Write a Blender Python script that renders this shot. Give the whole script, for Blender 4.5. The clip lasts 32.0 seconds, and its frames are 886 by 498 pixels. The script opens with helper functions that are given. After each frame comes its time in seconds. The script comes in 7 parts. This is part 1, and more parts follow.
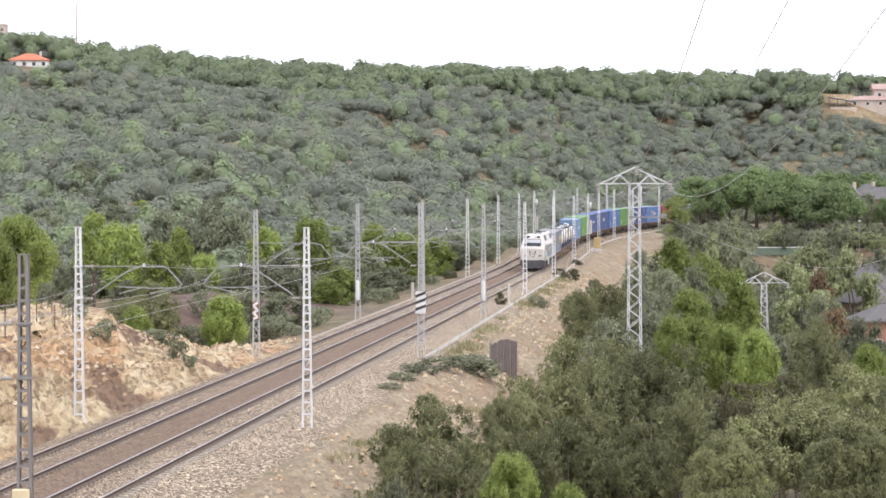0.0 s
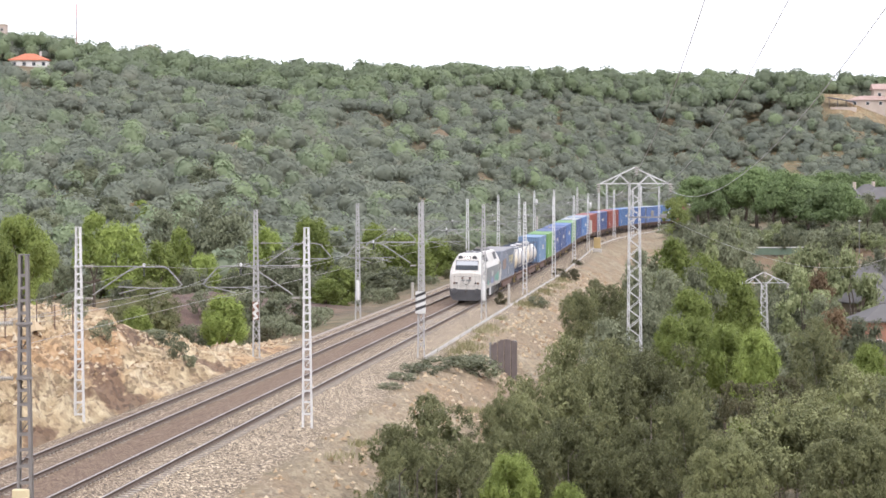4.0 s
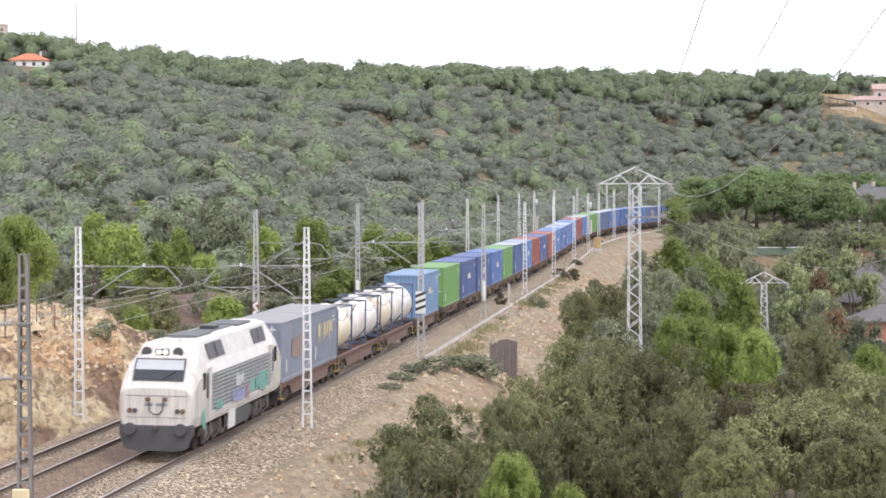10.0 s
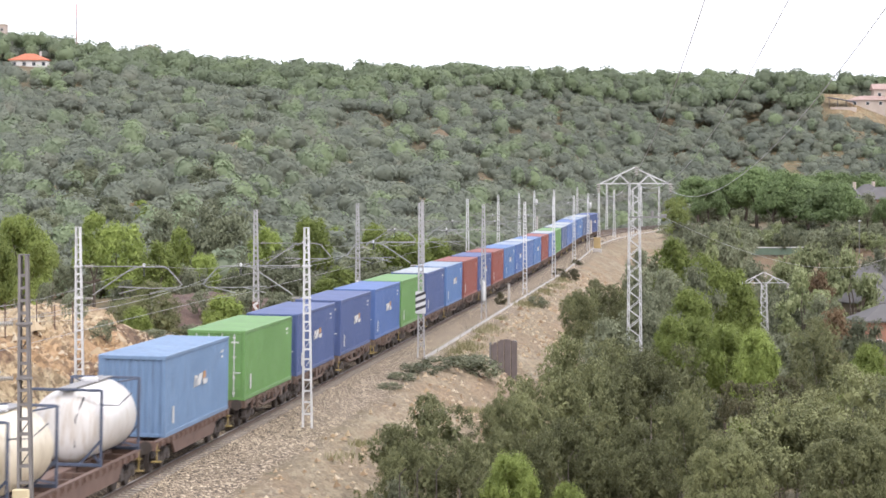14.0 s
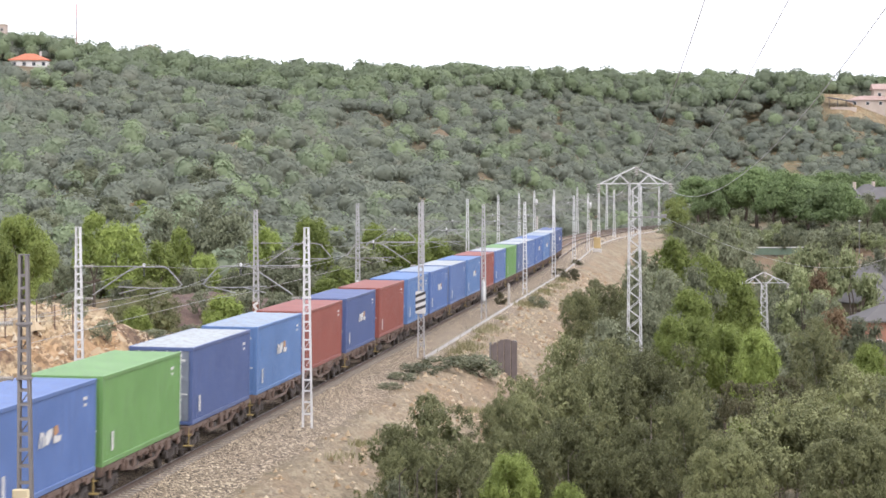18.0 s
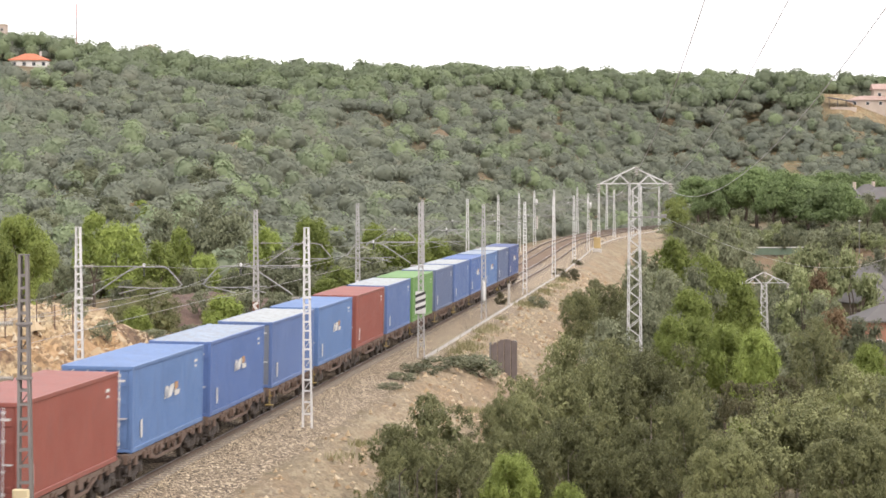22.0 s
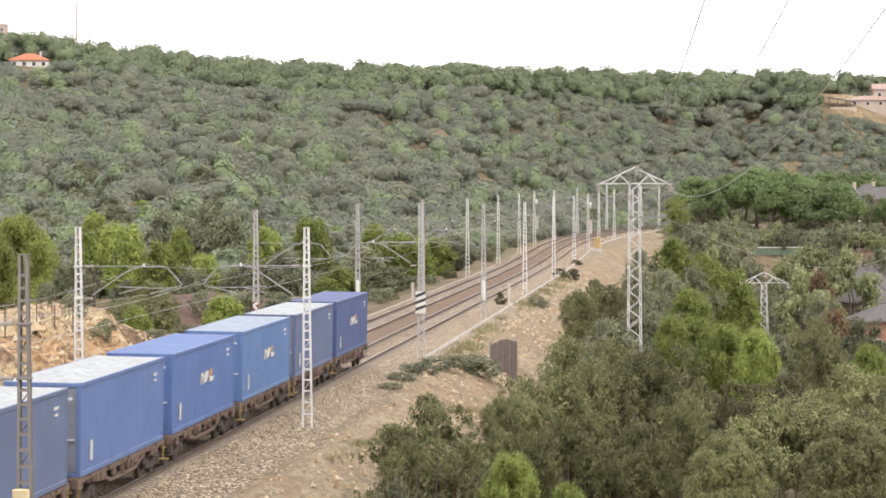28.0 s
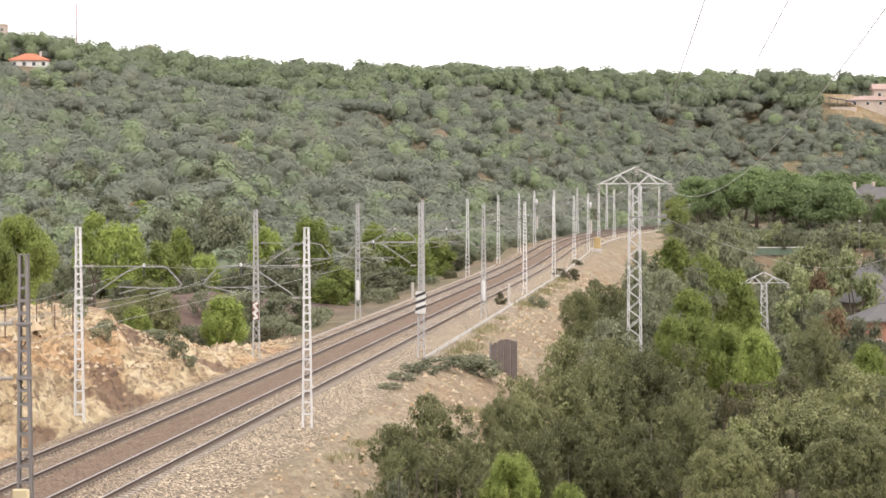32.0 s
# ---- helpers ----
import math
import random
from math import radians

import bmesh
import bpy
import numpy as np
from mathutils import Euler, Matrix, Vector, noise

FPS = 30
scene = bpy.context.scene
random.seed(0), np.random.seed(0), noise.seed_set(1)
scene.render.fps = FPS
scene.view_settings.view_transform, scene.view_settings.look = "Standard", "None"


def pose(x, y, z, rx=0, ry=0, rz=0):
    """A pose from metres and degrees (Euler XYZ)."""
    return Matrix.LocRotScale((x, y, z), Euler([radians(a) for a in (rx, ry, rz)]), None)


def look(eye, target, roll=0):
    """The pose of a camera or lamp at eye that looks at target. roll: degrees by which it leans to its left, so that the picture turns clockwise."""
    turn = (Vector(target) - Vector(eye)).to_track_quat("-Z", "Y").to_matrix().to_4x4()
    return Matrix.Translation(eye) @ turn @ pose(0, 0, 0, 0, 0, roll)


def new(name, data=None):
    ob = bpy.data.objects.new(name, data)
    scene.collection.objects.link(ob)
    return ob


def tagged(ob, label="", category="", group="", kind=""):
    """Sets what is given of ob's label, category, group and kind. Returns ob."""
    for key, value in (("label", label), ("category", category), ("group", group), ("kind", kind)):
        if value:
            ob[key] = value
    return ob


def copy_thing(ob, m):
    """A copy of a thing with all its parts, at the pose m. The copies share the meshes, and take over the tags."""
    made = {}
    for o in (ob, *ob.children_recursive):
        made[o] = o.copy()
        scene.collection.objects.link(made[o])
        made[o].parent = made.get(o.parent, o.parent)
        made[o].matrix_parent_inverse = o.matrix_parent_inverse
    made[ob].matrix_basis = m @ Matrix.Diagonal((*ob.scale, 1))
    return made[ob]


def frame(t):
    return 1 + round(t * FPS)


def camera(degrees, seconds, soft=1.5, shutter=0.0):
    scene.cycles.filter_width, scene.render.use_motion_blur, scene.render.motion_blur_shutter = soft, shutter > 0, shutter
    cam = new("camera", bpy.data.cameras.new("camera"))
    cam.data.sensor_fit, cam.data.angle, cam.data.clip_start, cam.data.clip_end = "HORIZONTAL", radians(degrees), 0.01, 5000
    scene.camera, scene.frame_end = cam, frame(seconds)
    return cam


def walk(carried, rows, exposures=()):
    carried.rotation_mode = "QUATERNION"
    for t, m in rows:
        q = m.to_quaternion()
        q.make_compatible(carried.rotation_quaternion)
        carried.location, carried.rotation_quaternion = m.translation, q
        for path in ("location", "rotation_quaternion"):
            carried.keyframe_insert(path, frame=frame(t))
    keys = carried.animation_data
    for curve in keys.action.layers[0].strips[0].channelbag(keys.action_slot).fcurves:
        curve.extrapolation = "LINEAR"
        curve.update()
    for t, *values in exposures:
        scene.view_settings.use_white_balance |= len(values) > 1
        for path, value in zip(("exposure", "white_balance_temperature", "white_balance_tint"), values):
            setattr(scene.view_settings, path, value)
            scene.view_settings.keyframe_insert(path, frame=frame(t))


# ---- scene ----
SECONDS = 32.0
EYE = (0.0, 0.0, 10.06)
cam = camera(19.253, SECONDS, soft=1.65, shutter=0.5)
CAM_POSE = pose(*EYE, 90 - 1.4085, 0, 0) @ pose(0, 0, 0, 0, 0, -0.157)
walk(cam, [(0.0, CAM_POSE), (SECONDS, CAM_POSE)], exposures=[(0.0, 0.12, 6250, 16), (18.0, 0.12, 6250, 16), (20.0, 0.12, 6700, 15), (21.5, 0.12, 6850, 15), (SECONDS, 0.12, 6850, 15)])

# ---- light: a bright overcast sky with a weak broad sun from behind and above ----
SUN_EL, SUN_AZ = radians(50), radians(150)
world = bpy.data.worlds.new("overcast")
scene.world = world
world.use_nodes = True
wn, wl = world.node_tree.nodes, world.node_tree.links
sky = wn.new("ShaderNodeTexSky")
sky.sky_type, sky.sun_disc = "NISHITA", False
sky.sun_elevation, sky.sun_rotation = SUN_EL, SUN_AZ
sky.air_density, sky.dust_density, sky.ozone_density = 1.0, 6.0, 1.0
cloud = wn.new("ShaderNodeMixRGB")
cloud.inputs[0].default_value = 0.82
cloud.inputs[2].default_value = (13.3, 13.6, 14.2, 1)
wl.new(sky.outputs[0], cloud.inputs[1])
wl.new(cloud.outputs[0], wn["Background"].inputs[0])
wn["Background"].inputs[1].default_value = 0.15

sun = new("sun", bpy.data.lights.new("sun", "SUN"))
sun.data.energy, sun.data.angle, sun.data.color = 1.25, radians(14), (1.0, 0.96, 0.9)
sun.matrix_basis = look((0, 0, 60), (-math.sin(SUN_AZ) * math.cos(SUN_EL), -math.cos(SUN_AZ) * math.cos(SUN_EL), 60 - math.sin(SUN_EL)))

# ---- the line of the railway: s runs away from the viewer along the near track, lat to its right ----
AZ = radians(5.7635)
AX, AY = math.sin(AZ), math.cos(AZ)
OFF = -20.307
S_CURVE, R_CURVE = 385.0, 590.0
SPACING = 3.9
CANT = 1.2


S_TIGHT, R_TIGHT = 565.0, 160.0
C1 = (AY * (OFF + R_CURVE) + AX * S_CURVE, -AX * (OFF + R_CURVE) + AY * S_CURVE)
H1 = AZ + (S_TIGHT - S_CURVE) / R_CURVE
C2 = (C1[0] - math.cos(H1) * (R_CURVE - R_TIGHT), C1[1] + math.sin(H1) * (R_CURVE - R_TIGHT))


def grade(s):
    """Height of the rails: level near by, then a gentle rise into the curve."""
    u = np.clip((s - 290.0) / 210.0, 0, 1)
    return 1.9 * u * u * (3 - 2 * u)


def line(s, lat=0.0, z=0.0):
    """Place of a point of the railway, and its heading in radians (clockwise from +y)."""
    z = z + float(grade(s))
    if s <= S_CURVE:
        return Vector((AY * (OFF + lat) + AX * s, -AX * (OFF + lat) + AY * s, z)), AZ
    c, r, h = (C1, R_CURVE, AZ + (s - S_CURVE) / R_CURVE) if s <= S_TIGHT else (C2, R_TIGHT, H1 + (s - S_TIGHT) / R_TIGHT)
    return Vector((c[0] - math.cos(h) * (r - lat), c[1] + math.sin(h) * (r - lat), z)), h


def on_line(s, lat=0.0, z=0.0, lean=0.0):
    p, h = line(s, lat, z)
    return pose(p.x, p.y, p.z, 0, lean, -math.degrees(h))


def to_line(x, y):
    """s and lat of places (arrays)."""
    s = x * AX + y * AY
    lat = x * AY - y * AX - OFF
    s1 = S_CURVE + R_CURVE * (np.arctan2(y - C1[1], C1[0] - x) - AZ)
    l1 = R_CURVE - np.hypot(x - C1[0], y - C1[1])
    s2 = S_TIGHT + R_TIGHT * (np.arctan2(y - C2[1], C2[0] - x) - H1)
    l2 = R_TIGHT - np.hypot(x - C2[0], y - C2[1])
    s1, l1 = np.where(s1 > S_TIGHT, s2, s1), np.where(s1 > S_TIGHT, l2, l1)
    return np.where(s > S_CURVE, s1, s), np.where(s > S_CURVE, l1, lat)


# ---- noise on arrays ----
def hash2(ix, iy, k=0):
    h = (ix.astype(np.int64) * 374761393 + iy.astype(np.int64) * 668265263 + k * 974711) & 0x7FFFFFFF
    h = ((h ^ (h >> 13)) * 1274126177) & 0x7FFFFFFF
    return ((h ^ (h >> 16)) & 0xFFFF) / 65535.0


def vnoise(x, y, k=0):
    ix, iy = np.floor(x), np.floor(y)
    fx, fy = x - ix, y - iy
    fx, fy = fx * fx * (3 - 2 * fx), fy * fy * (3 - 2 * fy)
    a, b = hash2(ix, iy, k), hash2(ix + 1, iy, k)
    c, d = hash2(ix, iy + 1, k), hash2(ix + 1, iy + 1, k)
    return (a + (b - a) * fx) * (1 - fy) + (c + (d - c) * fx) * fy - 0.5


def fbm(x, y, octaves=4, k=0):
    out, amp = 0.0, 1.0
    for o in range(octaves):
        out = out + amp * vnoise(x * 2 ** o, y * 2 ** o, k + o)
        amp *= 0.5
    return out


def ramp(v, a, b):
    t = np.clip((v - a) / (b - a), 0, 1)
    return t * t * (3 - 2 * t)


# ---- meshes ----
class Build:
    """Vertices and faces of one mesh."""

    def __init__(self):
        self.v, self.f = [], []

    def add(self, verts, faces):
        n = len(self.v)
        self.v += [tuple(p) for p in verts]
        self.f += [tuple(i + n for i in f) for f in faces]
        return self

    def box(self, x, y, z, sx, sy, sz, c=0.0, m=None):
        """A box centred at x, y, z; c: chamfer of its edges."""
        hx, hy, hz = sx / 2, sy / 2, sz / 2
        if c <= 0:
            vs = [(x + i * hx, y + j * hy, z + k * hz) for i in (-1, 1) for j in (-1, 1) for k in (-1, 1)]
            fs = [(0, 1, 3, 2), (4, 6, 7, 5), (0, 4, 5, 1), (2, 3, 7, 6), (0, 2, 6, 4), (1, 5, 7, 3)]
        else:
            c = min(c, hx * .9, hy * .9, hz * .9)
            vs, index = [], {}
            for i in (-1, 1):
                for j in (-1, 1):
                    for k in (-1, 1):
                        for axis in range(3):
                            e = [hx - c, hy - c, hz - c]
                            e[axis] += c
                            index[i, j, k, axis] = len(vs)
                            vs.append((x + i * e[0], y + j * e[1], z + k * e[2]))
            g = index
            fs = []
            for a in (-1, 1):
                fs.append([g[a, -1, -1, 0], g[a, 1, -1, 0], g[a, 1, 1, 0], g[a, -1, 1, 0]][::a])
                fs.append([g[-1, a, -1, 1], g[-1, a, 1, 1], g[1, a, 1, 1], g[1, a, -1, 1]][::a])
                fs.append([g[-1, -1, a, 2], g[1, -1, a, 2], g[1, 1, a, 2], g[-1, 1, a, 2]][::a])
                for b in (-1, 1):
                    fs.append([g[a, b, -1, 0], g[a, b, -1, 1], g[a, b, 1, 1], g[a, b, 1, 0]][::a * b])
                    fs.append([g[a, -1, b, 2], g[a, -1, b, 0], g[a, 1, b, 0], g[a, 1, b, 2]][::-a * b])
                    fs.append([g[-1, a, b, 1], g[-1, a, b, 2], g[1, a, b, 2], g[1, a, b, 1]][::-a * b])
                    for d in (-1, 1):
                        fs.append([g[a, b, d, 0], g[a, b, d, 1], g[a, b, d, 2]][::a * b * d])
        if m is not None:
            vs = [m @ Vector(p) for p in vs]
        return self.add(vs, [tuple(f) for f in fs])

    def bar(self, a, b, r, n=6, r2=None, caps=True):
        """A round bar from a to b."""
        a, b = Vector(a), Vector(b)
        d = (b - a).normalized()
        u = d.orthogonal().normalized()
        w = d.cross(u)
        r2 = r if r2 is None else r2
        vs = []
        for p, q in ((a, r), (b, r2)):
            vs += [p + (u * math.cos(2 * math.pi * i / n) + w * math.sin(2 * math.pi * i / n)) * q for i in range(n)]
        fs = [(i, (i + 1) % n, n + (i + 1) % n, n + i) for i in range(n)]
        if caps:
            fs += [tuple(range(n))[::-1], tuple(range(n, 2 * n))]
        return self.add(vs, fs)

    def flat(self, a, b, w, t, side=(0, 1, 0)):
        """A flat or square-cut bar from a to b, w wide, t thick along side."""
        a, b = Vector(a), Vector(b)
        d = (b - a).normalized()
        n = Vector(side)
        n = (n - d * n.dot(d)).normalized()
        u = d.cross(n)
        vs = [p + u * (i * w / 2) + n * (j * t / 2) for p in (a, b) for i, j in ((-1, -1), (1, -1), (1, 1), (-1, 1))]
        return self.add(vs, [(0, 3, 2, 1), (4, 5, 6, 7), (0, 1, 5, 4), (1, 2, 6, 5), (2, 3, 7, 6), (3, 0, 4, 7)])

    def tube(self, pts, r, n=5):
        """A round wire through the points."""
        pts = [Vector(p) for p in pts]
        vs, fs = [], []
        for i, p in enumerate(pts):
            d = (pts[min(i + 1, len(pts) - 1)] - pts[max(i - 1, 0)]).normalized()
            u = d.cross(Vector((0, 0, 1)))
            u = u.normalized() if u.length > 1e-3 else Vector((1, 0, 0))
            w = u.cross(d)
            rr = r[i] if isinstance(r, (list, tuple)) else r
            vs += [p + (u * math.cos(2 * math.pi * k / n) + w * math.sin(2 * math.pi * k / n)) * rr for k in range(n)]
            if i:
                o = (i - 1) * n
                fs += [(o + k, o + (k + 1) % n, o + n + (k + 1) % n, o + n + k) for k in range(n)]
        fs += [tuple(range(n))[::-1], tuple(range(len(vs) - n, len(vs)))]
        return self.add(vs, fs)

    def prism(self, outline, a, b, axis=1):
        """A closed outline of (p, q) pairs drawn out along axis from a to b."""
        n = len(outline)

        def at(p, q, e):
            return {0: (e, p, q), 1: (p, e, q), 2: (p, q, e)}[axis]
        vs = [at(p, q, a) for p, q in outline] + [at(p, q, b) for p, q in outline]
        fs = [(i, (i + 1) % n, n + (i + 1) % n, n + i) for i in range(n)]
        return self.add(vs, fs + [tuple(range(n))[::-1], tuple(range(n, 2 * n))])

    def turned(self, profile, n=16, axis=1, o=(0, 0, 0)):
        """A body of revolution: profile of (along, radius)."""
        vs, fs = [], []
        for e, r in profile:
            for k in range(n):
                a = 2 * math.pi * k / n
                p = {0: (e, r * math.cos(a), r * math.sin(a)), 1: (r * math.cos(a), e, r * math.sin(a)), 2: (r * math.cos(a), r * math.sin(a), e)}[axis]
                vs.append((p[0] + o[0], p[1] + o[1], p[2] + o[2]))
        for i in range(len(profile) - 1):
            fs += [(i * n + k, i * n + (k + 1) % n, (i + 1) * n + (k + 1) % n, (i + 1) * n + k) for k in range(n)]
        fs += [tuple(range(n))[::-1], tuple(range((len(profile) - 1) * n, len(profile) * n))]
        return self.add(vs, fs)

    def mesh(self, name, smooth=False):
        me = bpy.data.meshes.new(name)
        me.from_pydata(self.v, [], self.f)
        bm = bmesh.new()
        bm.from_mesh(me)
        bmesh.ops.recalc_face_normals(bm, faces=bm.faces)
        bm.to_mesh(me)
        bm.free()
        if smooth:
            me.shade_smooth()
            me.set_sharp_from_angle(angle=radians(38))
        return me


def quads_mesh(name, verts, quads):
    """A large mesh from arrays: verts (n, 3), quads (m, 4)."""
    me = bpy.data.meshes.new(name)
    me.vertices.add(len(verts))
    me.vertices.foreach_set("co", np.asarray(verts, np.float32).ravel())
    m = len(quads)
    me.loops.add(m * 4)
    me.loops.foreach_set("vertex_index", np.asarray(quads, np.int32).ravel())
    me.polygons.add(m)
    me.polygons.foreach_set("loop_start", np.arange(0, m * 4, 4, dtype=np.int32))
    me.update(calc_edges=True)
    me.validate()
    return me


def part(name, made, mat, parent=None, label="", smooth=False, m=None):
    """Links a mesh (or a Build) as one object under a thing or a part."""
    me = made.mesh(name, smooth) if isinstance(made, Build) else made
    if mat is not None and not me.materials:
        me.materials.append(mat)
    ob = new(name, me)
    if parent is not None:
        ob.parent = parent
    if m is not None:
        ob.matrix_basis = m
    if label:
        tagged(ob, label)
    return ob


def thing(name, label, category, group="", kind="", m=None):
    ob = new(name)
    ob.empty_display_size = 0.3
    tagged(ob, label, category, group, kind)
    if m is not None:
        ob.matrix_basis = m
    return ob


# ---- materials ----
def material(name, rough=0.7, metal=0.0):
    mat = bpy.data.materials.new(name)
    mat.use_nodes = True
    b = mat.node_tree.nodes["Principled BSDF"]
    b.inputs["Roughness"].default_value, b.inputs["Metallic"].default_value = rough, metal
    return mat, mat.node_tree.nodes, mat.node_tree.links, b


def node(nodes, kind, **values):
    n = nodes.new(kind)
    for key, value in values.items():
        n.inputs[key.replace("_", " ")].default_value = value
    return n


def stops(nodes, links, source, colours):
    r = nodes.new("ShaderNodeValToRGB")
    while len(r.color_ramp.elements) < len(colours):
        r.color_ramp.elements.new(0.5)
    for e, (p, c) in zip(r.color_ramp.elements, colours):
        e.position, e.color = p, (*c, 1)
    links.new(source, r.inputs[0])
    return r.outputs[0]


def mixed(nodes, links, fac, a, b, kind="MIX"):
    m = nodes.new("ShaderNodeMixRGB")
    m.blend_type = kind
    for i, v in ((0, fac), (1, a), (2, b)):
        if hasattr(v, "is_output"):
            links.new(v, m.inputs[i])
        else:
            m.inputs[i].default_value = v if i == 0 else (*v, 1)
    return m.outputs[0]


def bump(nodes, links, b, source, strength, distance):
    n = nodes.new("ShaderNodeBump")
    n.inputs["Strength"].default_value, n.inputs["Distance"].default_value = strength, distance
    links.new(source, n.inputs["Height"])
    links.new(n.outputs[0], b.inputs["Normal"])


DULL = 0.74


def painted(name, colour, rough=0.55, metal=0.0, wear=(0.16, 0.09, 0.05), amount=0.25, size=1.2, run=(5, 5, 0.5), edge=0.55):
    """Weathered paint: faded patches, fine streaks, rust or dirt spots."""
    colour, wear = [v * DULL for v in colour], [v * DULL for v in wear]
    mat, n, l, b = material(name, rough, metal)
    co = n.new("ShaderNodeTexCoord").outputs["Object"]
    big = node(n, "ShaderNodeTexNoise", Scale=size, Detail=4.0)
    st = n.new("ShaderNodeMapping")
    st.inputs["Scale"].default_value = run
    l.new(co, st.inputs[0])
    streak = node(n, "ShaderNodeTexNoise", Scale=2.5, Detail=6.0)
    l.new(co, big.inputs["Vector"])
    l.new(st.outputs[0], streak.inputs["Vector"])
    c1 = mixed(n, l, stops(n, l, big.outputs[0], [(0.3, (0, 0, 0)), (0.75, (1, 1, 1))]), [v * 0.9 for v in colour], [min(1, v * 1.08 + 0.012) for v in colour])
    c2 = mixed(n, l, stops(n, l, streak.outputs[0], [(edge, (0, 0, 0)), (edge + 0.25, (amount,) * 3)]), c1, wear)
    l.new(c2, b.inputs["Base Color"])
    bump(n, l, b, big.outputs[0], 0.15, 0.01)
    return mat


def leafy(name, dark, light, rough=0.6, through_light=0.35, own=0.28, relief=0.0, tones=()):
    """Leaves: each clump of its own shade, some light through them."""
    mat, n, l, b = material(name, rough)
    geo, info = n.new("ShaderNodeNewGeometry"), n.new("ShaderNodeObjectInfo")
    co = n.new("ShaderNodeTexCoord").outputs["Object"]
    big = node(n, "ShaderNodeTexNoise", Scale=0.35, Detail=3.0)
    l.new(co, big.inputs["Vector"])
    mid = node(n, "ShaderNodeTexNoise", Scale=1.3, Detail=2.0)
    l.new(co, mid.inputs["Vector"])
    v = mixed(n, l, 1 - own, geo.outputs["Random Per Island"], mixed(n, l, 0.5, big.outputs[0], mid.outputs[0]))
    c = stops(n, l, v, [(0.3, dark), (0.68, light)])
    if tones:
        tone = n.new("ShaderNodeAttribute")
        tone.attribute_name = "tone"
        c = mixed(n, l, 0.72, c, stops(n, l, tone.outputs["Fac"], tones))
    hue = node(n, "ShaderNodeHueSaturation")
    mr = n.new("ShaderNodeMapRange")
    mr.inputs["To Min"].default_value, mr.inputs["To Max"].default_value = 0.7, 1.28
    l.new(info.outputs["Random"], mr.inputs[0])
    l.new(mr.outputs[0], hue.inputs["Value"])
    l.new(c, hue.inputs["Color"])
    l.new(hue.outputs[0], b.inputs["Base Color"])
    b.inputs["Specular IOR Level"].default_value = 0.25
    if relief:
        tufts = node(n, "ShaderNodeTexNoise", Scale=1.5, Detail=4.0)
        l.new(co, tufts.inputs["Vector"])
        bump(n, l, b, tufts.outputs[0], 1.0, relief)
    tr = n.new("ShaderNodeBsdfTranslucent")
    l.new(hue.outputs[0], tr.inputs[0])
    mx = n.new("ShaderNodeMixShader")
    mx.inputs[0].default_value = through_light
    l.new(b.outputs[0], mx.inputs[1])
    l.new(tr.outputs[0], mx.inputs[2])
    l.new(mx.outputs[0], n["Material Output"].inputs[0])
    return mat


def stony(name, ramp_colours, scale, rough=0.9, strength=0.8, distance=0.03):
    """Crushed stone, each stone of its own shade."""
    mat, n, l, b = material(name, rough)
    co = n.new("ShaderNodeTexCoord").outputs["Object"]
    vor = node(n, "ShaderNodeTexVoronoi", Scale=scale)
    l.new(co, vor.inputs["Vector"])
    big = node(n, "ShaderNodeTexNoise", Scale=0.25, Detail=5.0)
    l.new(co, big.inputs["Vector"])
    sep = n.new("ShaderNodeSeparateColor")
    l.new(vor.outputs["Color"], sep.inputs[0])
    c = stops(n, l, sep.outputs[0], ramp_colours)
    c = mixed(n, l, 0.35, c, stops(n, l, big.outputs[0], [(0.3, (0.55, 0.5, 0.45)), (0.7, (1, 1, 1))]), "MULTIPLY")
    l.new(c, b.inputs["Base Color"])
    bump(n, l, b, vor.outputs["Distance"], strength, distance)
    return mat, n, l, b, c


M_STEEL = painted("galvanised_steel", (0.86, 0.86, 0.85), 0.5, 0.2, (0.3, 0.27, 0.24), 0.35)
M_OLDSTEEL = painted("weathered_steel", (0.33, 0.32, 0.31), 0.6, 0.3, (0.22, 0.15, 0.1), 0.4)
M_DULLSTEEL = painted("dull_galvanised_steel", (0.56, 0.555, 0.545), 0.55, 0.2, (0.3, 0.25, 0.2), 0.3)
M_WIRE = painted("wire", (0.42, 0.4, 0.38), 0.5, 0.5)
M_CONC = painted("concrete", (0.62, 0.58, 0.52), 0.9, 0, (0.3, 0.26, 0.2), 0.4)
M_RAILSIDE = painted("rail_rust", (0.15, 0.105, 0.075), 0.8, 0.2)
M_RAILTOP = painted("rail_head", (0.4, 0.37, 0.35), 0.45, 0.7, (0.3, 0.25, 0.2), 0.15)
M_INSUL = painted("insulator_glaze", (0.5, 0.47, 0.42), 0.25)
M_WHITE = painted("white_paint", (0.8, 0.8, 0.77), 0.5, 0, (0.35, 0.3, 0.24), 0.25)
M_BLACK = painted("black_paint", (0.03, 0.03, 0.03), 0.5)
M_SIGNRED = painted("faded_red_paint", (0.45, 0.12, 0.07), 0.6, 0, (0.2, 0.1, 0.06), 0.4)
M_LIMB = painted("pale_bark", (0.3, 0.26, 0.22), 0.95, 0, (0.12, 0.1, 0.08), 0.6, 3.0)
M_BARK = painted("bark", (0.13, 0.1, 0.075), 0.95, 0, (0.05, 0.04, 0.03), 0.6, 3.0)
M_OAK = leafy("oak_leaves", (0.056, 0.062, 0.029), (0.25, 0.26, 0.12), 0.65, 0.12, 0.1)
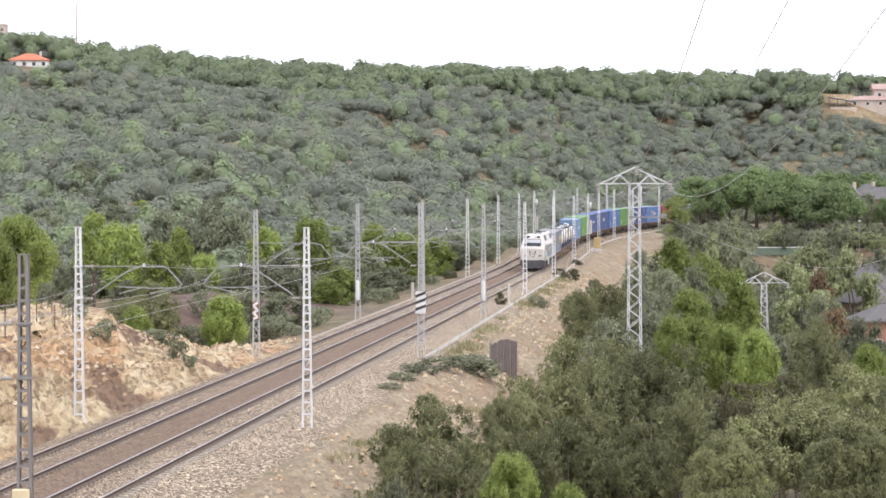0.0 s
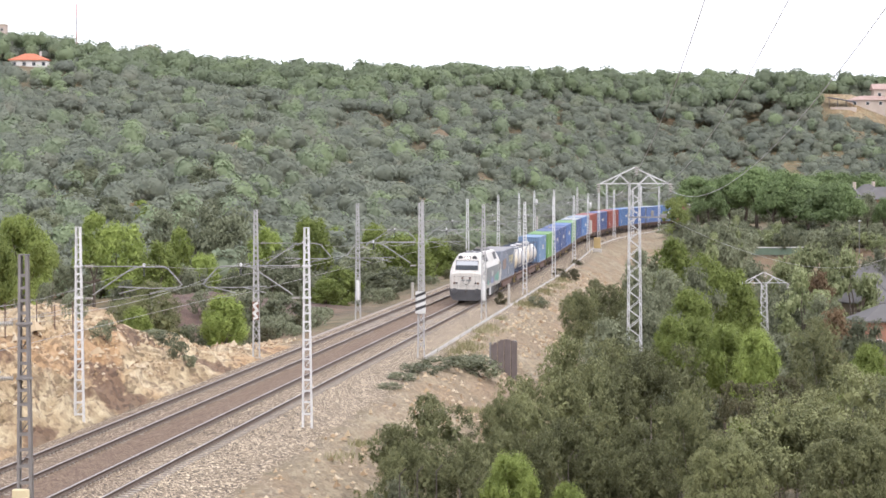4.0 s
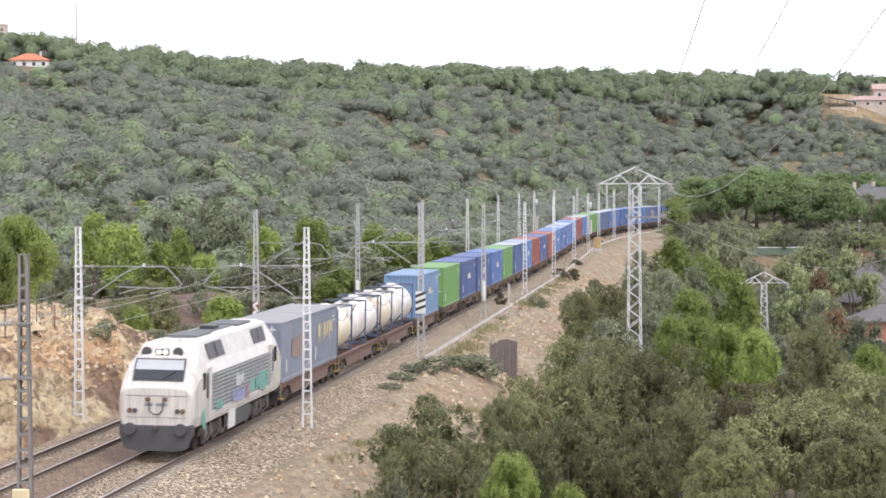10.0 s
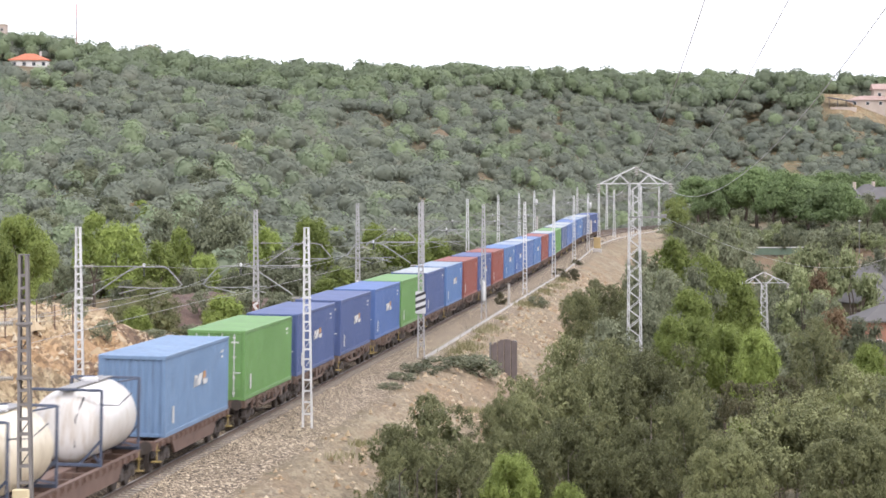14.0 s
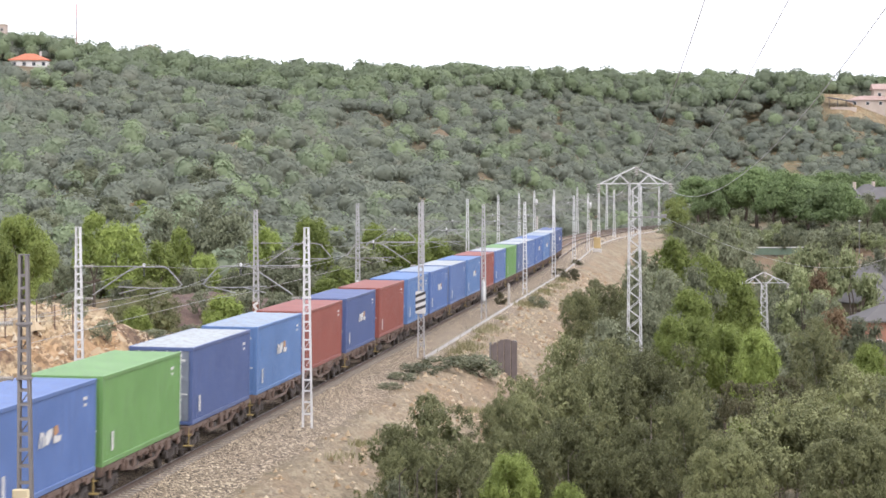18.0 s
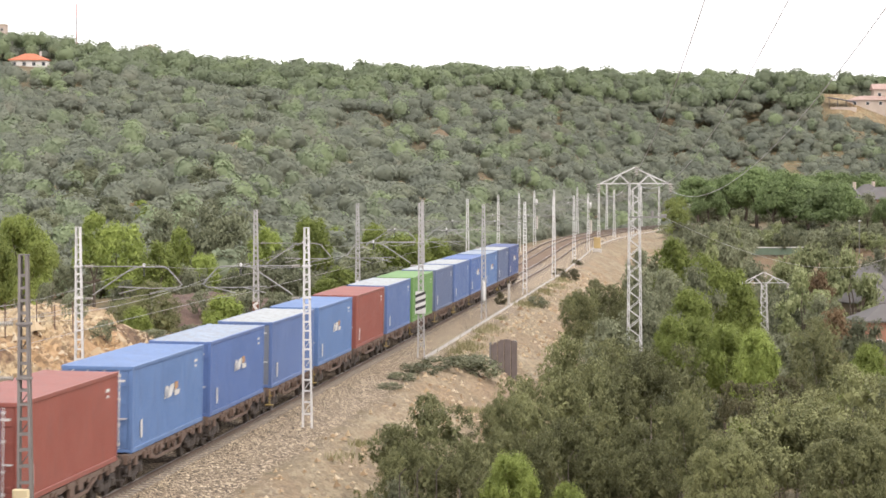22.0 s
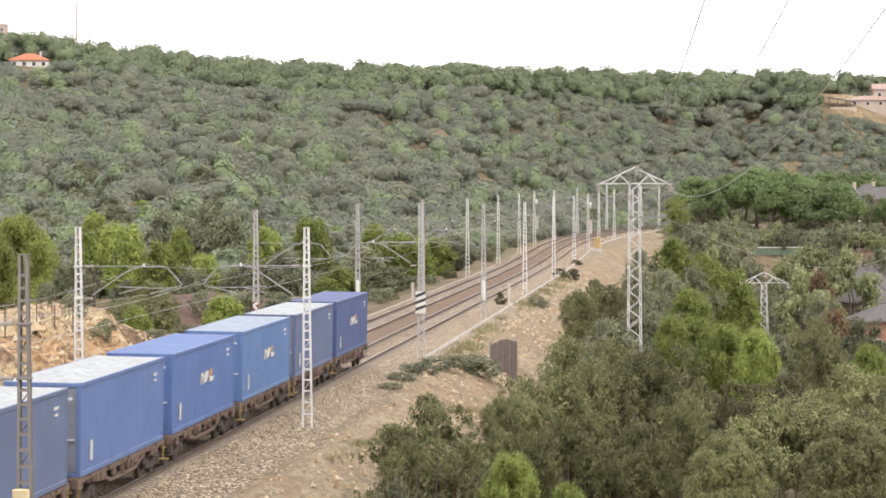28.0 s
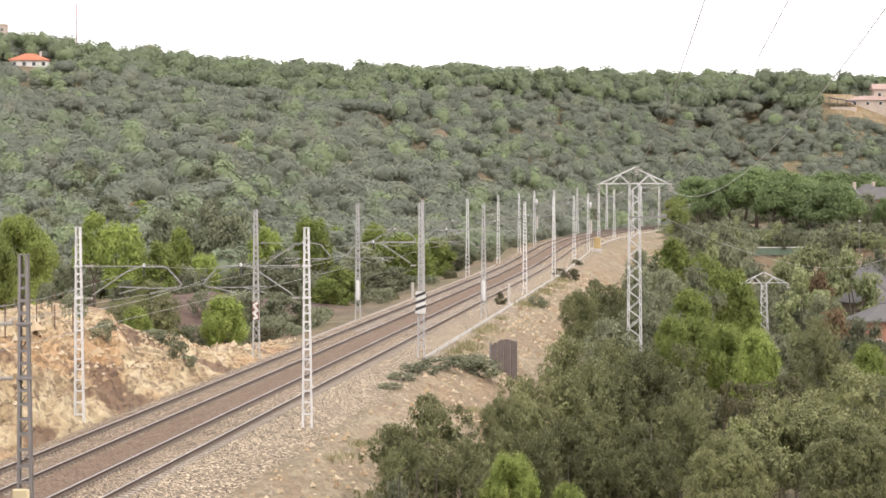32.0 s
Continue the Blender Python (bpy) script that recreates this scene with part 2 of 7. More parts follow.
# far oaks: distance haze is mixed into the leaf colours, paler and bluer
M_OAKHAZE = leafy("hazy_oak_leaves", (0.145, 0.16, 0.127), (0.275, 0.3, 0.235), 0.8, 0.42, 0.35, 0.0, [(0.0, (0.168, 0.188, 0.153)), (0.3, (0.2, 0.22, 0.172)), (0.6, (0.226, 0.247, 0.188)), (0.85, (0.252, 0.276, 0.2)), (0.93, (0.245, 0.242, 0.19)), (1.0, (0.25, 0.295, 0.175))])
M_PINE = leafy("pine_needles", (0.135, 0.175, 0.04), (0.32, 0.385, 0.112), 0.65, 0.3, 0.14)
# haze over the ridge is painted in here: needles lightened, shifted to blue
M_PINEHAZE = leafy("hazy_pine_needles", (0.212, 0.255, 0.147), (0.36, 0.43, 0.25), 0.8, 0.42, 0.35, 0.0, [(0.0, (0.245, 0.285, 0.205)), (0.5, (0.285, 0.34, 0.222)), (1.0, (0.325, 0.395, 0.225))])
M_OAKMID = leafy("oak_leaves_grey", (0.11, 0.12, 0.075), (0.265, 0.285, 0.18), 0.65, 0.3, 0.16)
M_STONEPINE = leafy("stone_pine_needles", (0.108, 0.155, 0.06), (0.235, 0.31, 0.135))
M_SCRUB = leafy("scrub_leaves", (0.06, 0.06, 0.03), (0.17, 0.16, 0.09))
M_GRASS = leafy("dry_grass_blades", (0.2, 0.19, 0.09), (0.38, 0.35, 0.19))
M_POPLAR = leafy("pale_leaves", (0.14, 0.17, 0.075), (0.31, 0.335, 0.175))
M_LIME = leafy("yellow_green_leaves", (0.18, 0.22, 0.07), (0.33, 0.38, 0.13))
M_DRY = leafy("withered_leaves", (0.14, 0.09, 0.05), (0.27, 0.19, 0.11))

# ---- the ground ----
BANK_S = [-200, 60, 105, 128, 146, 168, 180]
BANK_H = [6.0, 6.4, 6.4, 4.6, 2.3, 0.4, 0.0]
DROP_S = [-200, 40, 100, 150, 190, 230, 285, 340, 390, 460, 900]
DROP_H = [3.0, 3.0, 3.4, 4.2, 5.0, 5.6, 5.6, 4.2, 2.2, -1.0, -1.6]
RIDGE_X = [-400, -161, -139, -127, -98, -79, -58, -38, 3, 44, 85, 127, 161, 400]
RIDGE_Z = [60, 57, 55, 53, 51, 49, 47, 45.4, 44, 43.5, 43, 42, 41.5, 38]


FOOT_X = [-60, -34, 0, 25, 45, 80, 130, 200]
FOOT_Y = [300, 300, 400, 505, 615, 700, 712, 690]
F, HORIZON = 4622.0, 327.3


# low rises left of the line: x, y, radius, height
RISES = ((-20.5, 226, 15, 3.0), (-29.5, 202, 9, 3.6))


def ground_z(x, y):
    x, y = np.asarray(x, float), np.asarray(y, float)
    s, lat = to_line(x, y)
    rough = fbm(x * 0.12, y * 0.12, 4, 3)
    # left of the line: cut bank near, then a shallow valley, then the hill
    left = -lat - 6.45
    hb = np.interp(s, BANK_S, BANK_H)
    craggy = hb * (0.85 + 0.55 * fbm(s * 0.21, lat * 0.05, 3, 9))
    face = np.clip(left / (1.2 + 1.1 * np.maximum(craggy, 0.3)), 0, 1)
    strata = face * 5 + 1.6 * fbm(s * 0.16, lat * 0.16, 3, 33)
    face = np.clip(face + 0.075 * np.sin(2 * math.pi * strata) * ramp(face, 0.02, 0.2) * (1 - ramp(face, 0.9, 1.0)), 0, 1)
    ridged = 0.5 - np.abs(fbm(x * 0.35 + 3, y * 0.13, 3, 23)) * 1.6
    rocks = (0.75 * ridged + 0.6 * fbm(x * 0.7, y * 0.2, 3, 21) + 0.16 * fbm(x * 1.5, y * 0.6, 1, 31) - 0.35) * np.clip(hb, 0, 2) / 2 * ramp(left, 0.3, 2.5)
    near_l = -0.6 + craggy * face ** 0.8 + rocks - ramp(left, 14, 40) * hb * 0.5
    valley = -0.6 - 2.2 * ramp(left, 1.5, 12) + 1.2 * rough * ramp(left, 4, 15)
    zl = np.where(s < 150, near_l, near_l + (valley - near_l) * ramp(s, 150, 185))
    foot = np.interp(x, FOOT_X, FOOT_Y)
    crest = np.interp(x, [-60, 0, 60, 150], [740, 740, 800, 825])
    t = np.clip((y - foot) / (crest - foot), 0, 1)
    up = 10.06 + (np.interp(x * 950 / np.maximum(y, 300), RIDGE_X, RIDGE_Z) - 10.06) * crest / 950
    beyond = np.clip(y - crest - 10, 0, 3000)
    hill = (up + 2.5) * (t * 0.55 + 0.45 * t ** 1.6) + 3.0 * rough * ramp(t, 0.05, 0.3) + 2.2 * fbm(x * 0.02, y * 0.02, 3, 5) * ramp(t, 0.05, 0.3)
    hill = hill - np.minimum(beyond * 0.03, 30) + np.where(x < -60, np.minimum(beyond * 0.045, 16), 0)
    hill = hill * ramp(np.abs(lat + 2), 7, 22)
    for cx, cy, cr, ch in RISES:
        zl = zl + ch * (1 - ramp(np.hypot(x - cx, (y - cy) * 0.7), cr * 0.3, cr))
    zl = zl + hill
    # right of the line: embankment and the low ground with the houses
    right = lat - 4.6
    drop = np.interp(s, DROP_S, DROP_H)
    fall = np.clip(right / (1.0 + np.abs(drop) * 1.7), 0, 1)
    gully = (0.4 * fbm(x * 0.5, y * 0.1, 3, 41) + 0.12 * fbm(x * 1.2, y * 0.3, 1, 45)) * ramp(right, 0.2, 2.5)
    zr = -0.6 - drop * (fall * fall * (3 - 2 * fall) * 0.4 + fall * 0.6) + gully * 0.8 + 0.9 * rough * ramp(right, 6, 20)
    zr = zr + hill
    mid = -0.62 + 0.05 * fbm(x * 1.3, y * 1.3, 3, 51)
    z = np.where(left > 0, zl, np.where(right > 0, zr, mid))
    z = z + grade(s) * (1 - ramp(np.abs(lat), 15, 60))
    # the knoll on which the viewer stands
    w = (1 - ramp(np.hypot(x, y), 4, 30)) * ramp(lat, 6, 15)
    z = z * (1 - w) + 8.45 * w
    away = ramp(np.hypot(x, y - 600), 1400, 3600)
    return z * (1 - away) - 40 * away


def locate(px, py, start=250.0, stop=1300.0):
    """The nearest place on the ground that is seen at that bearing and height."""
    yy = np.arange(start, stop, 1.0)
    xx = (px - 784) / F * yy
    seen = HORIZON + F * (EYE[2] - ground_z(xx, yy)) / yy
    k = int(np.argmax(seen <= py)) if (seen <= py).any() else int(np.argmin(seen))
    return float(xx[k]), float(yy[k])


TERRACE = locate(1505, 196, 600)
# bare patches of soil between the trees of the hillside
CLEARINGS = [(*locate(px, py, 330), r) for px, py, r in ((436, 254, 5.0), (487, 209, 3.5), (275, 254, 4.0), (392, 262, 3.0), (650, 250, 3.0), (508, 320, 3.5), (262, 388, 2.4), (642, 276, 2.5), (1330, 204, 4.0), (455, 245, 3.0))]
HOUSE_AT = locate(52, 122, 500)


def spread(a, b, step, far, grow=1.16):
    out = list(np.arange(a, b, step))
    lo, hi, d = a, b, step
    while lo > -far or hi < far:
        d *= grow
        lo, hi = lo - d, hi + d
        out = [lo] + out + [hi]
    return np.array(out)


def build_ground():
    xs = spread(-27, 44, 0.42, 3800, 1.13)
    ys = spread(70, 190, 0.5, 3800, 1.075)
    ys = np.sort(np.concatenate([ys[(ys <= 190) | (ys > 430)], np.arange(191, 430, 1.3)]))
    gx, gy = np.meshgrid(xs, ys)
    gz = ground_z(gx, gy)
    nx, ny = len(xs), len(ys)
    i = (np.arange(ny - 1)[:, None] * nx + np.arange(nx - 1)[None]).ravel()
    me = quads_mesh("ground", np.stack([gx, gy, gz], -1).reshape(-1, 3), np.stack([i, i + 1, i + nx + 1, i + nx], -1))
    s, lat = to_line(gx, gy)
    edge = 0.9 * fbm(gx * 0.5, gy * 0.5, 3, 61)
    gravel = ramp(lat + edge * 0.5, -7.4 + 0.9 * (s < 170), -6.9 + 0.9 * (s < 170)) * (1 - ramp(lat + edge * 1.2, 3.8, 4.9)) * (s < 640)
    bank = np.where(lat < 0, (1 - ramp(s, 165, 185)) * ramp(-lat, 6.0, 6.7) * (1 - ramp(-lat, 22, 30)), 0.7 * ramp(lat, 3.6, 5) * (1 - ramp(lat + 4 * edge, 13, 20)) * (s > 40) * (s < 520))
    hx, hy = TERRACE
    patch = (1 - ramp(np.abs(gx - hx - 3), 9, 14)) * ramp(gy - hy, -14, -8) * (1 - ramp(gy - hy, 6, 12))
    bank = np.maximum(bank, patch * (0.75 + 1.2 * fbm(gx * 0.08, gy * 0.08, 2, 64)))
    for cx, cy, cr in CLEARINGS:
        bank = np.maximum(bank, 0.9 * (1 - ramp(np.hypot(gx - cx, (gy - cy) * 0.5), cr * 0.8, cr * 1.8)))
    (ax, ay, ar, _), (dx, dy, dr, _) = RISES
    red = 1 - ramp(np.hypot(gx - ax, (gy - ay) * 0.7), ar * 0.6, ar * 1.2)
    bank = np.maximum(bank, 1 - ramp(np.hypot(gx - dx, (gy - dy) * 0.7), dr * 0.6, dr * 1.2))
    cut = (lat < 0) & (s < 190)
    grit = 0.5 * ((lat > 0) & (lat < 40) & (s < 530))
    for name, v in (("gravel", gravel), ("bank", np.clip(bank, 0, 1)), ("cut", cut), ("red", red), ("grit", grit)):
        me.attributes.new(name, "FLOAT", "POINT").data.foreach_set("value", np.asarray(v, np.float32).ravel())
    me.shade_smooth()
    mat, n, l, b = material("earth", 0.95)
    co = n.new("ShaderNodeTexCoord").outputs["Object"]

    bed = n.new("ShaderNodeMapping")
    bed.inputs["Scale"].default_value = (1, 0.28, 1)
    l.new(co, bed.inputs[0])
    bed = bed.outputs[0]

    def noise_at(scale, detail=5.0, at=co):
        t = node(n, "ShaderNodeTexNoise", Scale=scale, Detail=detail)
        l.new(at, t.inputs["Vector"])
        return t.outputs[0]

    def attribute(name):
        a = n.new("ShaderNodeAttribute")
        a.attribute_name = name
        return a.outputs["Fac"]
    wide, fine, grain = noise_at(0.05), noise_at(0.6), noise_at(6.0)
    soil = stops(n, l, fine, [(0.3, (0.085, 0.075, 0.04)), (0.5, (0.14, 0.115, 0.06)), (0.7, (0.24, 0.175, 0.095))])
    soil = mixed(n, l, stops(n, l, wide, [(0.52, (0, 0, 0)), (0.64, (1, 1, 1))]), soil, (0.17, 0.115, 0.065))
    # beds of pale and rusty sandstone drawn out along the cutting
    sand = stops(n, l, noise_at(0.7, 7.0, bed), [(0.28, (0.24, 0.155, 0.082)), (0.42, (0.4, 0.305, 0.18)), (0.55, (0.5, 0.405, 0.255)), (0.72, (0.6, 0.52, 0.37))])
    sand = mixed(n, l, stops(n, l, noise_at(0.24, 6.0, bed), [(0.48, (0, 0, 0)), (0.6, (0.75, 0.75, 0.75))]), sand, (0.42, 0.25, 0.12))
    sand = mixed(n, l, stops(n, l, noise_at(0.42, 8.0, bed), [(0.565, (0, 0, 0)), (0.6, (0.9, 0.9, 0.9))]), sand, mixed(n, l, attribute("cut"), (0.36, 0.25, 0.14), (0.16, 0.095, 0.057)))
    sand = mixed(n, l, stops(n, l, noise_at(3.2, 5.0, bed), [(0.54, (0, 0, 0)), (0.66, (0.7, 0.7, 0.7))]), sand, mixed(n, l, attribute("cut"), (0.3, 0.21, 0.125), (0.15, 0.095, 0.06)))
    chips = node(n, "ShaderNodeTexVoronoi", Scale=4.5)
    l.new(bed, chips.inputs["Vector"])
    chip = n.new("ShaderNodeSeparateColor")
    l.new(chips.outputs["Color"], chip.inputs[0])
    sand = mixed(n, l, 0.8, sand, stops(n, l, chip.outputs[0], [(0.0, (0.3, 0.26, 0.22)), (0.3, (0.75, 0.71, 0.66)), (0.75, (1.05, 1.05, 1.02))]), "MULTIPLY")
    # the embankment is duller, mixed with crushed grey stone
    sand = mixed(n, l, attribute("grit"), sand, stops(n, l, grain, [(0.3, (0.14, 0.115, 0.085)), (0.7, (0.33, 0.275, 0.205))]))
    vor = node(n, "ShaderNodeTexVoronoi", Scale=15.0)
    l.new(co, vor.inputs["Vector"])
    sep = n.new("ShaderNodeSeparateColor")
    l.new(vor.outputs["Color"], sep.inputs[0])
    stones = stops(n, l, sep.outputs[0], [(0.15, (0.045, 0.033, 0.021)), (0.6, (0.19, 0.14, 0.087)), (0.96, (0.66, 0.53, 0.36))])
    stones = mixed(n, l, 0.18, stones, stops(n, l, fine, [(0.3, (0.18, 0.145, 0.1)), (0.7, (0.31, 0.26, 0.19))]))
    soil = mixed(n, l, attribute("red"), soil, stops(n, l, fine, [(0.3, (0.07, 0.045, 0.035)), (0.7, (0.15, 0.095, 0.072))]))
    c = mixed(n, l, attribute("bank"), soil, sand)
    c = mixed(n, l, attribute("gravel"), c, stones)
    c = mixed(n, l, 0.5, c, stops(n, l, grain, [(0.32, (0.5, 0.48, 0.45)), (0.58, (1.05, 1.05, 1.05))]), "MULTIPLY")
    l.new(c, b.inputs["Base Color"])
    bump(n, l, b, mixed(n, l, 0.5, grain, vor.outputs["Distance"]), 0.7, 0.12)
    tagged(part("ground", me, mat), "sandy ground with gravel, dry soil and cut banks", "ground", "", "structure")


# ---- the two tracks ----
def sweep(profile, s0, s1, step, lat0, closed=True, lean=True):
    """A profile of (lat, z) drawn along the line. Returns verts, quads, lat of each vertex."""
    ss = np.arange(s0, s1 + step, step)
    vs, lats = [], []
    for s in ss:
        for a, z in profile:
            p, h = line(float(s), lat0 + a, z - (math.sin(radians(CANT)) * a if lean else 0))
            vs.append(p)
            lats.append(lat0 + a)
    k, n = len(profile), len(ss)
    m = k if closed else k - 1
    q = [(i * k + j, i * k + (j + 1) % k, (i + 1) * k + (j + 1) % k, (i + 1) * k + j) for i in range(n - 1) for j in range(m)]
    return np.array(vs), np.array(q), np.array(lats)


def build_tracks():
    # ballast
    prof = [(-8.0, -0.95), (-7.0, -0.75), (-6.5, -0.52), (-6.1, -0.27), (-5.4, -0.2), (-4.75, -0.21), (-3.9, -0.215), (-3.1, -0.2), (-2.5, -0.205), (-1.95, -0.26), (-1.4, -0.21),
            (-0.75, -0.2), (0.0, -0.215), (0.75, -0.205), (1.12, -0.235), (1.5, -0.29), (1.8, -0.31), (2.4, -0.42), (3.1, -0.5), (3.8, -0.58), (4.6, -0.8)]
    v, q, lats = sweep(prof, -440, 800, 0.8, 0.0, False, False)
    s, lat = to_line(v[:, 0], v[:, 1])
    v[:, 2] += 0.035 * fbm(v[:, 0] * 2.1, v[:, 1] * 2.1, 3, 71)
    me = quads_mesh("ballast", v, q)
    me.attributes.new("lat", "FLOAT", "POINT").data.foreach_set("value", np.asarray(lats, np.float32))
    me.shade_smooth()
    mat, n, l, b, c = stony("ballast_stone", [(0.1, (0.032, 0.023, 0.014)), (0.5, (0.15, 0.111, 0.068)), (0.72, (0.287, 0.22, 0.136)), (0.93, (0.82, 0.68, 0.48))], 15.0, 0.9, 0.9, 0.025)
    a = n.new("ShaderNodeAttribute")
    a.attribute_name = "lat"
    mr = n.new("ShaderNodeMapRange")
    mr.inputs["From Min"].default_value, mr.inputs["From Max"].default_value = -8.0, 4.6
    l.new(a.outputs["Fac"], mr.inputs[0])

    def at(x):
        return (x + 8.0) / 12.6
    rust = stops(n, l, mr.outputs[0], [(at(-6.6), (0.1,) * 3), (at(-5.4), (0.6,) * 3), (at(-3.9), (0.55,) * 3), (at(-2.6), (0.95,) * 3), (at(-1.1), (0.95,) * 3), (at(-0.6), (0.4,) * 3), (at(0.5), (0.32,) * 3), (at(1.3), (0.1,) * 3)])
    far = node(n, "ShaderNodeTexNoise", Scale=0.02, Detail=2.0)
    l.new(n.new("ShaderNodeTexCoord").outputs["Object"], far.inputs["Vector"])
    brown = mixed(n, l, 0.82, c, (0.108, 0.06, 0.034))
    l.new(mixed(n, l, rust, c, brown), b.inputs["Base Color"])
    tagged(part("ballast", me, mat), "grey crushed stone ballast, stained rust brown between rails", "ballast", "", "stuff")
    # rails
    rail = [(-0.075, -0.172), (0.075, -0.172), (0.075, -0.158), (0.012, -0.135), (0.012, -0.045), (0.036, -0.036), (0.036, -0.006), (0.028, 0.0), (-0.028, 0.0), (-0.036, -0.006), (-0.036, -0.036), (-0.012, -0.045), (-0.012, -0.135), (-0.075, -0.158)]
    sleeper = Build()
    sleeper.prism([(-1.3, -0.4), (1.3, -0.4), (1.3, -0.2), (0.95, -0.18), (0.74, -0.185), (0.62, -0.27), (-0.62, -0.27), (-0.74, -0.185), (-0.95, -0.18), (-1.3, -0.2)], -0.13, 0.13)
    for side in (-1, 1):
        for o in (-0.1, 0.1):
            sleeper.box(side * 0.834 + o, 0, -0.155, 0.05, 0.12, 0.04)
    sleeper_me = sleeper.mesh("sleeper")
    sleeper_me.materials.append(painted("sleeper_concrete", (0.36, 0.31, 0.255), 0.9, 0, (0.2, 0.15, 0.1), 0.6))
    for track, lat0 in (("near", 0.0), ("far", -SPACING)):
        root = thing("railway_track", "straight railway track of steel rails on concrete sleepers", "railway track", "tracks", "structure")
        for side in (-1, 1):
            v, q, lats = sweep([(a + side * 0.834, z) for a, z in rail], -440, 800, 4.0, lat0)
            me = quads_mesh("rail", v, q)
            me.materials.append(M_RAILSIDE)
            me.materials.append(M_RAILTOP)
            idx = np.zeros(len(q), np.int32)
            idx[np.arange(len(q)) % 14 == 7] = 1
            idx[np.arange(len(q)) % 14 == 6] = 1
            idx[np.arange(len(q)) % 14 == 8] = 1
            me.polygons.foreach_set("material_index", idx)
            part("rail", me, None, root, "rusty rail with bright worn head")
        k = 0
        far = Build()
        s = 62.0
        while s < 330:
            if k < 200:
                part("sleeper", sleeper_me, None, root, m=on_line(s, lat0, 0, CANT))
            else:
                m = on_line(s, lat0, 0, CANT)
                far.add([m @ Vector(p) for p in ((-1.3, -0.13, -0.212), (1.3, -0.13, -0.212), (1.3, 0.13, -0.212), (-1.3, 0.13, -0.212), (-1.3, -0.13, -0.3), (1.3, -0.13, -0.3), (1.3, 0.13, -0.3), (-1.3, 0.13, -0.3))],
                        [(0, 1, 2, 3), (0, 4, 5, 1), (1, 5, 6, 2), (2, 6, 7, 3), (3, 7, 4, 0)])
            k += 1
            s += 0.6
        tagged(part("far_sleepers", far, sleeper_me.materials[0], root), kind="stuff")


build_ground()
build_tracks()

# ---- the train: offsets along it are counted from the locomotive's windscreen ----
def head_s(t):
    return 306.0 - (21.3 * t - 0.029 * t * t)


MOVING = []
M_RUSTY = painted("wagon_brown", (0.19, 0.115, 0.085), 0.8, 0.0, (0.06, 0.045, 0.035), 0.9, 1.6)
M_SKELETON = painted("wagon_dark_brown", (0.18, 0.118, 0.088), 0.85, 0.0, (0.06, 0.042, 0.032), 0.85, 2.5)
M_GRIME = painted("running_gear_grime", (0.075, 0.06, 0.05), 0.85, 0.1, (0.13, 0.08, 0.05), 0.5)
M_YELLOW = painted("yellow_paint", (0.42, 0.31, 0.1), 0.6)
M_DARK = painted("dark_grey_paint", (0.075, 0.075, 0.08), 0.6)
M_GLASS = material("dark_window", 0.08)[0]
M_GLASS.node_tree.nodes["Principled BSDF"].inputs["Base Color"].default_value = (0.02, 0.025, 0.03, 1)
M_LAMP = material("lit_headlamp", 0.3)[0]
M_LAMP.node_tree.nodes["Principled BSDF"].inputs["Emission Color"].default_value = (1, 0.9, 0.75, 1)
M_LAMP.node_tree.nodes["Principled BSDF"].inputs["Emission Strength"].default_value = 1.2
COLOURS = {
    "steel": (0.165, 0.25, 0.44), "green": (0.13, 0.33, 0.085), "navy": (0.06, 0.105, 0.265), "blue": (0.1, 0.165, 0.4), "sky": (0.1, 0.19, 0.44), "red": (0.27, 0.075, 0.05), "slate": (0.105, 0.14, 0.28), "grey": (0.2, 0.225, 0.28), "dove": (0.23, 0.25, 0.31), "cobalt": (0.08, 0.15, 0.4)}
ROOFS = {"dirty": (0.3, 0.29, 0.3), "white": (0.47, 0.52, 0.54), "pale": (0.33, 0.42, 0.54)}
COLOURS = {k: (c[0] * (1.06 if c[2] > c[0] else 1.15) + 0.024, c[1] * (1.05 if c[1] >= c[2] else 1.12 if k in ("dove", "grey", "navy") else 1.22) + 0.014, c[2] * 1.1 + 0.012) for k, c in COLOURS.items()}
PAINT = {k: painted("container_" + k, c, 0.5, 0, [v * 0.5 + 0.05 for v in c], 0.7, 0.7, (4, 4, 0.35), 0.5) for k, c in COLOURS.items()}
# sun-bleached roofs with dirt that has dried in patches across them
PAINT.update({k: painted("container_roof_" + k, c, 0.6, 0, (0.3, 0.29, 0.26), 0.75, 0.5, (1.6, 0.7, 1), 0.42) for k, c in ROOFS.items()})
PAINT.update({k + "_roof": painted("container_roof_" + k, [v * 0.95 + 0.02 for v in c], 0.6, 0, [v * 0.45 + 0.09 for v in c], 0.6, 0.5, (1.6, 0.7, 1), 0.45) for k, c in COLOURS.items()})
SHARED = {}


def shared(key, made):
    if key not in SHARED:
        SHARED[key] = made()
    return SHARED[key]


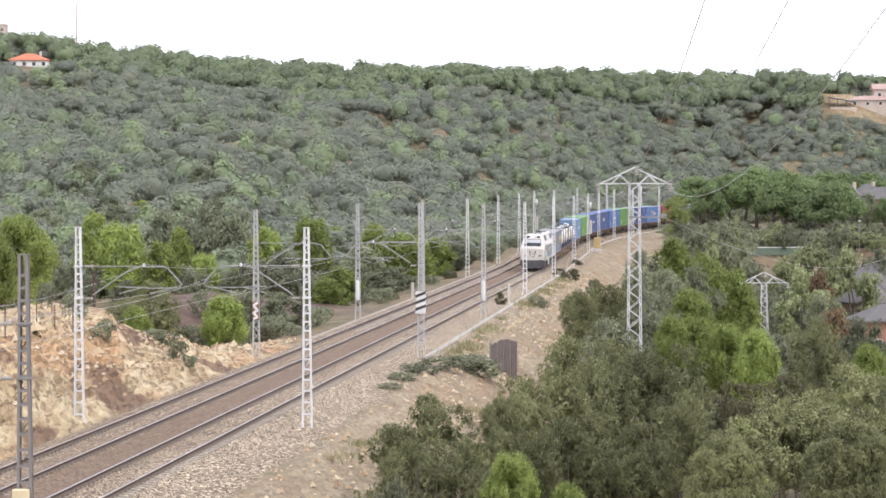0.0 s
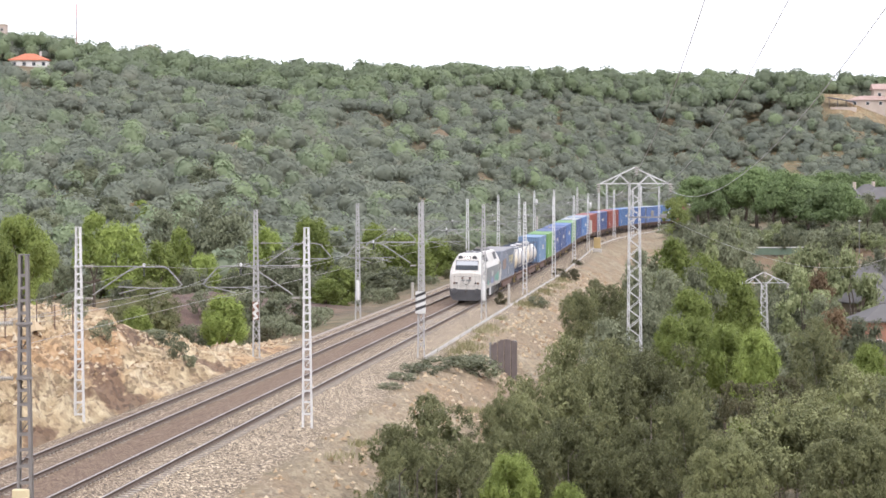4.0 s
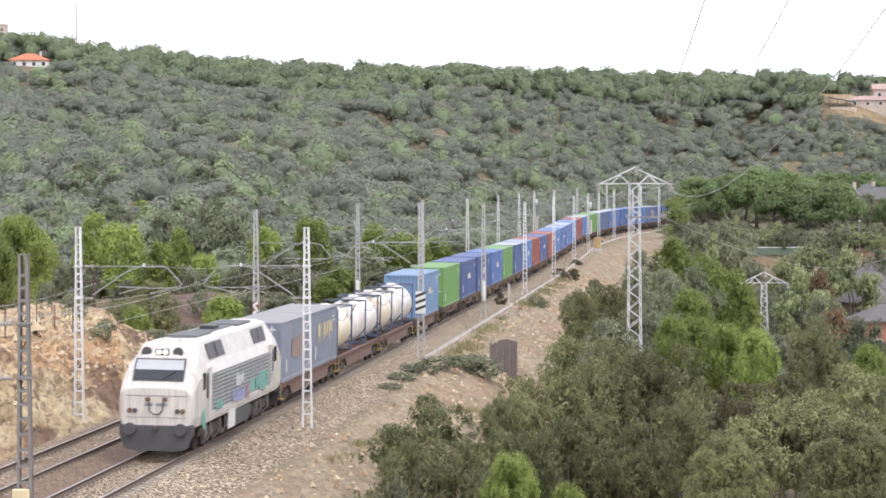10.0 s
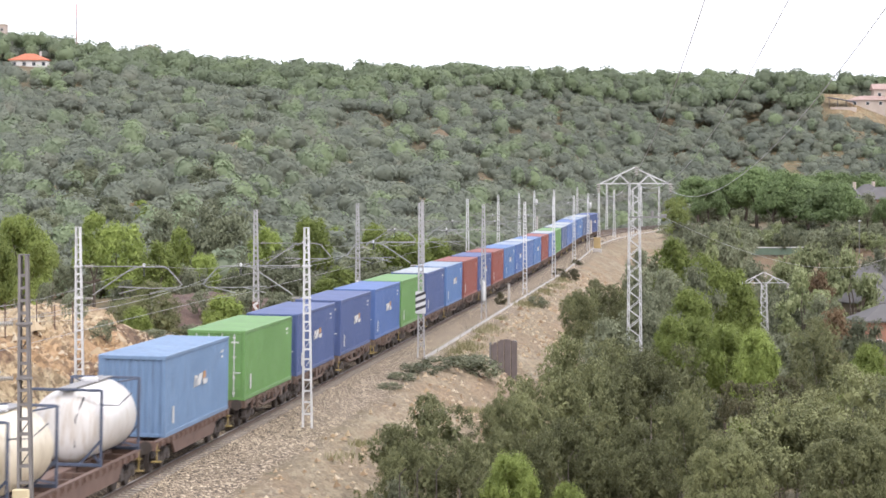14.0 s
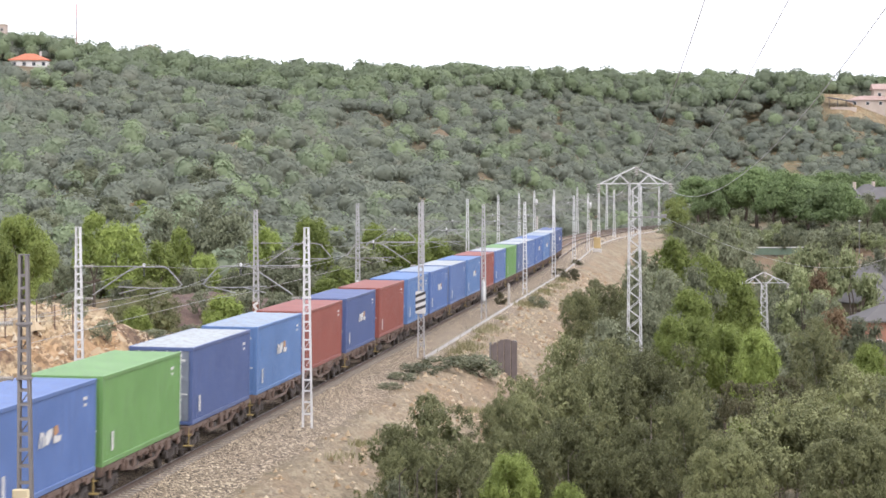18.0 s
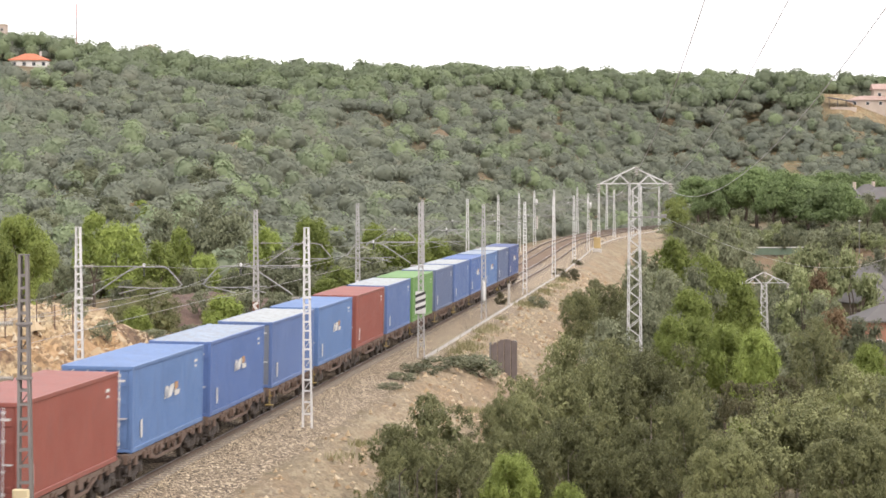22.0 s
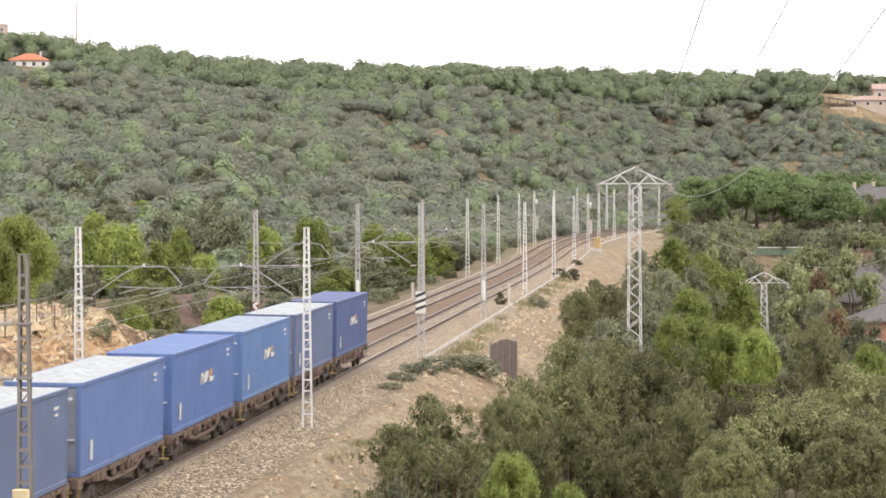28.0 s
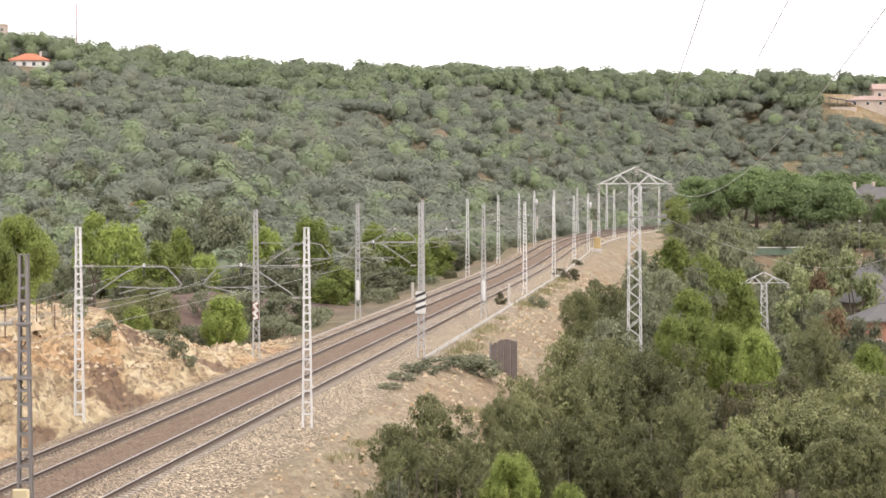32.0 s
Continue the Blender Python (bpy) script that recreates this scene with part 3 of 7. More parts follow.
def corrugated(length, height, pitch, depth):
    """A corrugated steel sheet in the yz plane, its face towards +x."""
    b = Build()
    n = int(length / pitch)
    p = length / n
    ys, xs = [], []
    for i in range(n):
        y = -length / 2 + i * p
        ys += [y, y + p * 0.3, y + p * 0.5, y + p * 0.8]
        xs += [0, 0, -depth, -depth]
    ys.append(length / 2)
    xs.append(0)
    vs = [(x, y, 0) for x, y in zip(xs, ys)] + [(x, y, height) for x, y in zip(xs, ys)]
    k = len(ys)
    b.add(vs, [(i, i + 1, k + i + 1, k + i) for i in range(k - 1)])
    b.add([(-0.06, -length / 2, 0), (-0.06, length / 2, 0), (-0.06, length / 2, height), (-0.06, -length / 2, height)], [(0, 3, 2, 1)])
    return b


W, FLOOR = 2.46, 1.155


def container(o0, o1, colour, roof="", logo="", high=2.9, group="containers on the train", doors=True):
    """A box container from o0 to o1 along the train, with its doors at the front end."""
    L = o1 - o0
    words = {"steel": "faded light blue", "green": "bright green", "navy": "dark navy blue", "blue": "blue", "sky": "light blue", "red": "brick red", "slate": "dull greyish blue", "grey": "dull blue-grey", "dove": "pale blue-grey", "cobalt": "strong blue"}[colour]
    root = thing("shipping_container", f"{words} corrugated steel container" + (", grimy roof" if roof == "dirty" else ", pale roof" if roof else "") + (", white logo" if logo else "") + ", on wagon", "container", group)
    mat, rmat = PAINT[colour], PAINT[roof or colour + "_roof"]
    face = PAINT["grey"] if roof == "white" else mat
    key = (round(L, 2), round(high, 2))
    hw = W / 2
    for side in (-1, 1):
        me = shared(("side", key, colour), lambda: with_material(corrugated(L - 0.3, high - 0.28, 0.28, 0.036).mesh("side_panel"), mat))
        part("side_panel", me, None, root, m=pose(side * (hw - 0.02), 0, FLOOR + 0.16, 0, 0, 0 if side > 0 else 180))
        for z, hgt, nm in ((0.08, 0.16, "bottom_rail"), (high - 0.06, 0.12, "top_rail")):
            me = shared((nm, key, colour), lambda: with_material(Build().box(0, 0, 0, 0.07, L - 0.3, hgt, 0.012).mesh(nm), mat))
            part(nm, me, None, root, m=pose(side * (hw - 0.035), 0, FLOOR + z))
        for end in (-1, 1):
            me = shared(("post", key, colour), lambda: with_material(Build().box(0, 0, high / 2, 0.16, 0.17, high - 0.24, 0.02).box(0, 0, 0.06, 0.178, 0.18, 0.118, 0.01).box(0, 0, high - 0.06, 0.178, 0.18, 0.118, 0.01).mesh("corner_post"), mat))
            part("corner_post", me, None, root, m=pose(side * (hw - 0.089), end * (L / 2 - 0.09), FLOOR))

    def roof_sheet():
        b = Build()
        n = int(L / 0.42)
        prof = []
        for i in range(n + 1):
            y = -L / 2 + 0.12 + (L - 0.24) * i / n
            prof += [(y, 0.0), (y + 0.1, 0.018)] if i < n else [(y, 0.0)]
        k = len(prof)
        vs = [(-hw + 0.05, y, z) for y, z in prof] + [(hw - 0.05, y, z) for y, z in prof]
        b.add(vs, [(i, i + 1, k + i + 1, k + i) for i in range(k - 1)])
        return with_material(b.mesh("roof"), rmat)
    part("roof", shared(("roof", key, roof or colour), roof_sheet), None, root, m=pose(0, 0, FLOOR + high - 0.012))
    for end in (-1, 1):
        me = shared(("header", key, colour), lambda: with_material(Build().box(0, 0, 0, W - 0.3, 0.12, 0.13, 0.012).mesh("end_header"), mat))
        part("end_header", me, None, root, m=pose(0, end * (L / 2 - 0.07), FLOOR + high - 0.08))
        part("end_sill", me, None, root, m=pose(0, end * (L / 2 - 0.07), FLOOR + 0.075))
    # back end wall, corrugated
    me = shared(("end", key, colour), lambda: with_material(corrugated(W - 0.34, high - 0.28, 0.25, 0.045).mesh("end_wall"), mat))
    part("end_wall", me, None, root, m=pose(0, L / 2 - 0.05, FLOOR + 0.14, 0, 0, 90))
    if not doors:
        part("front_wall", me, None, root, m=pose(0, -L / 2 + 0.05, FLOOR + 0.14, 0, 0, -90))
    else:
        def door():
            b = Build().box(0, 0, high / 2, W / 2 - 0.19, 0.05, high - 0.3, 0.015)
            for z in (0.45, 1.05, 1.7, 2.3):
                b.box(0, -0.035, z, W / 2 - 0.3, 0.03, 0.16, 0.01)
            return with_material(b.mesh("door"), face)

        def rods():
            b = Build()
            for x in (-0.3, 0.22):
                b.bar((x, -0.075, 0.14), (x, -0.075, high - 0.14), 0.022, 6)
                for z in (0.3, 0.95, 1.8, high - 0.3):
                    b.box(x, -0.07, z, 0.1, 0.05, 0.08)
                b.box(x + 0.12, -0.09, 1.15, 0.3, 0.03, 0.05)
            return with_material(b.mesh("locking_bars"), M_STEEL)
        for side in (-1, 1):
            d = part("door", shared(("door", key, colour, roof), door), None, root, m=pose(side * (W / 4 - 0.08), -L / 2 + 0.06, FLOOR))
            part("locking_bars", shared(("rods", key), rods), None, d, "galvanised locking bars")
        plate = shared("door_plate", lambda: with_material(Build().box(0, 0, 0, 0.32, 0.012, 0.2, 0.004).mesh("marking_plate"), M_WHITE))
        part("marking_plate", plate, None, root, m=pose(hw - 0.45, -L / 2 + 0.02, FLOOR + 2.35))
    # markings on the side: a small upright white label and number bars
    mark = shared("side_label", lambda: with_material(Build().box(0, 0, 0, 0.012, 0.28, 0.62, 0.004).mesh("white_label"), M_WHITE))
    part("white_label", mark, None, root, m=pose(hw + 0.002, -L / 2 + 1.35, FLOOR + 0.72))
    bars = shared("number_bars", lambda: with_material(Build().box(0, 0, 0, 0.012, 0.5, 0.1).box(0, 0, -0.2, 0.012, 0.34, 0.08).mesh("number_bars"), M_WHITE))
    part("number_bars", bars, None, root, m=pose(hw + 0.002, L / 2 - 1.5, FLOOR + high - 0.5))
    if logo:
        def letters():
            b = Build()
            if logo == "plain":
                # a row of worn block letters that can no longer be read
                for i, (w, low, notch) in enumerate(((0.34, -0.3, 0.1), (0.1, -0.3, 0), (0.3, -0.3, 0.12), (0.26, -0.26, 0.1), (0.34, -0.3, 0), (0.1, -0.12, 0))):
                    y = -1.5 + i * 0.52
                    b.prism([(y, low), (y + w * 0.35, low), (y + w * 0.35, -0.05), (y + w, -0.05 - notch), (y + w, 0.18), (y + w * 0.7, 0.32), (y, 0.32)], 0, 0.012, 0)
                return with_material(b.mesh("lettering"), PAINT_STRAW)
            b.prism([(-1.4, -0.3), (-1.22, -0.3), (-1.1, 0.12), (-0.92, 0.12), (-0.92, -0.3), (-0.74, -0.3), (-0.74, 0.2), (-0.9, 0.3), (-1.2, 0.3)], 0, 0.012, 0)
            b.prism([(-0.62, -0.26), (-0.2, -0.26), (0.3, 0.12), (0.3, 0.3), (-0.3, 0.3), (-0.62, 0.1)], 0, 0.012, 0)
            b.prism([(0.42, -0.3), (1.25, -0.3), (1.4, -0.06), (0.75, -0.06), (0.75, 0.06), (0.42, 0.06)], 0, 0.012, 0)
            return with_material(b.mesh("logo"), M_WHITE)

        def patch():
            return with_material(Build().prism([(0.1, -0.02), (0.7, 0.05), (0.62, 0.36), (0.2, 0.36)], 0, 0.02, 0).mesh("logo_patch"), PAINT_ORANGE)
        part("logo", shared("logo" + (logo == "plain") * "_b", letters), None, root, "pale lettering shape", m=pose(hw + 0.002, 0.3, FLOOR + 1.62) @ Matrix.Diagonal((1, 1.75, 1.45, 1) if logo == "plain" else (1, 0.95, 0.75, 1)))
        if logo != "plain":
            part("logo_patch", shared("logo_patch", patch), None, root, "orange patch", m=pose(hw + 0.002, 0.6, FLOOR + 1.62) @ Matrix.Diagonal((1, 0.95, 0.75, 1)))
    MOVING.append((root, (o0 + o1) / 2, L))
    return root


PAINT_STAIN = painted("stained_primer", (0.3, 0.22, 0.18), 0.8, 0, (0.18, 0.19, 0.22), 0.8, 2.0)
PAINT_STRAW = painted("straw_paint", (0.75, 0.66, 0.4), 0.6)
PAINT_ORANGE = painted("orange_paint", (0.55, 0.3, 0.14), 0.6)


def with_material(me, mat):
    me.materials.append(mat)
    return me


def wheel_mesh():
    return with_material(Build().turned([(-0.07, 0.2), (-0.065, 0.44), (-0.03, 0.46), (0.06, 0.455), (0.065, 0.49), (0.095, 0.48), (0.1, 0.2)], 18, 0).mesh("wheel", True), M_GRIME)


def bogie(parent, y, base=1.8, axles=2):
    root = part("bogie", shared(("bogie_bolster",), lambda: with_material(Build().box(0, 0, 0.62, 1.9, 0.45, 0.25, 0.04).box(0, 0, 0.5, 1.2, 0.3, 0.14, 0.03).mesh("bogie"), M_GRIME)), None, parent, m=pose(0, y, 0))

    def frame_side():
        b = Build()
        b.prism([(-base / 2 - 0.4, 0.55), (-base / 2 - 0.3, 0.72), (-0.5, 0.72), (-0.35, 0.5), (0.35, 0.5), (0.5, 0.72), (base / 2 + 0.3, 0.72), (base / 2 + 0.4, 0.55), (base / 2 + 0.1, 0.5), (0.55, 0.32), (-0.55, 0.32), (-base / 2 - 0.1, 0.5)], -0.06, 0.06, 0)
        for e in (-1, 1):
            b.box(0.02, e * base / 2, 0.47, 0.22, 0.3, 0.28, 0.04)
            b.bar((0.02, e * 0.22, 0.36), (0.02, e * 0.22, 0.6), 0.07, 8)
        return with_material(b.mesh("side_frame"), M_GRIME)
    for side in (-1, 1):
        part("side_frame", shared(("bogie_side", base), frame_side), None, root, m=pose(side * 1.02, 0, 0))
        for e in (-1, 1):
            part("wheel", shared("wheel", wheel_mesh), None, root, m=pose(side * 0.834, e * base / 2, 0.455, 0, 0, 180 if side > 0 else 0))
    return root


def wagon(o0, o1, deep=False):
    """A flat container wagon from buffer to buffer."""
    L = o1 - o0
    root = thing("container_wagon", "rusty brown flat container wagon with two bogies", "wagon", "wagons of the train")
    key = (round(L, 1), deep)

    def sole(side):
        b = Build()
        e = L / 2 - 0.45
        k = 3.2 if not deep else 3.3
        low = 0.46 if deep else 0.8
        if deep:
            b.prism([(-e, 0.98), (-e, 1.14), (e, 1.14), (e, 0.98), (e - k + 0.6, 0.94), (e - k, low), (-e + k, low), (-e + k - 0.6, 0.94)], -0.05, 0.05, 0)
            b.box(0, 0, 1.145, 0.16, 2 * e, 0.03)
            y = -e + 0.5
            while y < e - 0.3:
                b.box(0.06, y, 1.0, 0.05, 0.07, 0.24)
                b.box(0.085, y + 0.3, 1.03, 0.07, 0.26, 0.16)
                y += 0.9
        else:
            # a slender sill with twist-lock brackets, gussets and gear hung below it at uneven distances
            rnd = random.Random(int(L * 10))
            b.prism([(-e, 0.97), (-e, 1.13), (e, 1.13), (e, 0.97)], -0.05, 0.05, 0)
            y = -e + 0.3
            while y < e - 0.4:
                w, h = rnd.choice((0.12, 0.2, 0.34, 0.6)), rnd.uniform(0.14, 0.42)
                b.box(rnd.uniform(-0.02, 0.08), y, 1.06 - h / 2, 0.1, w, h, 0.01)
                if rnd.random() < 0.5:
                    b.box(0.07, y + w, 1.08, 0.12, 0.2, 0.12, 0.01)
                y += w + rnd.uniform(0.25, 0.95)
            b.flat((0, -e + 3.2, 0.95), (0, -e + 4.6, 0.62), 0.12, 0.08, (1, 0, 0))
            b.flat((0, e - 3.2, 0.95), (0, e - 4.6, 0.62), 0.12, 0.08, (1, 0, 0))
            b.flat((0, -e + 4.6, 0.62), (0, e - 4.6, 0.62), 0.1, 0.08, (1, 0, 0))
        return with_material(b.mesh("side_sill"), M_RUSTY if deep else M_SKELETON)
    for side in (-1, 1):
        part("side_sill", shared(("sole", key), lambda: sole(1)), None, root, m=pose(side * 1.16, 0, 0, 0, 0, 0 if side > 0 else 180))

    def spine():
        b = Build().box(0, 0, 0.95, 0.5, L - 0.9, 0.36, 0.02)
        y = -L / 2 + 1.0
        while y < L / 2 - 0.6:
            b.box(0, y, 1.02, 2.3, 0.16, 0.16)
            y += 1.9
        for e in (-1, 1):
            b.box(0, e * (L / 2 - 0.5), 1.0, 2.4, 0.12, 0.34, 0.02)
        return with_material(b.mesh("underframe"), M_RUSTY if deep else M_SKELETON)
    part("underframe", shared(("spine", key), spine), None, root)
    for e in (-1, 1):
        bogie(root, e * (L / 2 - 2.0))
        for side in (-1, 1):
            me = shared("buffer", lambda: with_material(Build().turned([(0, 0.11), (0.32, 0.11), (0.33, 0.07), (0.5, 0.07), (0.5, 0.23), (0.54, 0.23)], 12, 1).mesh("buffer", True), M_GRIME))
            part("buffer", me, None, root, m=pose(side * 0.95, e * (L / 2 - 0.46), 1.0, 0, 0, 0 if e > 0 else 180))
        me = shared("brake_gear", lambda: with_material(Build().bar((0, -0.6, 0), (0, 0.6, 0), 0.16, 10).box(0.3, 0.2, 0.02, 0.25, 0.5, 0.22, 0.02).mesh("air_tank"), M_GRIME))
        part("air_tank", me, None, root, m=pose(0.75, e * 1.3, 0.7))
        yellow = deep or int(o0) % 3 == 0
        rail = shared(("shunter_rail", yellow), lambda: with_material(Build().tube([(0, 0, 0.35), (0, 0, -0.28), (0.0, 0.0, -0.3)], 0.025).tube([(-0.25, 0, 0.1), (0.12, 0, 0.1)], 0.025).box(0.0, 0, -0.3, 0.35, 0.2, 0.04).mesh("shunter_step"), M_YELLOW if yellow else M_GRIME))
        part("shunter_step", rail, None, root, m=pose(1.2, e * (L / 2 - 0.6), 0.75))
    MOVING.append((root, (o0 + o1) / 2, L))
    return root


def tank(o0, o1, tint):
    """A tank container: a barrel in a blue frame."""
    L = o1 - o0
    root = thing("tank_container", ("cream stained" if tint else "white") + " tank container in a blue steel frame", "tank container", "tank containers on the train")
    r = 1.19
    barrel = Build().turned([(-L / 2 + 0.04, 0.3), (-L / 2 + 0.08, 0.66), (-L / 2 + 0.2, 0.98), (-L / 2 + 0.38, r - 0.04), (-L / 2 + 0.55, r), (L / 2 - 0.55, r), (L / 2 - 0.38, r - 0.04), (L / 2 - 0.2, 0.98), (L / 2 - 0.08, 0.66), (L / 2 - 0.04, 0.3)], 44, 1, (0, 0, FLOOR + 1.25))
    part("barrel", barrel, M_CREAM if tint else M_TANK, root, smooth=True)
    for e in (-1, 1):
        y = e * (L / 2 - 0.06)
        for side in (-1, 1):
            part("frame_post", Build().box(side * 1.16, y, FLOOR + 1.23, 0.085, 0.1, 2.46, 0.012), M_FRAME, root)
            part("frame_brace", Build().flat((side * 1.15, y, FLOOR + 0.85), (side * 0.5, y, FLOOR + 0.1), 0.07, 0.06), M_FRAME, root)
            part("saddle_strut", Build().flat((side * 1.12, y, FLOOR + 0.15), (side * 0.55, y - e * 1.0, FLOOR + 0.4), 0.09, 0.06, (0, 0, 1)), M_FRAME, root)
            part("top_stay", Build().flat((side * 1.12, y, FLOOR + 2.42), (side * 0.6, y - e * 0.75, FLOOR + 2.34), 0.07, 0.05, (0, 0, 1)), M_FRAME, root)
        part("top_beam", Build().box(0, y, FLOOR + 2.44, 2.24, 0.08, 0.08, 0.012), M_FRAME, root)
        part("bottom_beam", Build().box(0, y, FLOOR + 0.06, 2.24, 0.1, 0.11, 0.012), M_FRAME, root)
    part("walkway", Build().box(0, 0, FLOOR + 2.47, 0.5, L - 0.2, 0.04), M_OLDSTEEL, root)
    part("manhole", Build().turned([(0, 0.28), (0.12, 0.28), (0.16, 0.24), (0.17, 0.05)], 16, 2, (0, 0.5, FLOOR + 2.44)), M_STEEL, root)
    part("rail_strip", Build().tube([(1.0, -L / 2 + 0.5, FLOOR + 1.95), (1.08, 0, FLOOR + 1.72), (1.0, L / 2 - 0.5, FLOOR + 1.95)], 0.02), M_DARK, root)
    part("discharge_pipe", Build().tube([(0.3, -L / 2 + 0.1, FLOOR + 0.6), (0.32, -L / 2 + 0.06, FLOOR + 1.5), (0.55, -L / 2 + 0.2, FLOOR + 2.2)], 0.03), M_DARK, root)
    MOVING.append((root, (o0 + o1) / 2, L))
    return root


M_TANK = painted("tank_white", (0.9, 0.87, 0.82), 0.35, 0, (0.55, 0.43, 0.28), 0.6, 0.8, (3, 3, 0.4), 0.48)
M_CREAM = painted("tank_cream", (0.9, 0.8, 0.61), 0.4, 0, (0.5, 0.38, 0.22), 0.75, 0.6, (3, 3, 0.4), 0.46)
M_FRAME = painted("frame_blue", (0.085, 0.11, 0.17), 0.5, 0, (0.1, 0.08, 0.06), 0.6)
M_LOCO = painted("loco_white", (0.72, 0.69, 0.63), 0.42, 0, (0.4, 0.33, 0.26), 0.6, 0.9, (3, 3, 0.35), 0.46)
M_LOCOGREY = painted("loco_grille", (0.34, 0.355, 0.355), 0.55, 0.1, (0.2, 0.19, 0.17), 0.8, 1.2, (2, 2, 0.4), 0.45)
M_TURQ = painted("sprayed_green", (0.2, 0.5, 0.4), 0.5, 0, (0.45, 0.6, 0.55), 0.5, 2.0)
M_PINK = painted("sprayed_pink", (0.55, 0.3, 0.34), 0.5, 0, (0.5, 0.45, 0.45), 0.5, 2.0)
M_VIOLET = painted("sprayed_violet", (0.33, 0.38, 0.62), 0.5, 0, (0.55, 0.58, 0.72), 0.5, 2.0)


def locomotive():
    """A heavy diesel locomotive; its front faces -y and the windscreen stands at y = 0 of the train's count."""
    LL = 20.1
    f0, f1 = -1.0, 19.1
    c = (f0 + f1) / 2
    root = thing("diesel_locomotive", "dirty white heavy diesel locomotive with grey grilles and sprayed paint", "locomotive")

    def y(v):
        return v - c
    # body: sections along y, each a closed outline (half width at sill, belt, shoulder, roof; heights)
    nose = [(-0.95, 1.2, 1.3, 1.26, 1.1, 2.2, 2.35, 2.5, 2.56), (-0.85, 1.3, 1.4, 1.34, 1.16, 2.35, 2.5, 2.62, 2.66), (-0.2, 1.36, 1.43, 1.26, 0.98, 2.75, 3.05, 3.45, 3.52), (0.28, 1.38, 1.43, 1.2, 0.8, 2.85, 3.35, 4.0, 4.07), (0.7, 1.4, 1.43, 1.15, 0.86, 2.9, 3.45, 4.1, 4.2), (2.2, 1.4, 1.43, 1.12, 0.95, 2.9, 3.3, 4.1, 4.2)]
    secs = nose + [(18.1 - q[0], *q[1:]) for q in nose[::-1]]
    b = Build()
    vs, k = [], 10
    for yy, w0, w1, w2, w3, z1, z2, z3, z4 in secs:
        low = 1.1
        o = [(w0, low), (w1, low + 0.35), (w1, z1), (w2 + (w1 - w2) * 0.35, z2), (w3, z3), (w3 * 0.55, z4)]
        pts = [(a, yy - c, z) for a, z in o] + [(-a, yy - c, z) for a, z in o[::-1]]
        k = len(pts)
        vs += pts
    fs = [(i * k + j, i * k + (j + 1) % k, (i + 1) * k + (j + 1) % k, (i + 1) * k + j) for i in range(len(secs) - 1) for j in range(k)]
    fs += [tuple(range(k)), tuple(range((len(secs) - 1) * k, len(secs) * k))]
    b.add(vs, fs)
    part("body", b, M_LOCO, root)

    def on_nose(x, z, e=-1):
        """y on the sloping front at height z."""
        ks = [(2.6, -0.9), (3.5, -0.2), (4.05, 0.28)]
        for (za, ya), (zb, yb) in zip(ks, ks[1:]):
            if z <= zb:
                v = ya + (yb - ya) * max(0, (z - za)) / (zb - za)
                break
        else:
            v = 0.28
        return v
    for e in (0, 1):
        def yy(v):
            return (v if e == 0 else 18.1 - v) - c
        sgn = -1 if e == 0 else 1

        def sheet(x0, x1, z0, z1, name, mat, d=0.02, label=""):
            y0, y1 = on_nose(0, z0), on_nose(0, z1)
            off = 0.03 + d
            o = Build()
            vv = []
            for q in (off, off - 0.05):
                vv += [(x0, yy(y0 - q), z0), (x1, yy(y0 - q), z0), (x1 - 0.02, yy(y1 - q), z1), (x0 + 0.02, yy(y1 - q), z1)]
            o.add(vv, [(0, 1, 2, 3), (4, 7, 6, 5), (0, 4, 5, 1), (1, 5, 6, 2), (2, 6, 7, 3), (3, 7, 4, 0)])
            return part(name, o, mat, root, label)
        sheet(-0.97, 0.97, 2.82, 3.62, "windscreen_frame", M_DARK, 0.0)
        sheet(-0.92, 0.92, 2.86, 3.58, "windscreen", M_GLASS, 0.02, "wide dark windscreen")
        sheet(-0.91, 0.91, 3.22, 3.57, "sun_blind", PAINT_BLIND, 0.03, "pale lowered sun blind")
        part("wiper", Build().tube([(0.1, yy(on_nose(0, 2.9) - 0.1), 2.86), (0.62, yy(on_nose(0, 3.2) - 0.1), 3.18)], 0.018), M_BLACK, root)
        for side in (-1, 1):
            part("round_lamp_housing", Build().turned([(0, 0.19), (0.06, 0.19), (0.065, 0.15), (0.03, 0.1)], 20, 1, (side * 0.6, yy(0.06) - 0.05, 3.84)), M_DARK, root)
            part("marker_lamp", Build().turned([(0, 0.1), (0.05, 0.1), (0.06, 0.05)], 14, 1, (side * 1.0, yy(-0.95) - (0.05 if e == 0 else 0.0), 1.72)), M_RUSTY, root)
            part("lower_lamp", Build().turned([(0, 0.09), (0.05, 0.09), (0.06, 0.05)], 14, 1, (side * 0.8, yy(-0.95) - (0.05 if e == 0 else 0.0), 1.72)), M_DARK, root)
            part("buffer", Build().turned([(0, 0.16), (sgn * 0.35, 0.16), (sgn * 0.36, 0.1), (sgn * 0.45, 0.1), (sgn * 0.45, 0.24), (sgn * 0.5, 0.22)], 16, 1, (side * 0.95, yy(-0.7), 1.05)), M_DARK, root)
            part("cab_door", Build().box(side * 1.435, yy(2.1), 2.2, 0.03, 0.75, 2.0, 0.02), M_LOCO, root)
            part("cab_side_window", Build().box(side * 1.44, yy(0.95), 2.72, 0.03, 0.5, 0.66, 0.06), M_GLASS, root)
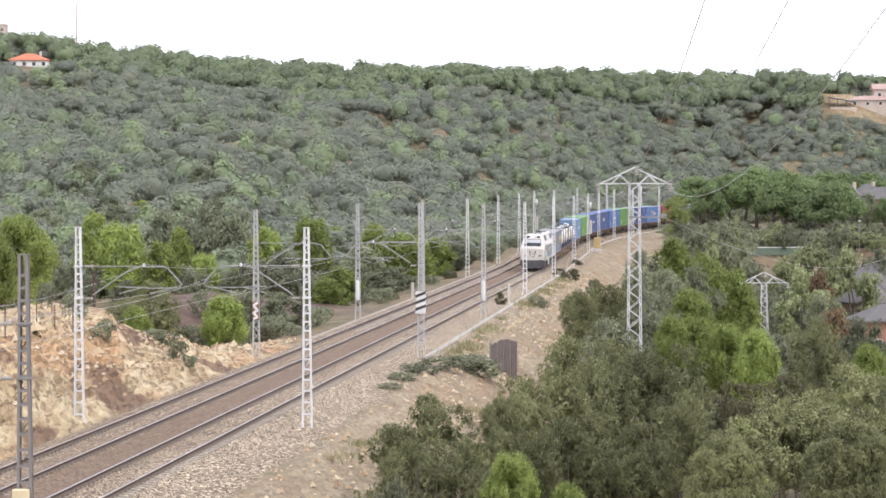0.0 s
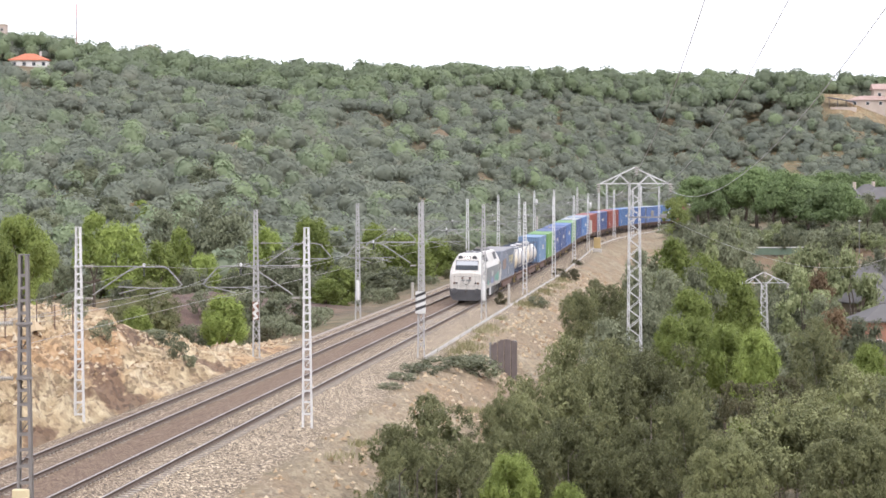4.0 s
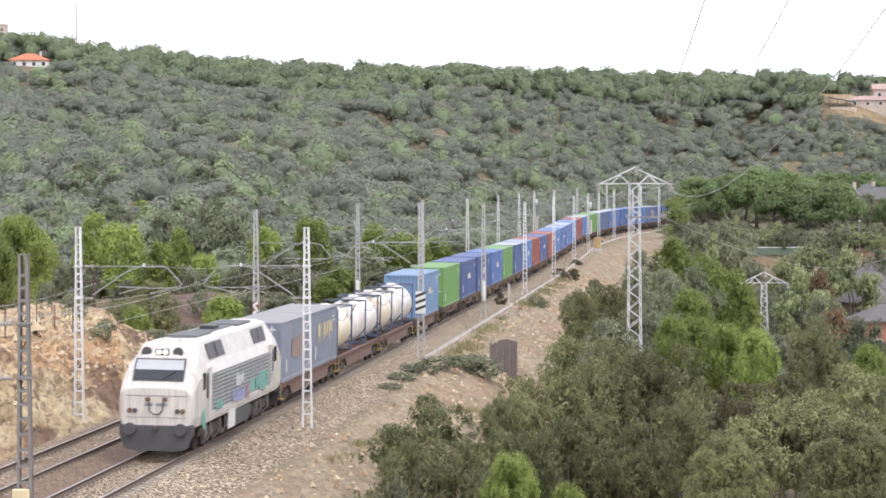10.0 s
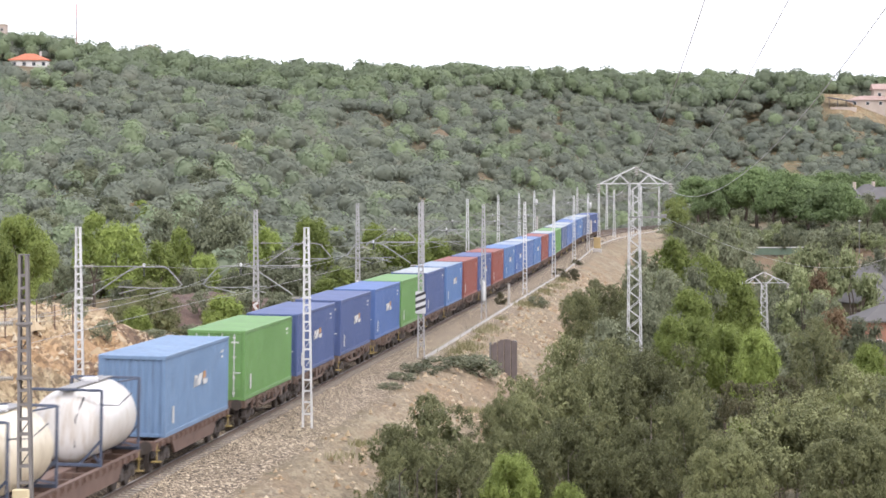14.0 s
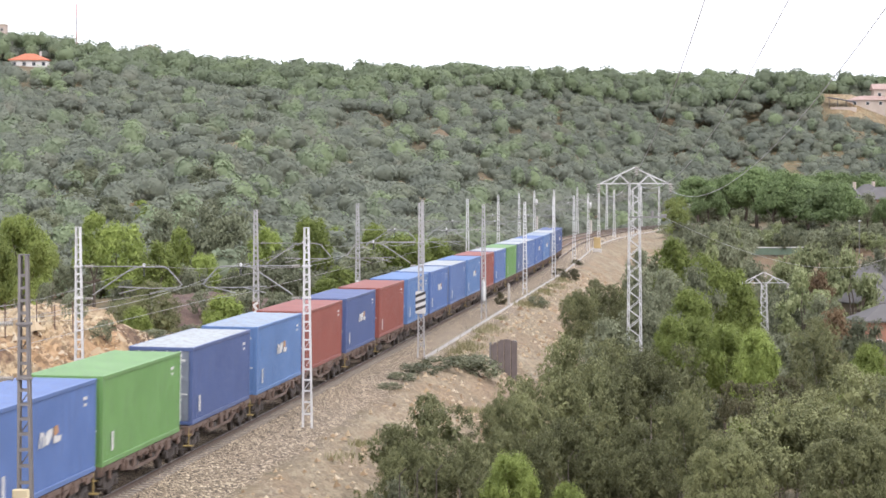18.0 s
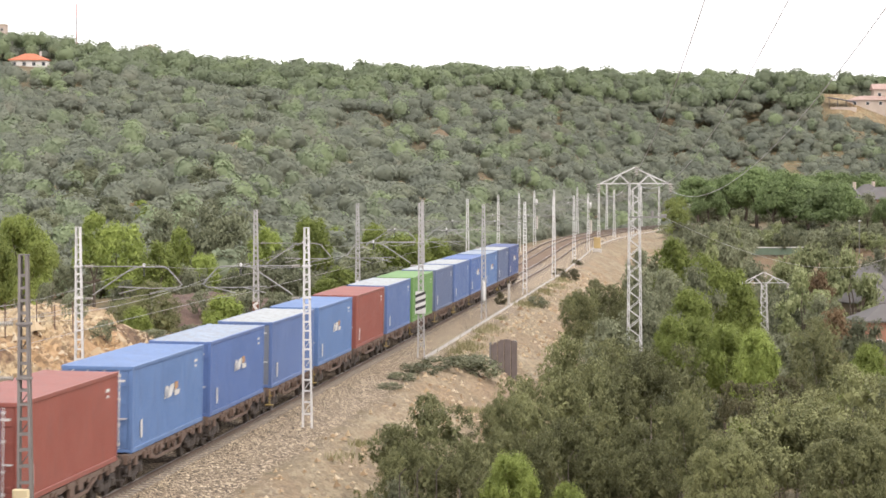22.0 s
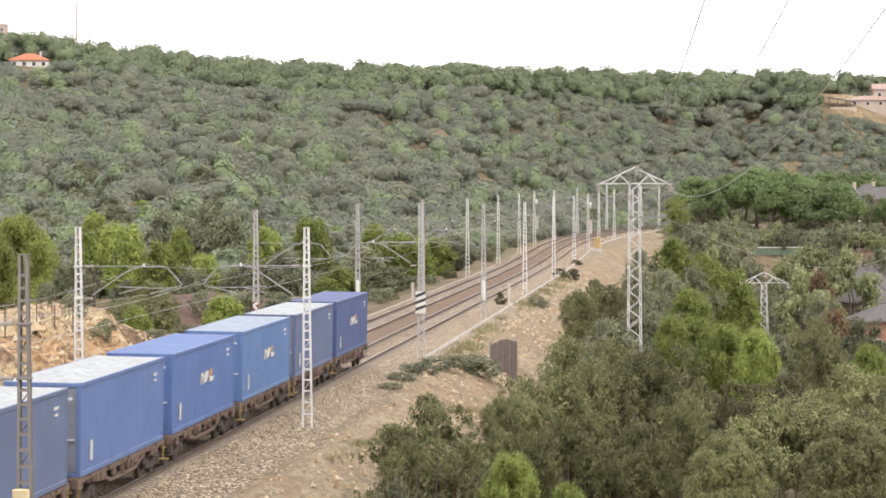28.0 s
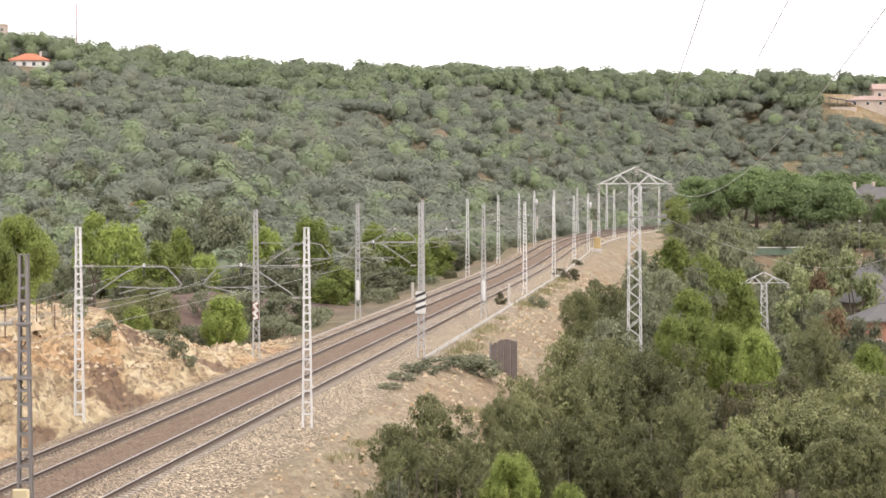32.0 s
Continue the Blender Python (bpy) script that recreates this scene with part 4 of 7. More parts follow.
            part("mirror_recess", Build().box(side * 1.45, yy(1.55), 2.5, 0.03, 0.28, 0.95, 0.06), M_BLACK, root)
            part("handrail", Build().tube([(side * 1.5, yy(1.62), 1.2), (side * 1.5, yy(1.62), 2.4)], 0.02), M_STEEL, root)
            part("front_hook_bracket", Build().box(side * 0.32, yy(-0.97), 2.15, 0.18, 0.08, 0.16, 0.02), M_RUSTY, root)
        lamp = part("headlamp_panel", Build().box(0, yy(0.06) + sgn * 0.02, 3.84, 0.52, 0.16, 0.24, 0.03), M_DARK, root)
        for side in (-1, 1):
            part("headlamp", Build().turned([(0, 0.09), (sgn * 0.03, 0.085), (sgn * 0.04, 0.03)], 14, 1, (side * 0.12, yy(0.06) + sgn * 0.1, 3.84)), M_LAMP if e == 0 else M_DARK, lamp)
        part("buffer_beam", Build().box(0, yy(-0.8), 1.0, 2.8, 0.34, 0.46, 0.06), M_DARK, root)
        part("snow_plough", Build().prism([(-1.38, 0.9), (1.38, 0.9), (1.2, 0.34), (0.85, 0.24), (-0.85, 0.24), (-1.2, 0.34)], yy(-0.92) - 0.08, yy(-0.92) + 0.08), M_DARK, root, "dark grey plough plate")
        part("cable_loop", Build().tube([(-0.26, yy(-1.0), 2.1), (-0.25, yy(-1.02), 1.75), (-0.1, yy(-1.02), 1.6), (0.1, yy(-1.02), 1.6), (0.25, yy(-1.02), 1.75), (0.26, yy(-1.0), 2.1)], 0.022), M_DARK, root)
        part("panel_seam", Build().box(0, yy(-0.955), 2.28, 2.3, 0.02, 0.03).box(0, yy(-0.955), 1.48, 2.3, 0.02, 0.025), M_LOCOGREY, root)
        part("coupling_hook", Build().box(0, yy(-1.05), 1.05, 0.12, 0.4, 0.2, 0.03), M_GRIME, root)
        for lx, lw in ((-0.28, 0.3), (0.2, 0.42)):
            part("lettering_bar", Build().box(lx, yy(-0.96), 1.95, lw, 0.02, 0.12), M_LOCOGREY, root)
    # the long side grilles of ribs
    for side in (-1, 1):
        g = part("side_grille", Build().box(side * 1.43, y(9.3), 2.2, 0.03, 13.8, 1.4), M_LOCOGREY, root)
        for i in range(9):
            part("grille_rib", Build().box(side * 1.46, y(9.3), 1.6 + i * 0.15, 0.05, 13.7, 0.055, 0.01), M_LOCOGREY, g)
        part("sill_panel", Build().box(side * 1.42, y(9.3), 1.33, 0.05, 14.0, 0.22, 0.02), M_LOCO, root, "white sill panel under graffiti")
        rnd = random.Random(5)
        for y0, y1, z0, z1, n, mat, word in ((10.4, 15.2, 1.35, 2.3, 6, M_TURQ, "green"), (6.8, 9.6, 1.35, 2.05, 5, M_VIOLET, "violet"), (7.4, 9.2, 2.0, 2.6, 3, M_WHITE, "white"), (3.2, 4.6, 1.3, 1.9, 2, M_TURQ, "green"), (9.7, 10.5, 1.25, 2.2, 2, M_PINK, "pink"), (0.5, 1.25, 0.7, 2.0, 2, M_TURQ, "green")):
            # letters gone to worn slanting strokes of uneven height
            o = Build()
            w = (y1 - y0) / n
            at = 1.487 if y0 > 2 else 1.437
            for i in range(n):
                p, q = z0 + rnd.uniform(0, 0.25) * (z1 - z0), z1 - rnd.uniform(0, 0.3) * (z1 - z0)
                ya, lean, fat = y0 + i * w, rnd.uniform(-0.25, 0.25) * w, rnd.uniform(0.62, 0.96) * w
                o.prism([(y(ya), p + 0.06), (y(ya + fat * 0.3), p), (y(ya + fat), p + 0.03), (y(ya + fat + lean), q - 0.05), (y(ya + fat * 0.6 + lean), q), (y(ya + lean), q - 0.08)], side * at, side * (at + 0.004 + 0.001 * i), 0)
            part("sprayed_letters", o, mat, root, word + " sprayed strokes")
        for i, yp in enumerate((2.0, 3.0, 4.8, 6.0, 11.6, 13.2, 14.2, 16.0)):
            part("sand_pipe", Build().tube([(side * 1.3, y(yp), 1.05), (side * 1.32, y(yp) + 0.06, 0.6), (side * 1.1, y(yp) + 0.15, 0.25)], 0.035), M_LOCOGREY, root)
        part("fuel_tank", Build().box(side * 0.95, y(9.0), 0.72, 0.8, 4.6, 0.8, 0.12), M_DARK, root)
        part("hanging_panel", Build().box(side * 1.4, y(6.9), 0.85, 0.05, 1.5, 0.85, 0.02), M_WHITE, root, "pale panel")
        # windows in the sloping shoulder
        for a, bb in ((3.0, 4.6), (4.75, 6.3), (13.0, 14.3), (14.45, 15.9)):
            sl = Build()
            n = Vector((side * 0.93, 0, 0.37)).normalized() * 0.03
            for sh in (n, n * 0.2):
                sl.add([(side * 1.2 + sh.x, y(a), 3.38 + sh.z), (side * 1.2 + sh.x, y(bb), 3.38 + sh.z), (side * 1.0 + sh.x, y(bb) - 0.0, 3.98 + sh.z), (side * 1.0 + sh.x, y(a), 3.98 + sh.z)], [(0, 1, 2, 3)])
            part("roof_grille", sl, M_DARK, root, "dark louvred opening in the sloping shoulder")
        for t, yc in ((0, 3.9), (1, 14.9)):
            for i in (-1.8, 0.0, 1.8):
                part("wheel", shared("wheel", wheel_mesh), None, root, m=pose(side * 0.834, y(yc + i), 0.455, 0, 0, 180 if side > 0 else 0))
            part("bogie_frame", Build().prism([(y(yc - 2.6), 0.6), (y(yc - 2.4), 0.85), (y(yc + 2.4), 0.85), (y(yc + 2.6), 0.6), (y(yc + 1.2), 0.45), (y(yc - 1.2), 0.45)], side * 1.06 - 0.07, side * 1.06 + 0.07, 0), M_GRIME, root)
            for i in (-1.8, 0.0, 1.8):
                part("axle_box", Build().box(side * 1.12, y(yc + i), 0.48, 0.2, 0.34, 0.34, 0.05), M_GRIME, root)
    part("roof_walk", Build().box(0, y(9.5), 4.2, 1.0, 13.0, 0.06, 0.02), M_DARK, root)
    part("roof_fan_box", Build().box(0, y(13.6), 4.21, 1.3, 3.4, 0.12, 0.05), M_DARK, root)
    part("roof_fan_box", Build().box(0, y(5.0), 4.21, 1.2, 3.2, 0.12, 0.05), M_DARK, root)
    part("exhaust_outlet", Build().box(0, y(9.2), 4.28, 0.6, 1.2, 0.2, 0.04), M_BLACK, root)
    part("roof_horn", Build().tube([(0.5, y(1.2), 4.25), (0.5, y(0.7), 4.3)], [0.03, 0.07]), M_STEEL, root)
    part("aerial", Build().bar((-0.3, y(1.6), 4.18), (-0.3, y(1.6), 4.5), 0.02), M_BLACK, root)
    MOVING.append((root, c, LL - 6))


PAINT_BLIND = painted("blind_cloth", (0.5, 0.52, 0.54), 0.8)
locomotive()
# grey bulk boxes, tanks, then the long row of boxes
wagon(19.7, 38.3, True)
first = container(20.2, 29.05, "dove", "dirty", "", 2.75, doors=True)
part("rust_stain", Build().prism([(-1.6, 2.2), (-1.5, 2.95), (0.4, 3.05), (2.5, 3.1), (2.6, 2.3), (1.2, 2.1), (-0.2, 2.08)], W / 2 + 0.002, W / 2 + 0.01, 0), PAINT_STAIN, first, "brown patch of stained primer")
container(29.15, 38.0, "grey", "dirty", "plain", 2.75, doors=False)
wagon(38.3, 55.75, True)
wagon(55.95, 73.7, True)
for a, tint in ((38.4, True), (49.6, False), (56.4, True), (67.6, False)):
    tank(a, a + 5.6, tint)
wagon(75.4, 90.2, True)
BOXES = [(76.5, 89.9, "steel", "", "l"), (92.7, 105.7, "green", "", ""), (106.4, 119.8, "navy", "", "l"), (121.3, 134.1, "navy", "", "l"), (135.7, 148.1, "cobalt", "", "l"), (148.9, 161.2, "green", "", ""), (163.2, 176.0, "navy", "white", ""),
         (177.3, 190.0, "sky", "pale", "l"), (191.0, 203.8, "red", "", ""), (205.0, 217.5, "navy", "", "l"), (219.0, 232.0, "red", "", ""), (233.2, 246.7, "sky", "", "l"), (247.4, 260.0, "cobalt", "pale", "l"), (262.0, 274.1, "blue", "white", ""),
         (275.8, 287.9, "sky", "", "l"), (289.3, 302.4, "red", "", ""), (303.9, 315.6, "blue", "white", ""), (316.9, 330.2, "green", "", ""), (331.9, 344.0, "slate", "white", ""), (346.0, 357.6, "blue", "white", ""), (358.9, 372.3, "cobalt", "", "l"),
         (373.5, 386.2, "sky", "pale", "l"), (388.1, 399.4, "slate", "white", ""), (401.4, 413.4, "navy", "", "l")]
# all of one length
BOXES = [((a + b) / 2 + 0.15 - 6.1, (a + b) / 2 + 0.15 + 6.1, *rest) for a, b, *rest in BOXES]
for o0, o1, colour, roof, logo in BOXES:
    container(o0, o1, colour, roof, logo, doors=o0 > 80)
for i, (o0, o1, *_) in enumerate(BOXES[1:], 1):
    nxt = BOXES[i + 1][0] if i + 1 < len(BOXES) else o1 + 1.0
    prev = BOXES[i - 1][1] if i > 1 else o0 - 0.8
    wagon((prev + o0) / 2 + 0.05, (o1 + nxt) / 2 - 0.05)

# ---- overhead line masts ----
M_ARM = painted("dull_tube", (0.37, 0.37, 0.36), 0.5, 0.2, (0.3, 0.27, 0.24), 0.3)
M_RUSTPLATE = painted("rusty_sheet", (0.24, 0.12, 0.08), 0.8, 0, (0.1, 0.06, 0.04), 0.5)
M_DARKSTEEL = painted("dark_weathered_steel", (0.27, 0.25, 0.235), 0.7, 0.2, (0.42, 0.4, 0.38), 0.5)
M_DUSTCONC = painted("dusty_foot_concrete", (0.44, 0.38, 0.3), 0.9, 0, (0.3, 0.24, 0.17), 0.6)
M_CREAMBOX = painted("cream_enamel", (0.8, 0.68, 0.42), 0.6)


def mast(s, lat, top, mat=None, ladder=False, arm=0, sign="", word="grey"):
    """A lattice mast of two channel legs; arm: +1 or -1 for a bracket towards +lat or -lat."""
    mat = mat or M_STEEL
    m = on_line(s, lat, 0)
    base = min(-0.55, float(ground_z(m.translation.x, m.translation.y)) - m.translation.z - 0.1)
    root = thing("catenary_mast", f"tall {word} steel lattice catenary mast beside the track", "mast", "catenary masts", m=m)
    wb, wt, dy = 0.4, 0.17, 0.2
    for side in (-1, 1):
        leg = Build()
        for d in (-1, 1):
            leg.flat((side * wb / 2, d * dy / 2, base), (side * wt / 2, d * dy / 2, top), 0.07, 0.016, (0, 1, 0))
        leg.flat((side * wb / 2, 0, base), (side * wt / 2, 0, top), 0.012, dy, (0, 1, 0))
        part("leg", leg, mat, root)
    lace = Build()
    near = s < 240
    z, k = 0.1, 0
    while z < top - 0.2:
        w0 = wb + (wt - wb) * (z - base) / (top - base)
        dz = max(0.32, w0 * 1.35)
        w1 = wb + (wt - wb) * (z + dz - base) / (top - base)
        for d in (-1, 1):
            y = d * dy / 2
            if ladder:
                lace.flat((-w0 / 2, y, z), (w0 / 2, y, z), 0.07, 0.014)
                if d > 0 and k % 2 == 0:
                    lace.flat((-w0 / 2, y, z), (w1 / 2, y, z + dz), 0.03, 0.012)
            else:
                sg = 1 if (k + (d > 0)) % 2 else -1
                lace.flat((-sg * w0 / 2, y, z), (sg * w1 / 2, y, z + dz), 0.05, 0.014)
            if near:
                part("lacing_bar", lace, mat, root)
                lace = Build()
        z, k = z + dz, k + 1
    if not near:
        tagged(part("lacing", lace, mat, root), kind="stuff")
    part("foot", Build().box(0, 0, base + 0.02, 0.7, 0.65, 0.3, 0.04), M_DUSTCONC, root, "concrete foot")
    part("cap_plate", Build().box(0, 0, top + 0.01, wt + 0.08, dy + 0.05, 0.025), mat, root)
    if arm:
        reach = 3.0
        x0 = arm * 0.17
        for z in (5.15, 6.55):
            part("clamp", Build().box(0, 0, z, 0.36, 0.3, 0.07, 0.01), mat, root)
            ins = Build().turned([(arm * (0.12 + 0.06 * i + o), r) for i in range(6) for o, r in ((0, 0.03), (0.02, 0.075), (0.05, 0.03))], 8, 0, (x0, 0, z))
            part("insulator", ins, M_INSUL, root, "glazed insulator")
        part("bracket_tube", Build().tube([(x0 + arm * 0.45, 0, 5.3), (arm * 2.3, 0, 6.42), (arm * 2.5, 0, 6.5), (arm * 2.75, 0, 6.53), (arm * 3.75, 0, 6.53), (arm * 3.95, 0, 6.46), (arm * 4.5, 0, 5.85), (arm * 4.58, 0, 5.74)], 0.03, 8), M_ARM, root, "pale bent cantilever tube")
        part("top_tie", Build().bar((x0 + arm * 0.45, 0, 6.55), (arm * 2.6, 0, 6.55), 0.022, 8), M_ARM, root)
        part("registration_arm", Build().tube([(arm * 4.58, 0, 5.74), (arm * 4.35, 0, 5.62), (arm * 3.2, 0, 5.6), (arm * 1.75, 0, 5.66)], 0.024), M_ARM, root)
        for o in (0.0, 1.35):
            part("steady_arm", Build().tube([(arm * (reach + 1.1 - o), 0, 5.6), (arm * (reach + 0.5 - o), 0, 5.46), (arm * (reach + 0.15 - o), 0, 5.37)], 0.026), M_ARM, root)
        hang = Build().turned([(o - 0.09 * i, r) for i in range(5) for o, r in ((0.05, 0.02), (0.02, 0.06), (0, 0.02))], 8, 2, (arm * (reach - 0.1), 0, 6.48))
        part("hanging_insulator", hang, M_DARK, root, "dark suspended insulator")
        part("messenger_clamp", Build().box(arm * (reach - 0.1), 0, 6.6, 0.1, 0.14, 0.16, 0.02), M_STEEL, root)
    if sign == "stripes":
        p = part("striped_board", Build().box(0, -0.2, 2.9, 0.62, 0.03, 1.35, 0.01), M_WHITE, root, "white board with black diagonal stripes")
        for i in range(3):
            z = 2.5 + i * 0.4
            part("stripe", Build().prism([(-0.31, z - 0.12), (0.31, z + 0.12), (0.31, z + 0.3), (-0.31, z + 0.06)], -0.225, -0.217), M_BLACK, p)
    elif sign == "box":
        part("equipment_box", Build().box(-0.05, -0.25, 2.1, 0.42, 0.2, 0.5, 0.03), M_CREAMBOX, root, "cream equipment box")
    elif sign == "tablet":
        plate = part("rusty_plate", Build().box(0, -0.18, 2.45, 0.4, 0.03, 1.1, 0.01), M_RUSTPLATE, root, "rusty plate with worn white paint")
        for zc, wd, tilt in ((2.86, 0.3, 0.1), (2.62, 0.24, -0.14), (2.4, 0.32, 0.12), (2.2, 0.2, -0.1), (2.02, 0.28, 0.06)):
            part("paint_patch", Build().flat((-wd / 2, -0.2, zc - tilt), (wd / 2, -0.2, zc + tilt), 0.15, 0.008), M_WHITE, plate)
    elif sign == "white":
        part("white_sleeve", Build().turned([(1.0, 0.1), (1.1, 0.15), (2.4, 0.15), (2.6, 0.08)], 10, 2, (0.0, -0.2, 0)), M_WHITE, root, "white painted sleeve")
    elif sign == "drum":
        part("tension_wheel", Build().turned([(-0.1, 0.45), (0.1, 0.45), (0.12, 0.3)], 16, 0, (0.35, 0, 6.2)), M_STEEL, root)
        part("counterweights", Build().turned([(2.0, 0.16), (4.0, 0.16)], 10, 2, (0.4, 0, 0)), M_CONC, root, "stack of concrete counterweights")
    return root


RIGHT = [(65.1, 8.3, True, "box"), (112.4, 8.2, True, ""), (158, 8.95, False, "stripes"), (203, 8.5, False, "white"), (249.6, 8.4, True, ""), (297, 8.6, True, ""), (342.8, 8.3, True, ""), (384, 7.9, True, "drum"), (409.8, 7.7, True, ""), (434.4, 7.7, True, ""), (458, 7.6, True, ""), (486, 7.8, True, ""), (515, 7.8, True, "")]
LEFT = [(111.5, 8.25, True, ""), (156.5, 8.55, False, "tablet"), (203, 8.6, False, "white"), (250, 8.6, False, ""), (297.5, 8.4, True, ""), (342, 8.4, True, ""), (380.4, 8.1, True, ""), (407.5, 8.0, True, "drum"), (433.4, 7.8, True, ""), (458.5, 7.8, True, ""), (486, 8.1, True, ""), (515, 7.8, True, "")]
for s, top, ladder, sign in RIGHT:
    mast(s, 3.0, top, M_DARKSTEEL if s < 100 else M_STEEL if ladder else M_DULLSTEEL, ladder, -1, sign, "dull grey" if s < 100 or not ladder else "pale")
for s, top, ladder, sign in LEFT:
    mast(s, -6.9, top, M_DULLSTEEL if not ladder else M_STEEL, ladder, 1, sign, "pale" if ladder else "dull grey")


def catenary(lat0, stations):
    """Contact wire, its carrier and droppers over one track."""
    root = thing("overhead_line", "thin overhead contact wire and carrier wire above the track", "overhead wire", "overhead lines")
    contact, carrier, drops = Build(), Build(), Build()
    pc, pm = [], []
    for a, b in zip(stations, stations[1:]):
        n = 8
        for i in range(n):
            u = i / n
            s = a + (b - a) * u
            p, _ = line(s, lat0 + 0.2 * math.cos(math.pi * u), 5.35)
            pc.append(p)
            q, _ = line(s, lat0, 6.65 - 0.75 * 4 * u * (1 - u))
            pm.append(q)
            if 0 < i:
                drops.bar(p, q, 0.004, 4)
    part("contact_wire", contact.tube(pc, 0.008, 4), M_WIRE, root)
    part("carrier_wire", carrier.tube(pm, 0.008, 4), M_WIRE, root)
    part("droppers", drops, M_WIRE, root)


catenary(0.0, [20.0] + [r[0] for r in RIGHT] + [620])
catenary(-SPACING, [20.0, 66] + [r[0] for r in LEFT] + [620])

# ---- concrete kerbs along the line, post and cabinet ----
def kerb(s0, s1, lat, z0, z1, w, label, mat):
    v, q, _ = sweep([(-w / 2, z0), (w / 2, z0), (w / 2, z1), (-w / 2, z1)], s0, s1, 3.0, lat, True, False)
    q = np.concatenate([q, [(0, 1, 2, 3), (len(v) - 4, len(v) - 3, len(v) - 2, len(v) - 1)]])
    tagged(part("concrete_trough", quads_mesh("concrete_trough", v, q), mat), label, "cable trough", "cable troughs", "structure")


kerb(157, 520, 3.3, -0.9, -0.36, 0.14, "pale concrete cable trough along the embankment", painted("dusty_concrete", (0.5, 0.47, 0.42), 0.9, 0, (0.3, 0.24, 0.17), 0.7))
kerb(176, 330, -6.6, -0.9, -0.36, 0.22, "weathered concrete cable trough beside the far track", painted("weathered_concrete", (0.4, 0.34, 0.28), 0.9, 0, (0.18, 0.13, 0.09), 0.7))
for s, lat, h in ((225.2, 3.3, 1.5), (236, -6.3, 1.2)):
    m = on_line(s, lat)
    tagged(part("marker_post", Build().box(0, 0, h / 2 - 0.5, 0.22, 0.16, h + 1.0, 0.02), M_CONC, m=m), "short pale concrete marker post by the track", "post", "marker posts")
m = on_line(382.2, 4.4)
cab = thing("relay_cabinet", "yellowish trackside relay cabinet on a concrete base", "cabinet", m=m)
part("cabinet_body", Build().box(0, 0, 0.75, 0.95, 0.7, 1.6, 0.03), painted("cabinet_ochre", (0.5, 0.36, 0.15), 0.6), cab)
part("cabinet_door", Build().box(0, -0.36, 0.75, 0.8, 0.03, 1.35, 0.01), painted("cabinet_ochre_door", (0.52, 0.38, 0.17), 0.6), cab)
part("base", Build().box(0, 0, -0.5, 1.3, 1.0, 0.7, 0.03), M_CONC, cab)


# ---- power line pylons ----
M_PYLON = painted("pylon_galvanising", (0.68, 0.68, 0.67), 0.55, 0.15, (0.4, 0.38, 0.34), 0.3)

def pylon(x, y, top, half, arm_h, word, wb=1.0, wt=0.6):
    base = float(ground_z(x, y)) - 0.2
    root = thing("power_pylon", f"{word} galvanised lattice power pylon with a triangular crossarm", "pylon", "power pylons", m=pose(x, y, 0, 0, 0, 4))
    H = top - arm_h - base
    def w(z):
        return wb + (wt - wb) * (z - base) / H
    for i in (-1, 1):
        for j in (-1, 1):
            part("leg", Build().flat((i * wb / 2, j * wb / 2, base), (i * wt / 2, j * wt / 2, base + H), 0.05, 0.05, (1, 0, 0)), M_PYLON, root)
    for face in range(4):
        b, z, k = Build(), base + 0.4, 0
        while z < base + H - 0.3:
            dz = w(z) * 0.75
            a0, a1 = w(z) / 2, w(min(z + dz, base + H)) / 2
            sg = 1 if k % 2 else -1
            p, q = {0: ((-sg * a0, -a0, z), (sg * a1, -a1, z + dz)), 1: ((-sg * a0, a0, z), (sg * a1, a1, z + dz)), 2: ((-a0, -sg * a0, z), (-a1, sg * a1, z + dz)), 3: ((a0, -sg * a0, z), (a1, sg * a1, z + dz))}[face]
            b.flat(p, q, 0.036, 0.024, (0, 1, 0) if face < 2 else (1, 0, 0))
            z, k = z + dz, k + 1
        part("bracing", b, M_PYLON, root)
    zt = base + H
    for j in (-1, 1):
        part("crossarm_chord", Build().flat((-half, j * 0.08, zt + 0.05), (half, j * 0.08, zt + 0.05), 0.065, 0.05), M_PYLON, root)
        for i in (-1, 1):
            part("crossarm_rafter", Build().flat((i * half, j * 0.08, zt + 0.05), (0, j * 0.1, top), 0.065, 0.05), M_PYLON, root)
            part("crossarm_strut", Build().flat((i * 0.25, j * 0.1, zt), (i * half * 0.42, j * 0.1, zt + arm_h * 0.56), 0.06, 0.04).flat((i * half * 0.7, j * 0.1, zt), (i * half * 0.42, j * 0.1, zt + arm_h * 0.56), 0.05, 0.04), M_PYLON, root)
    for px, pz in ((-half, zt), (half, zt), (0, top)):
        ins = Build().turned([(o - 0.13 * i, r) for i in range(4) for o, r in ((0.1, 0.05), (0.03, 0.14), (0, 0.05))], 10, 2, (px + (0.1 if px >= 0 else -0.1), -0.15, pz - 0.05))
        part("insulator_string", ins, M_INSUL, root, "pale disc insulator string")
    return zt, root


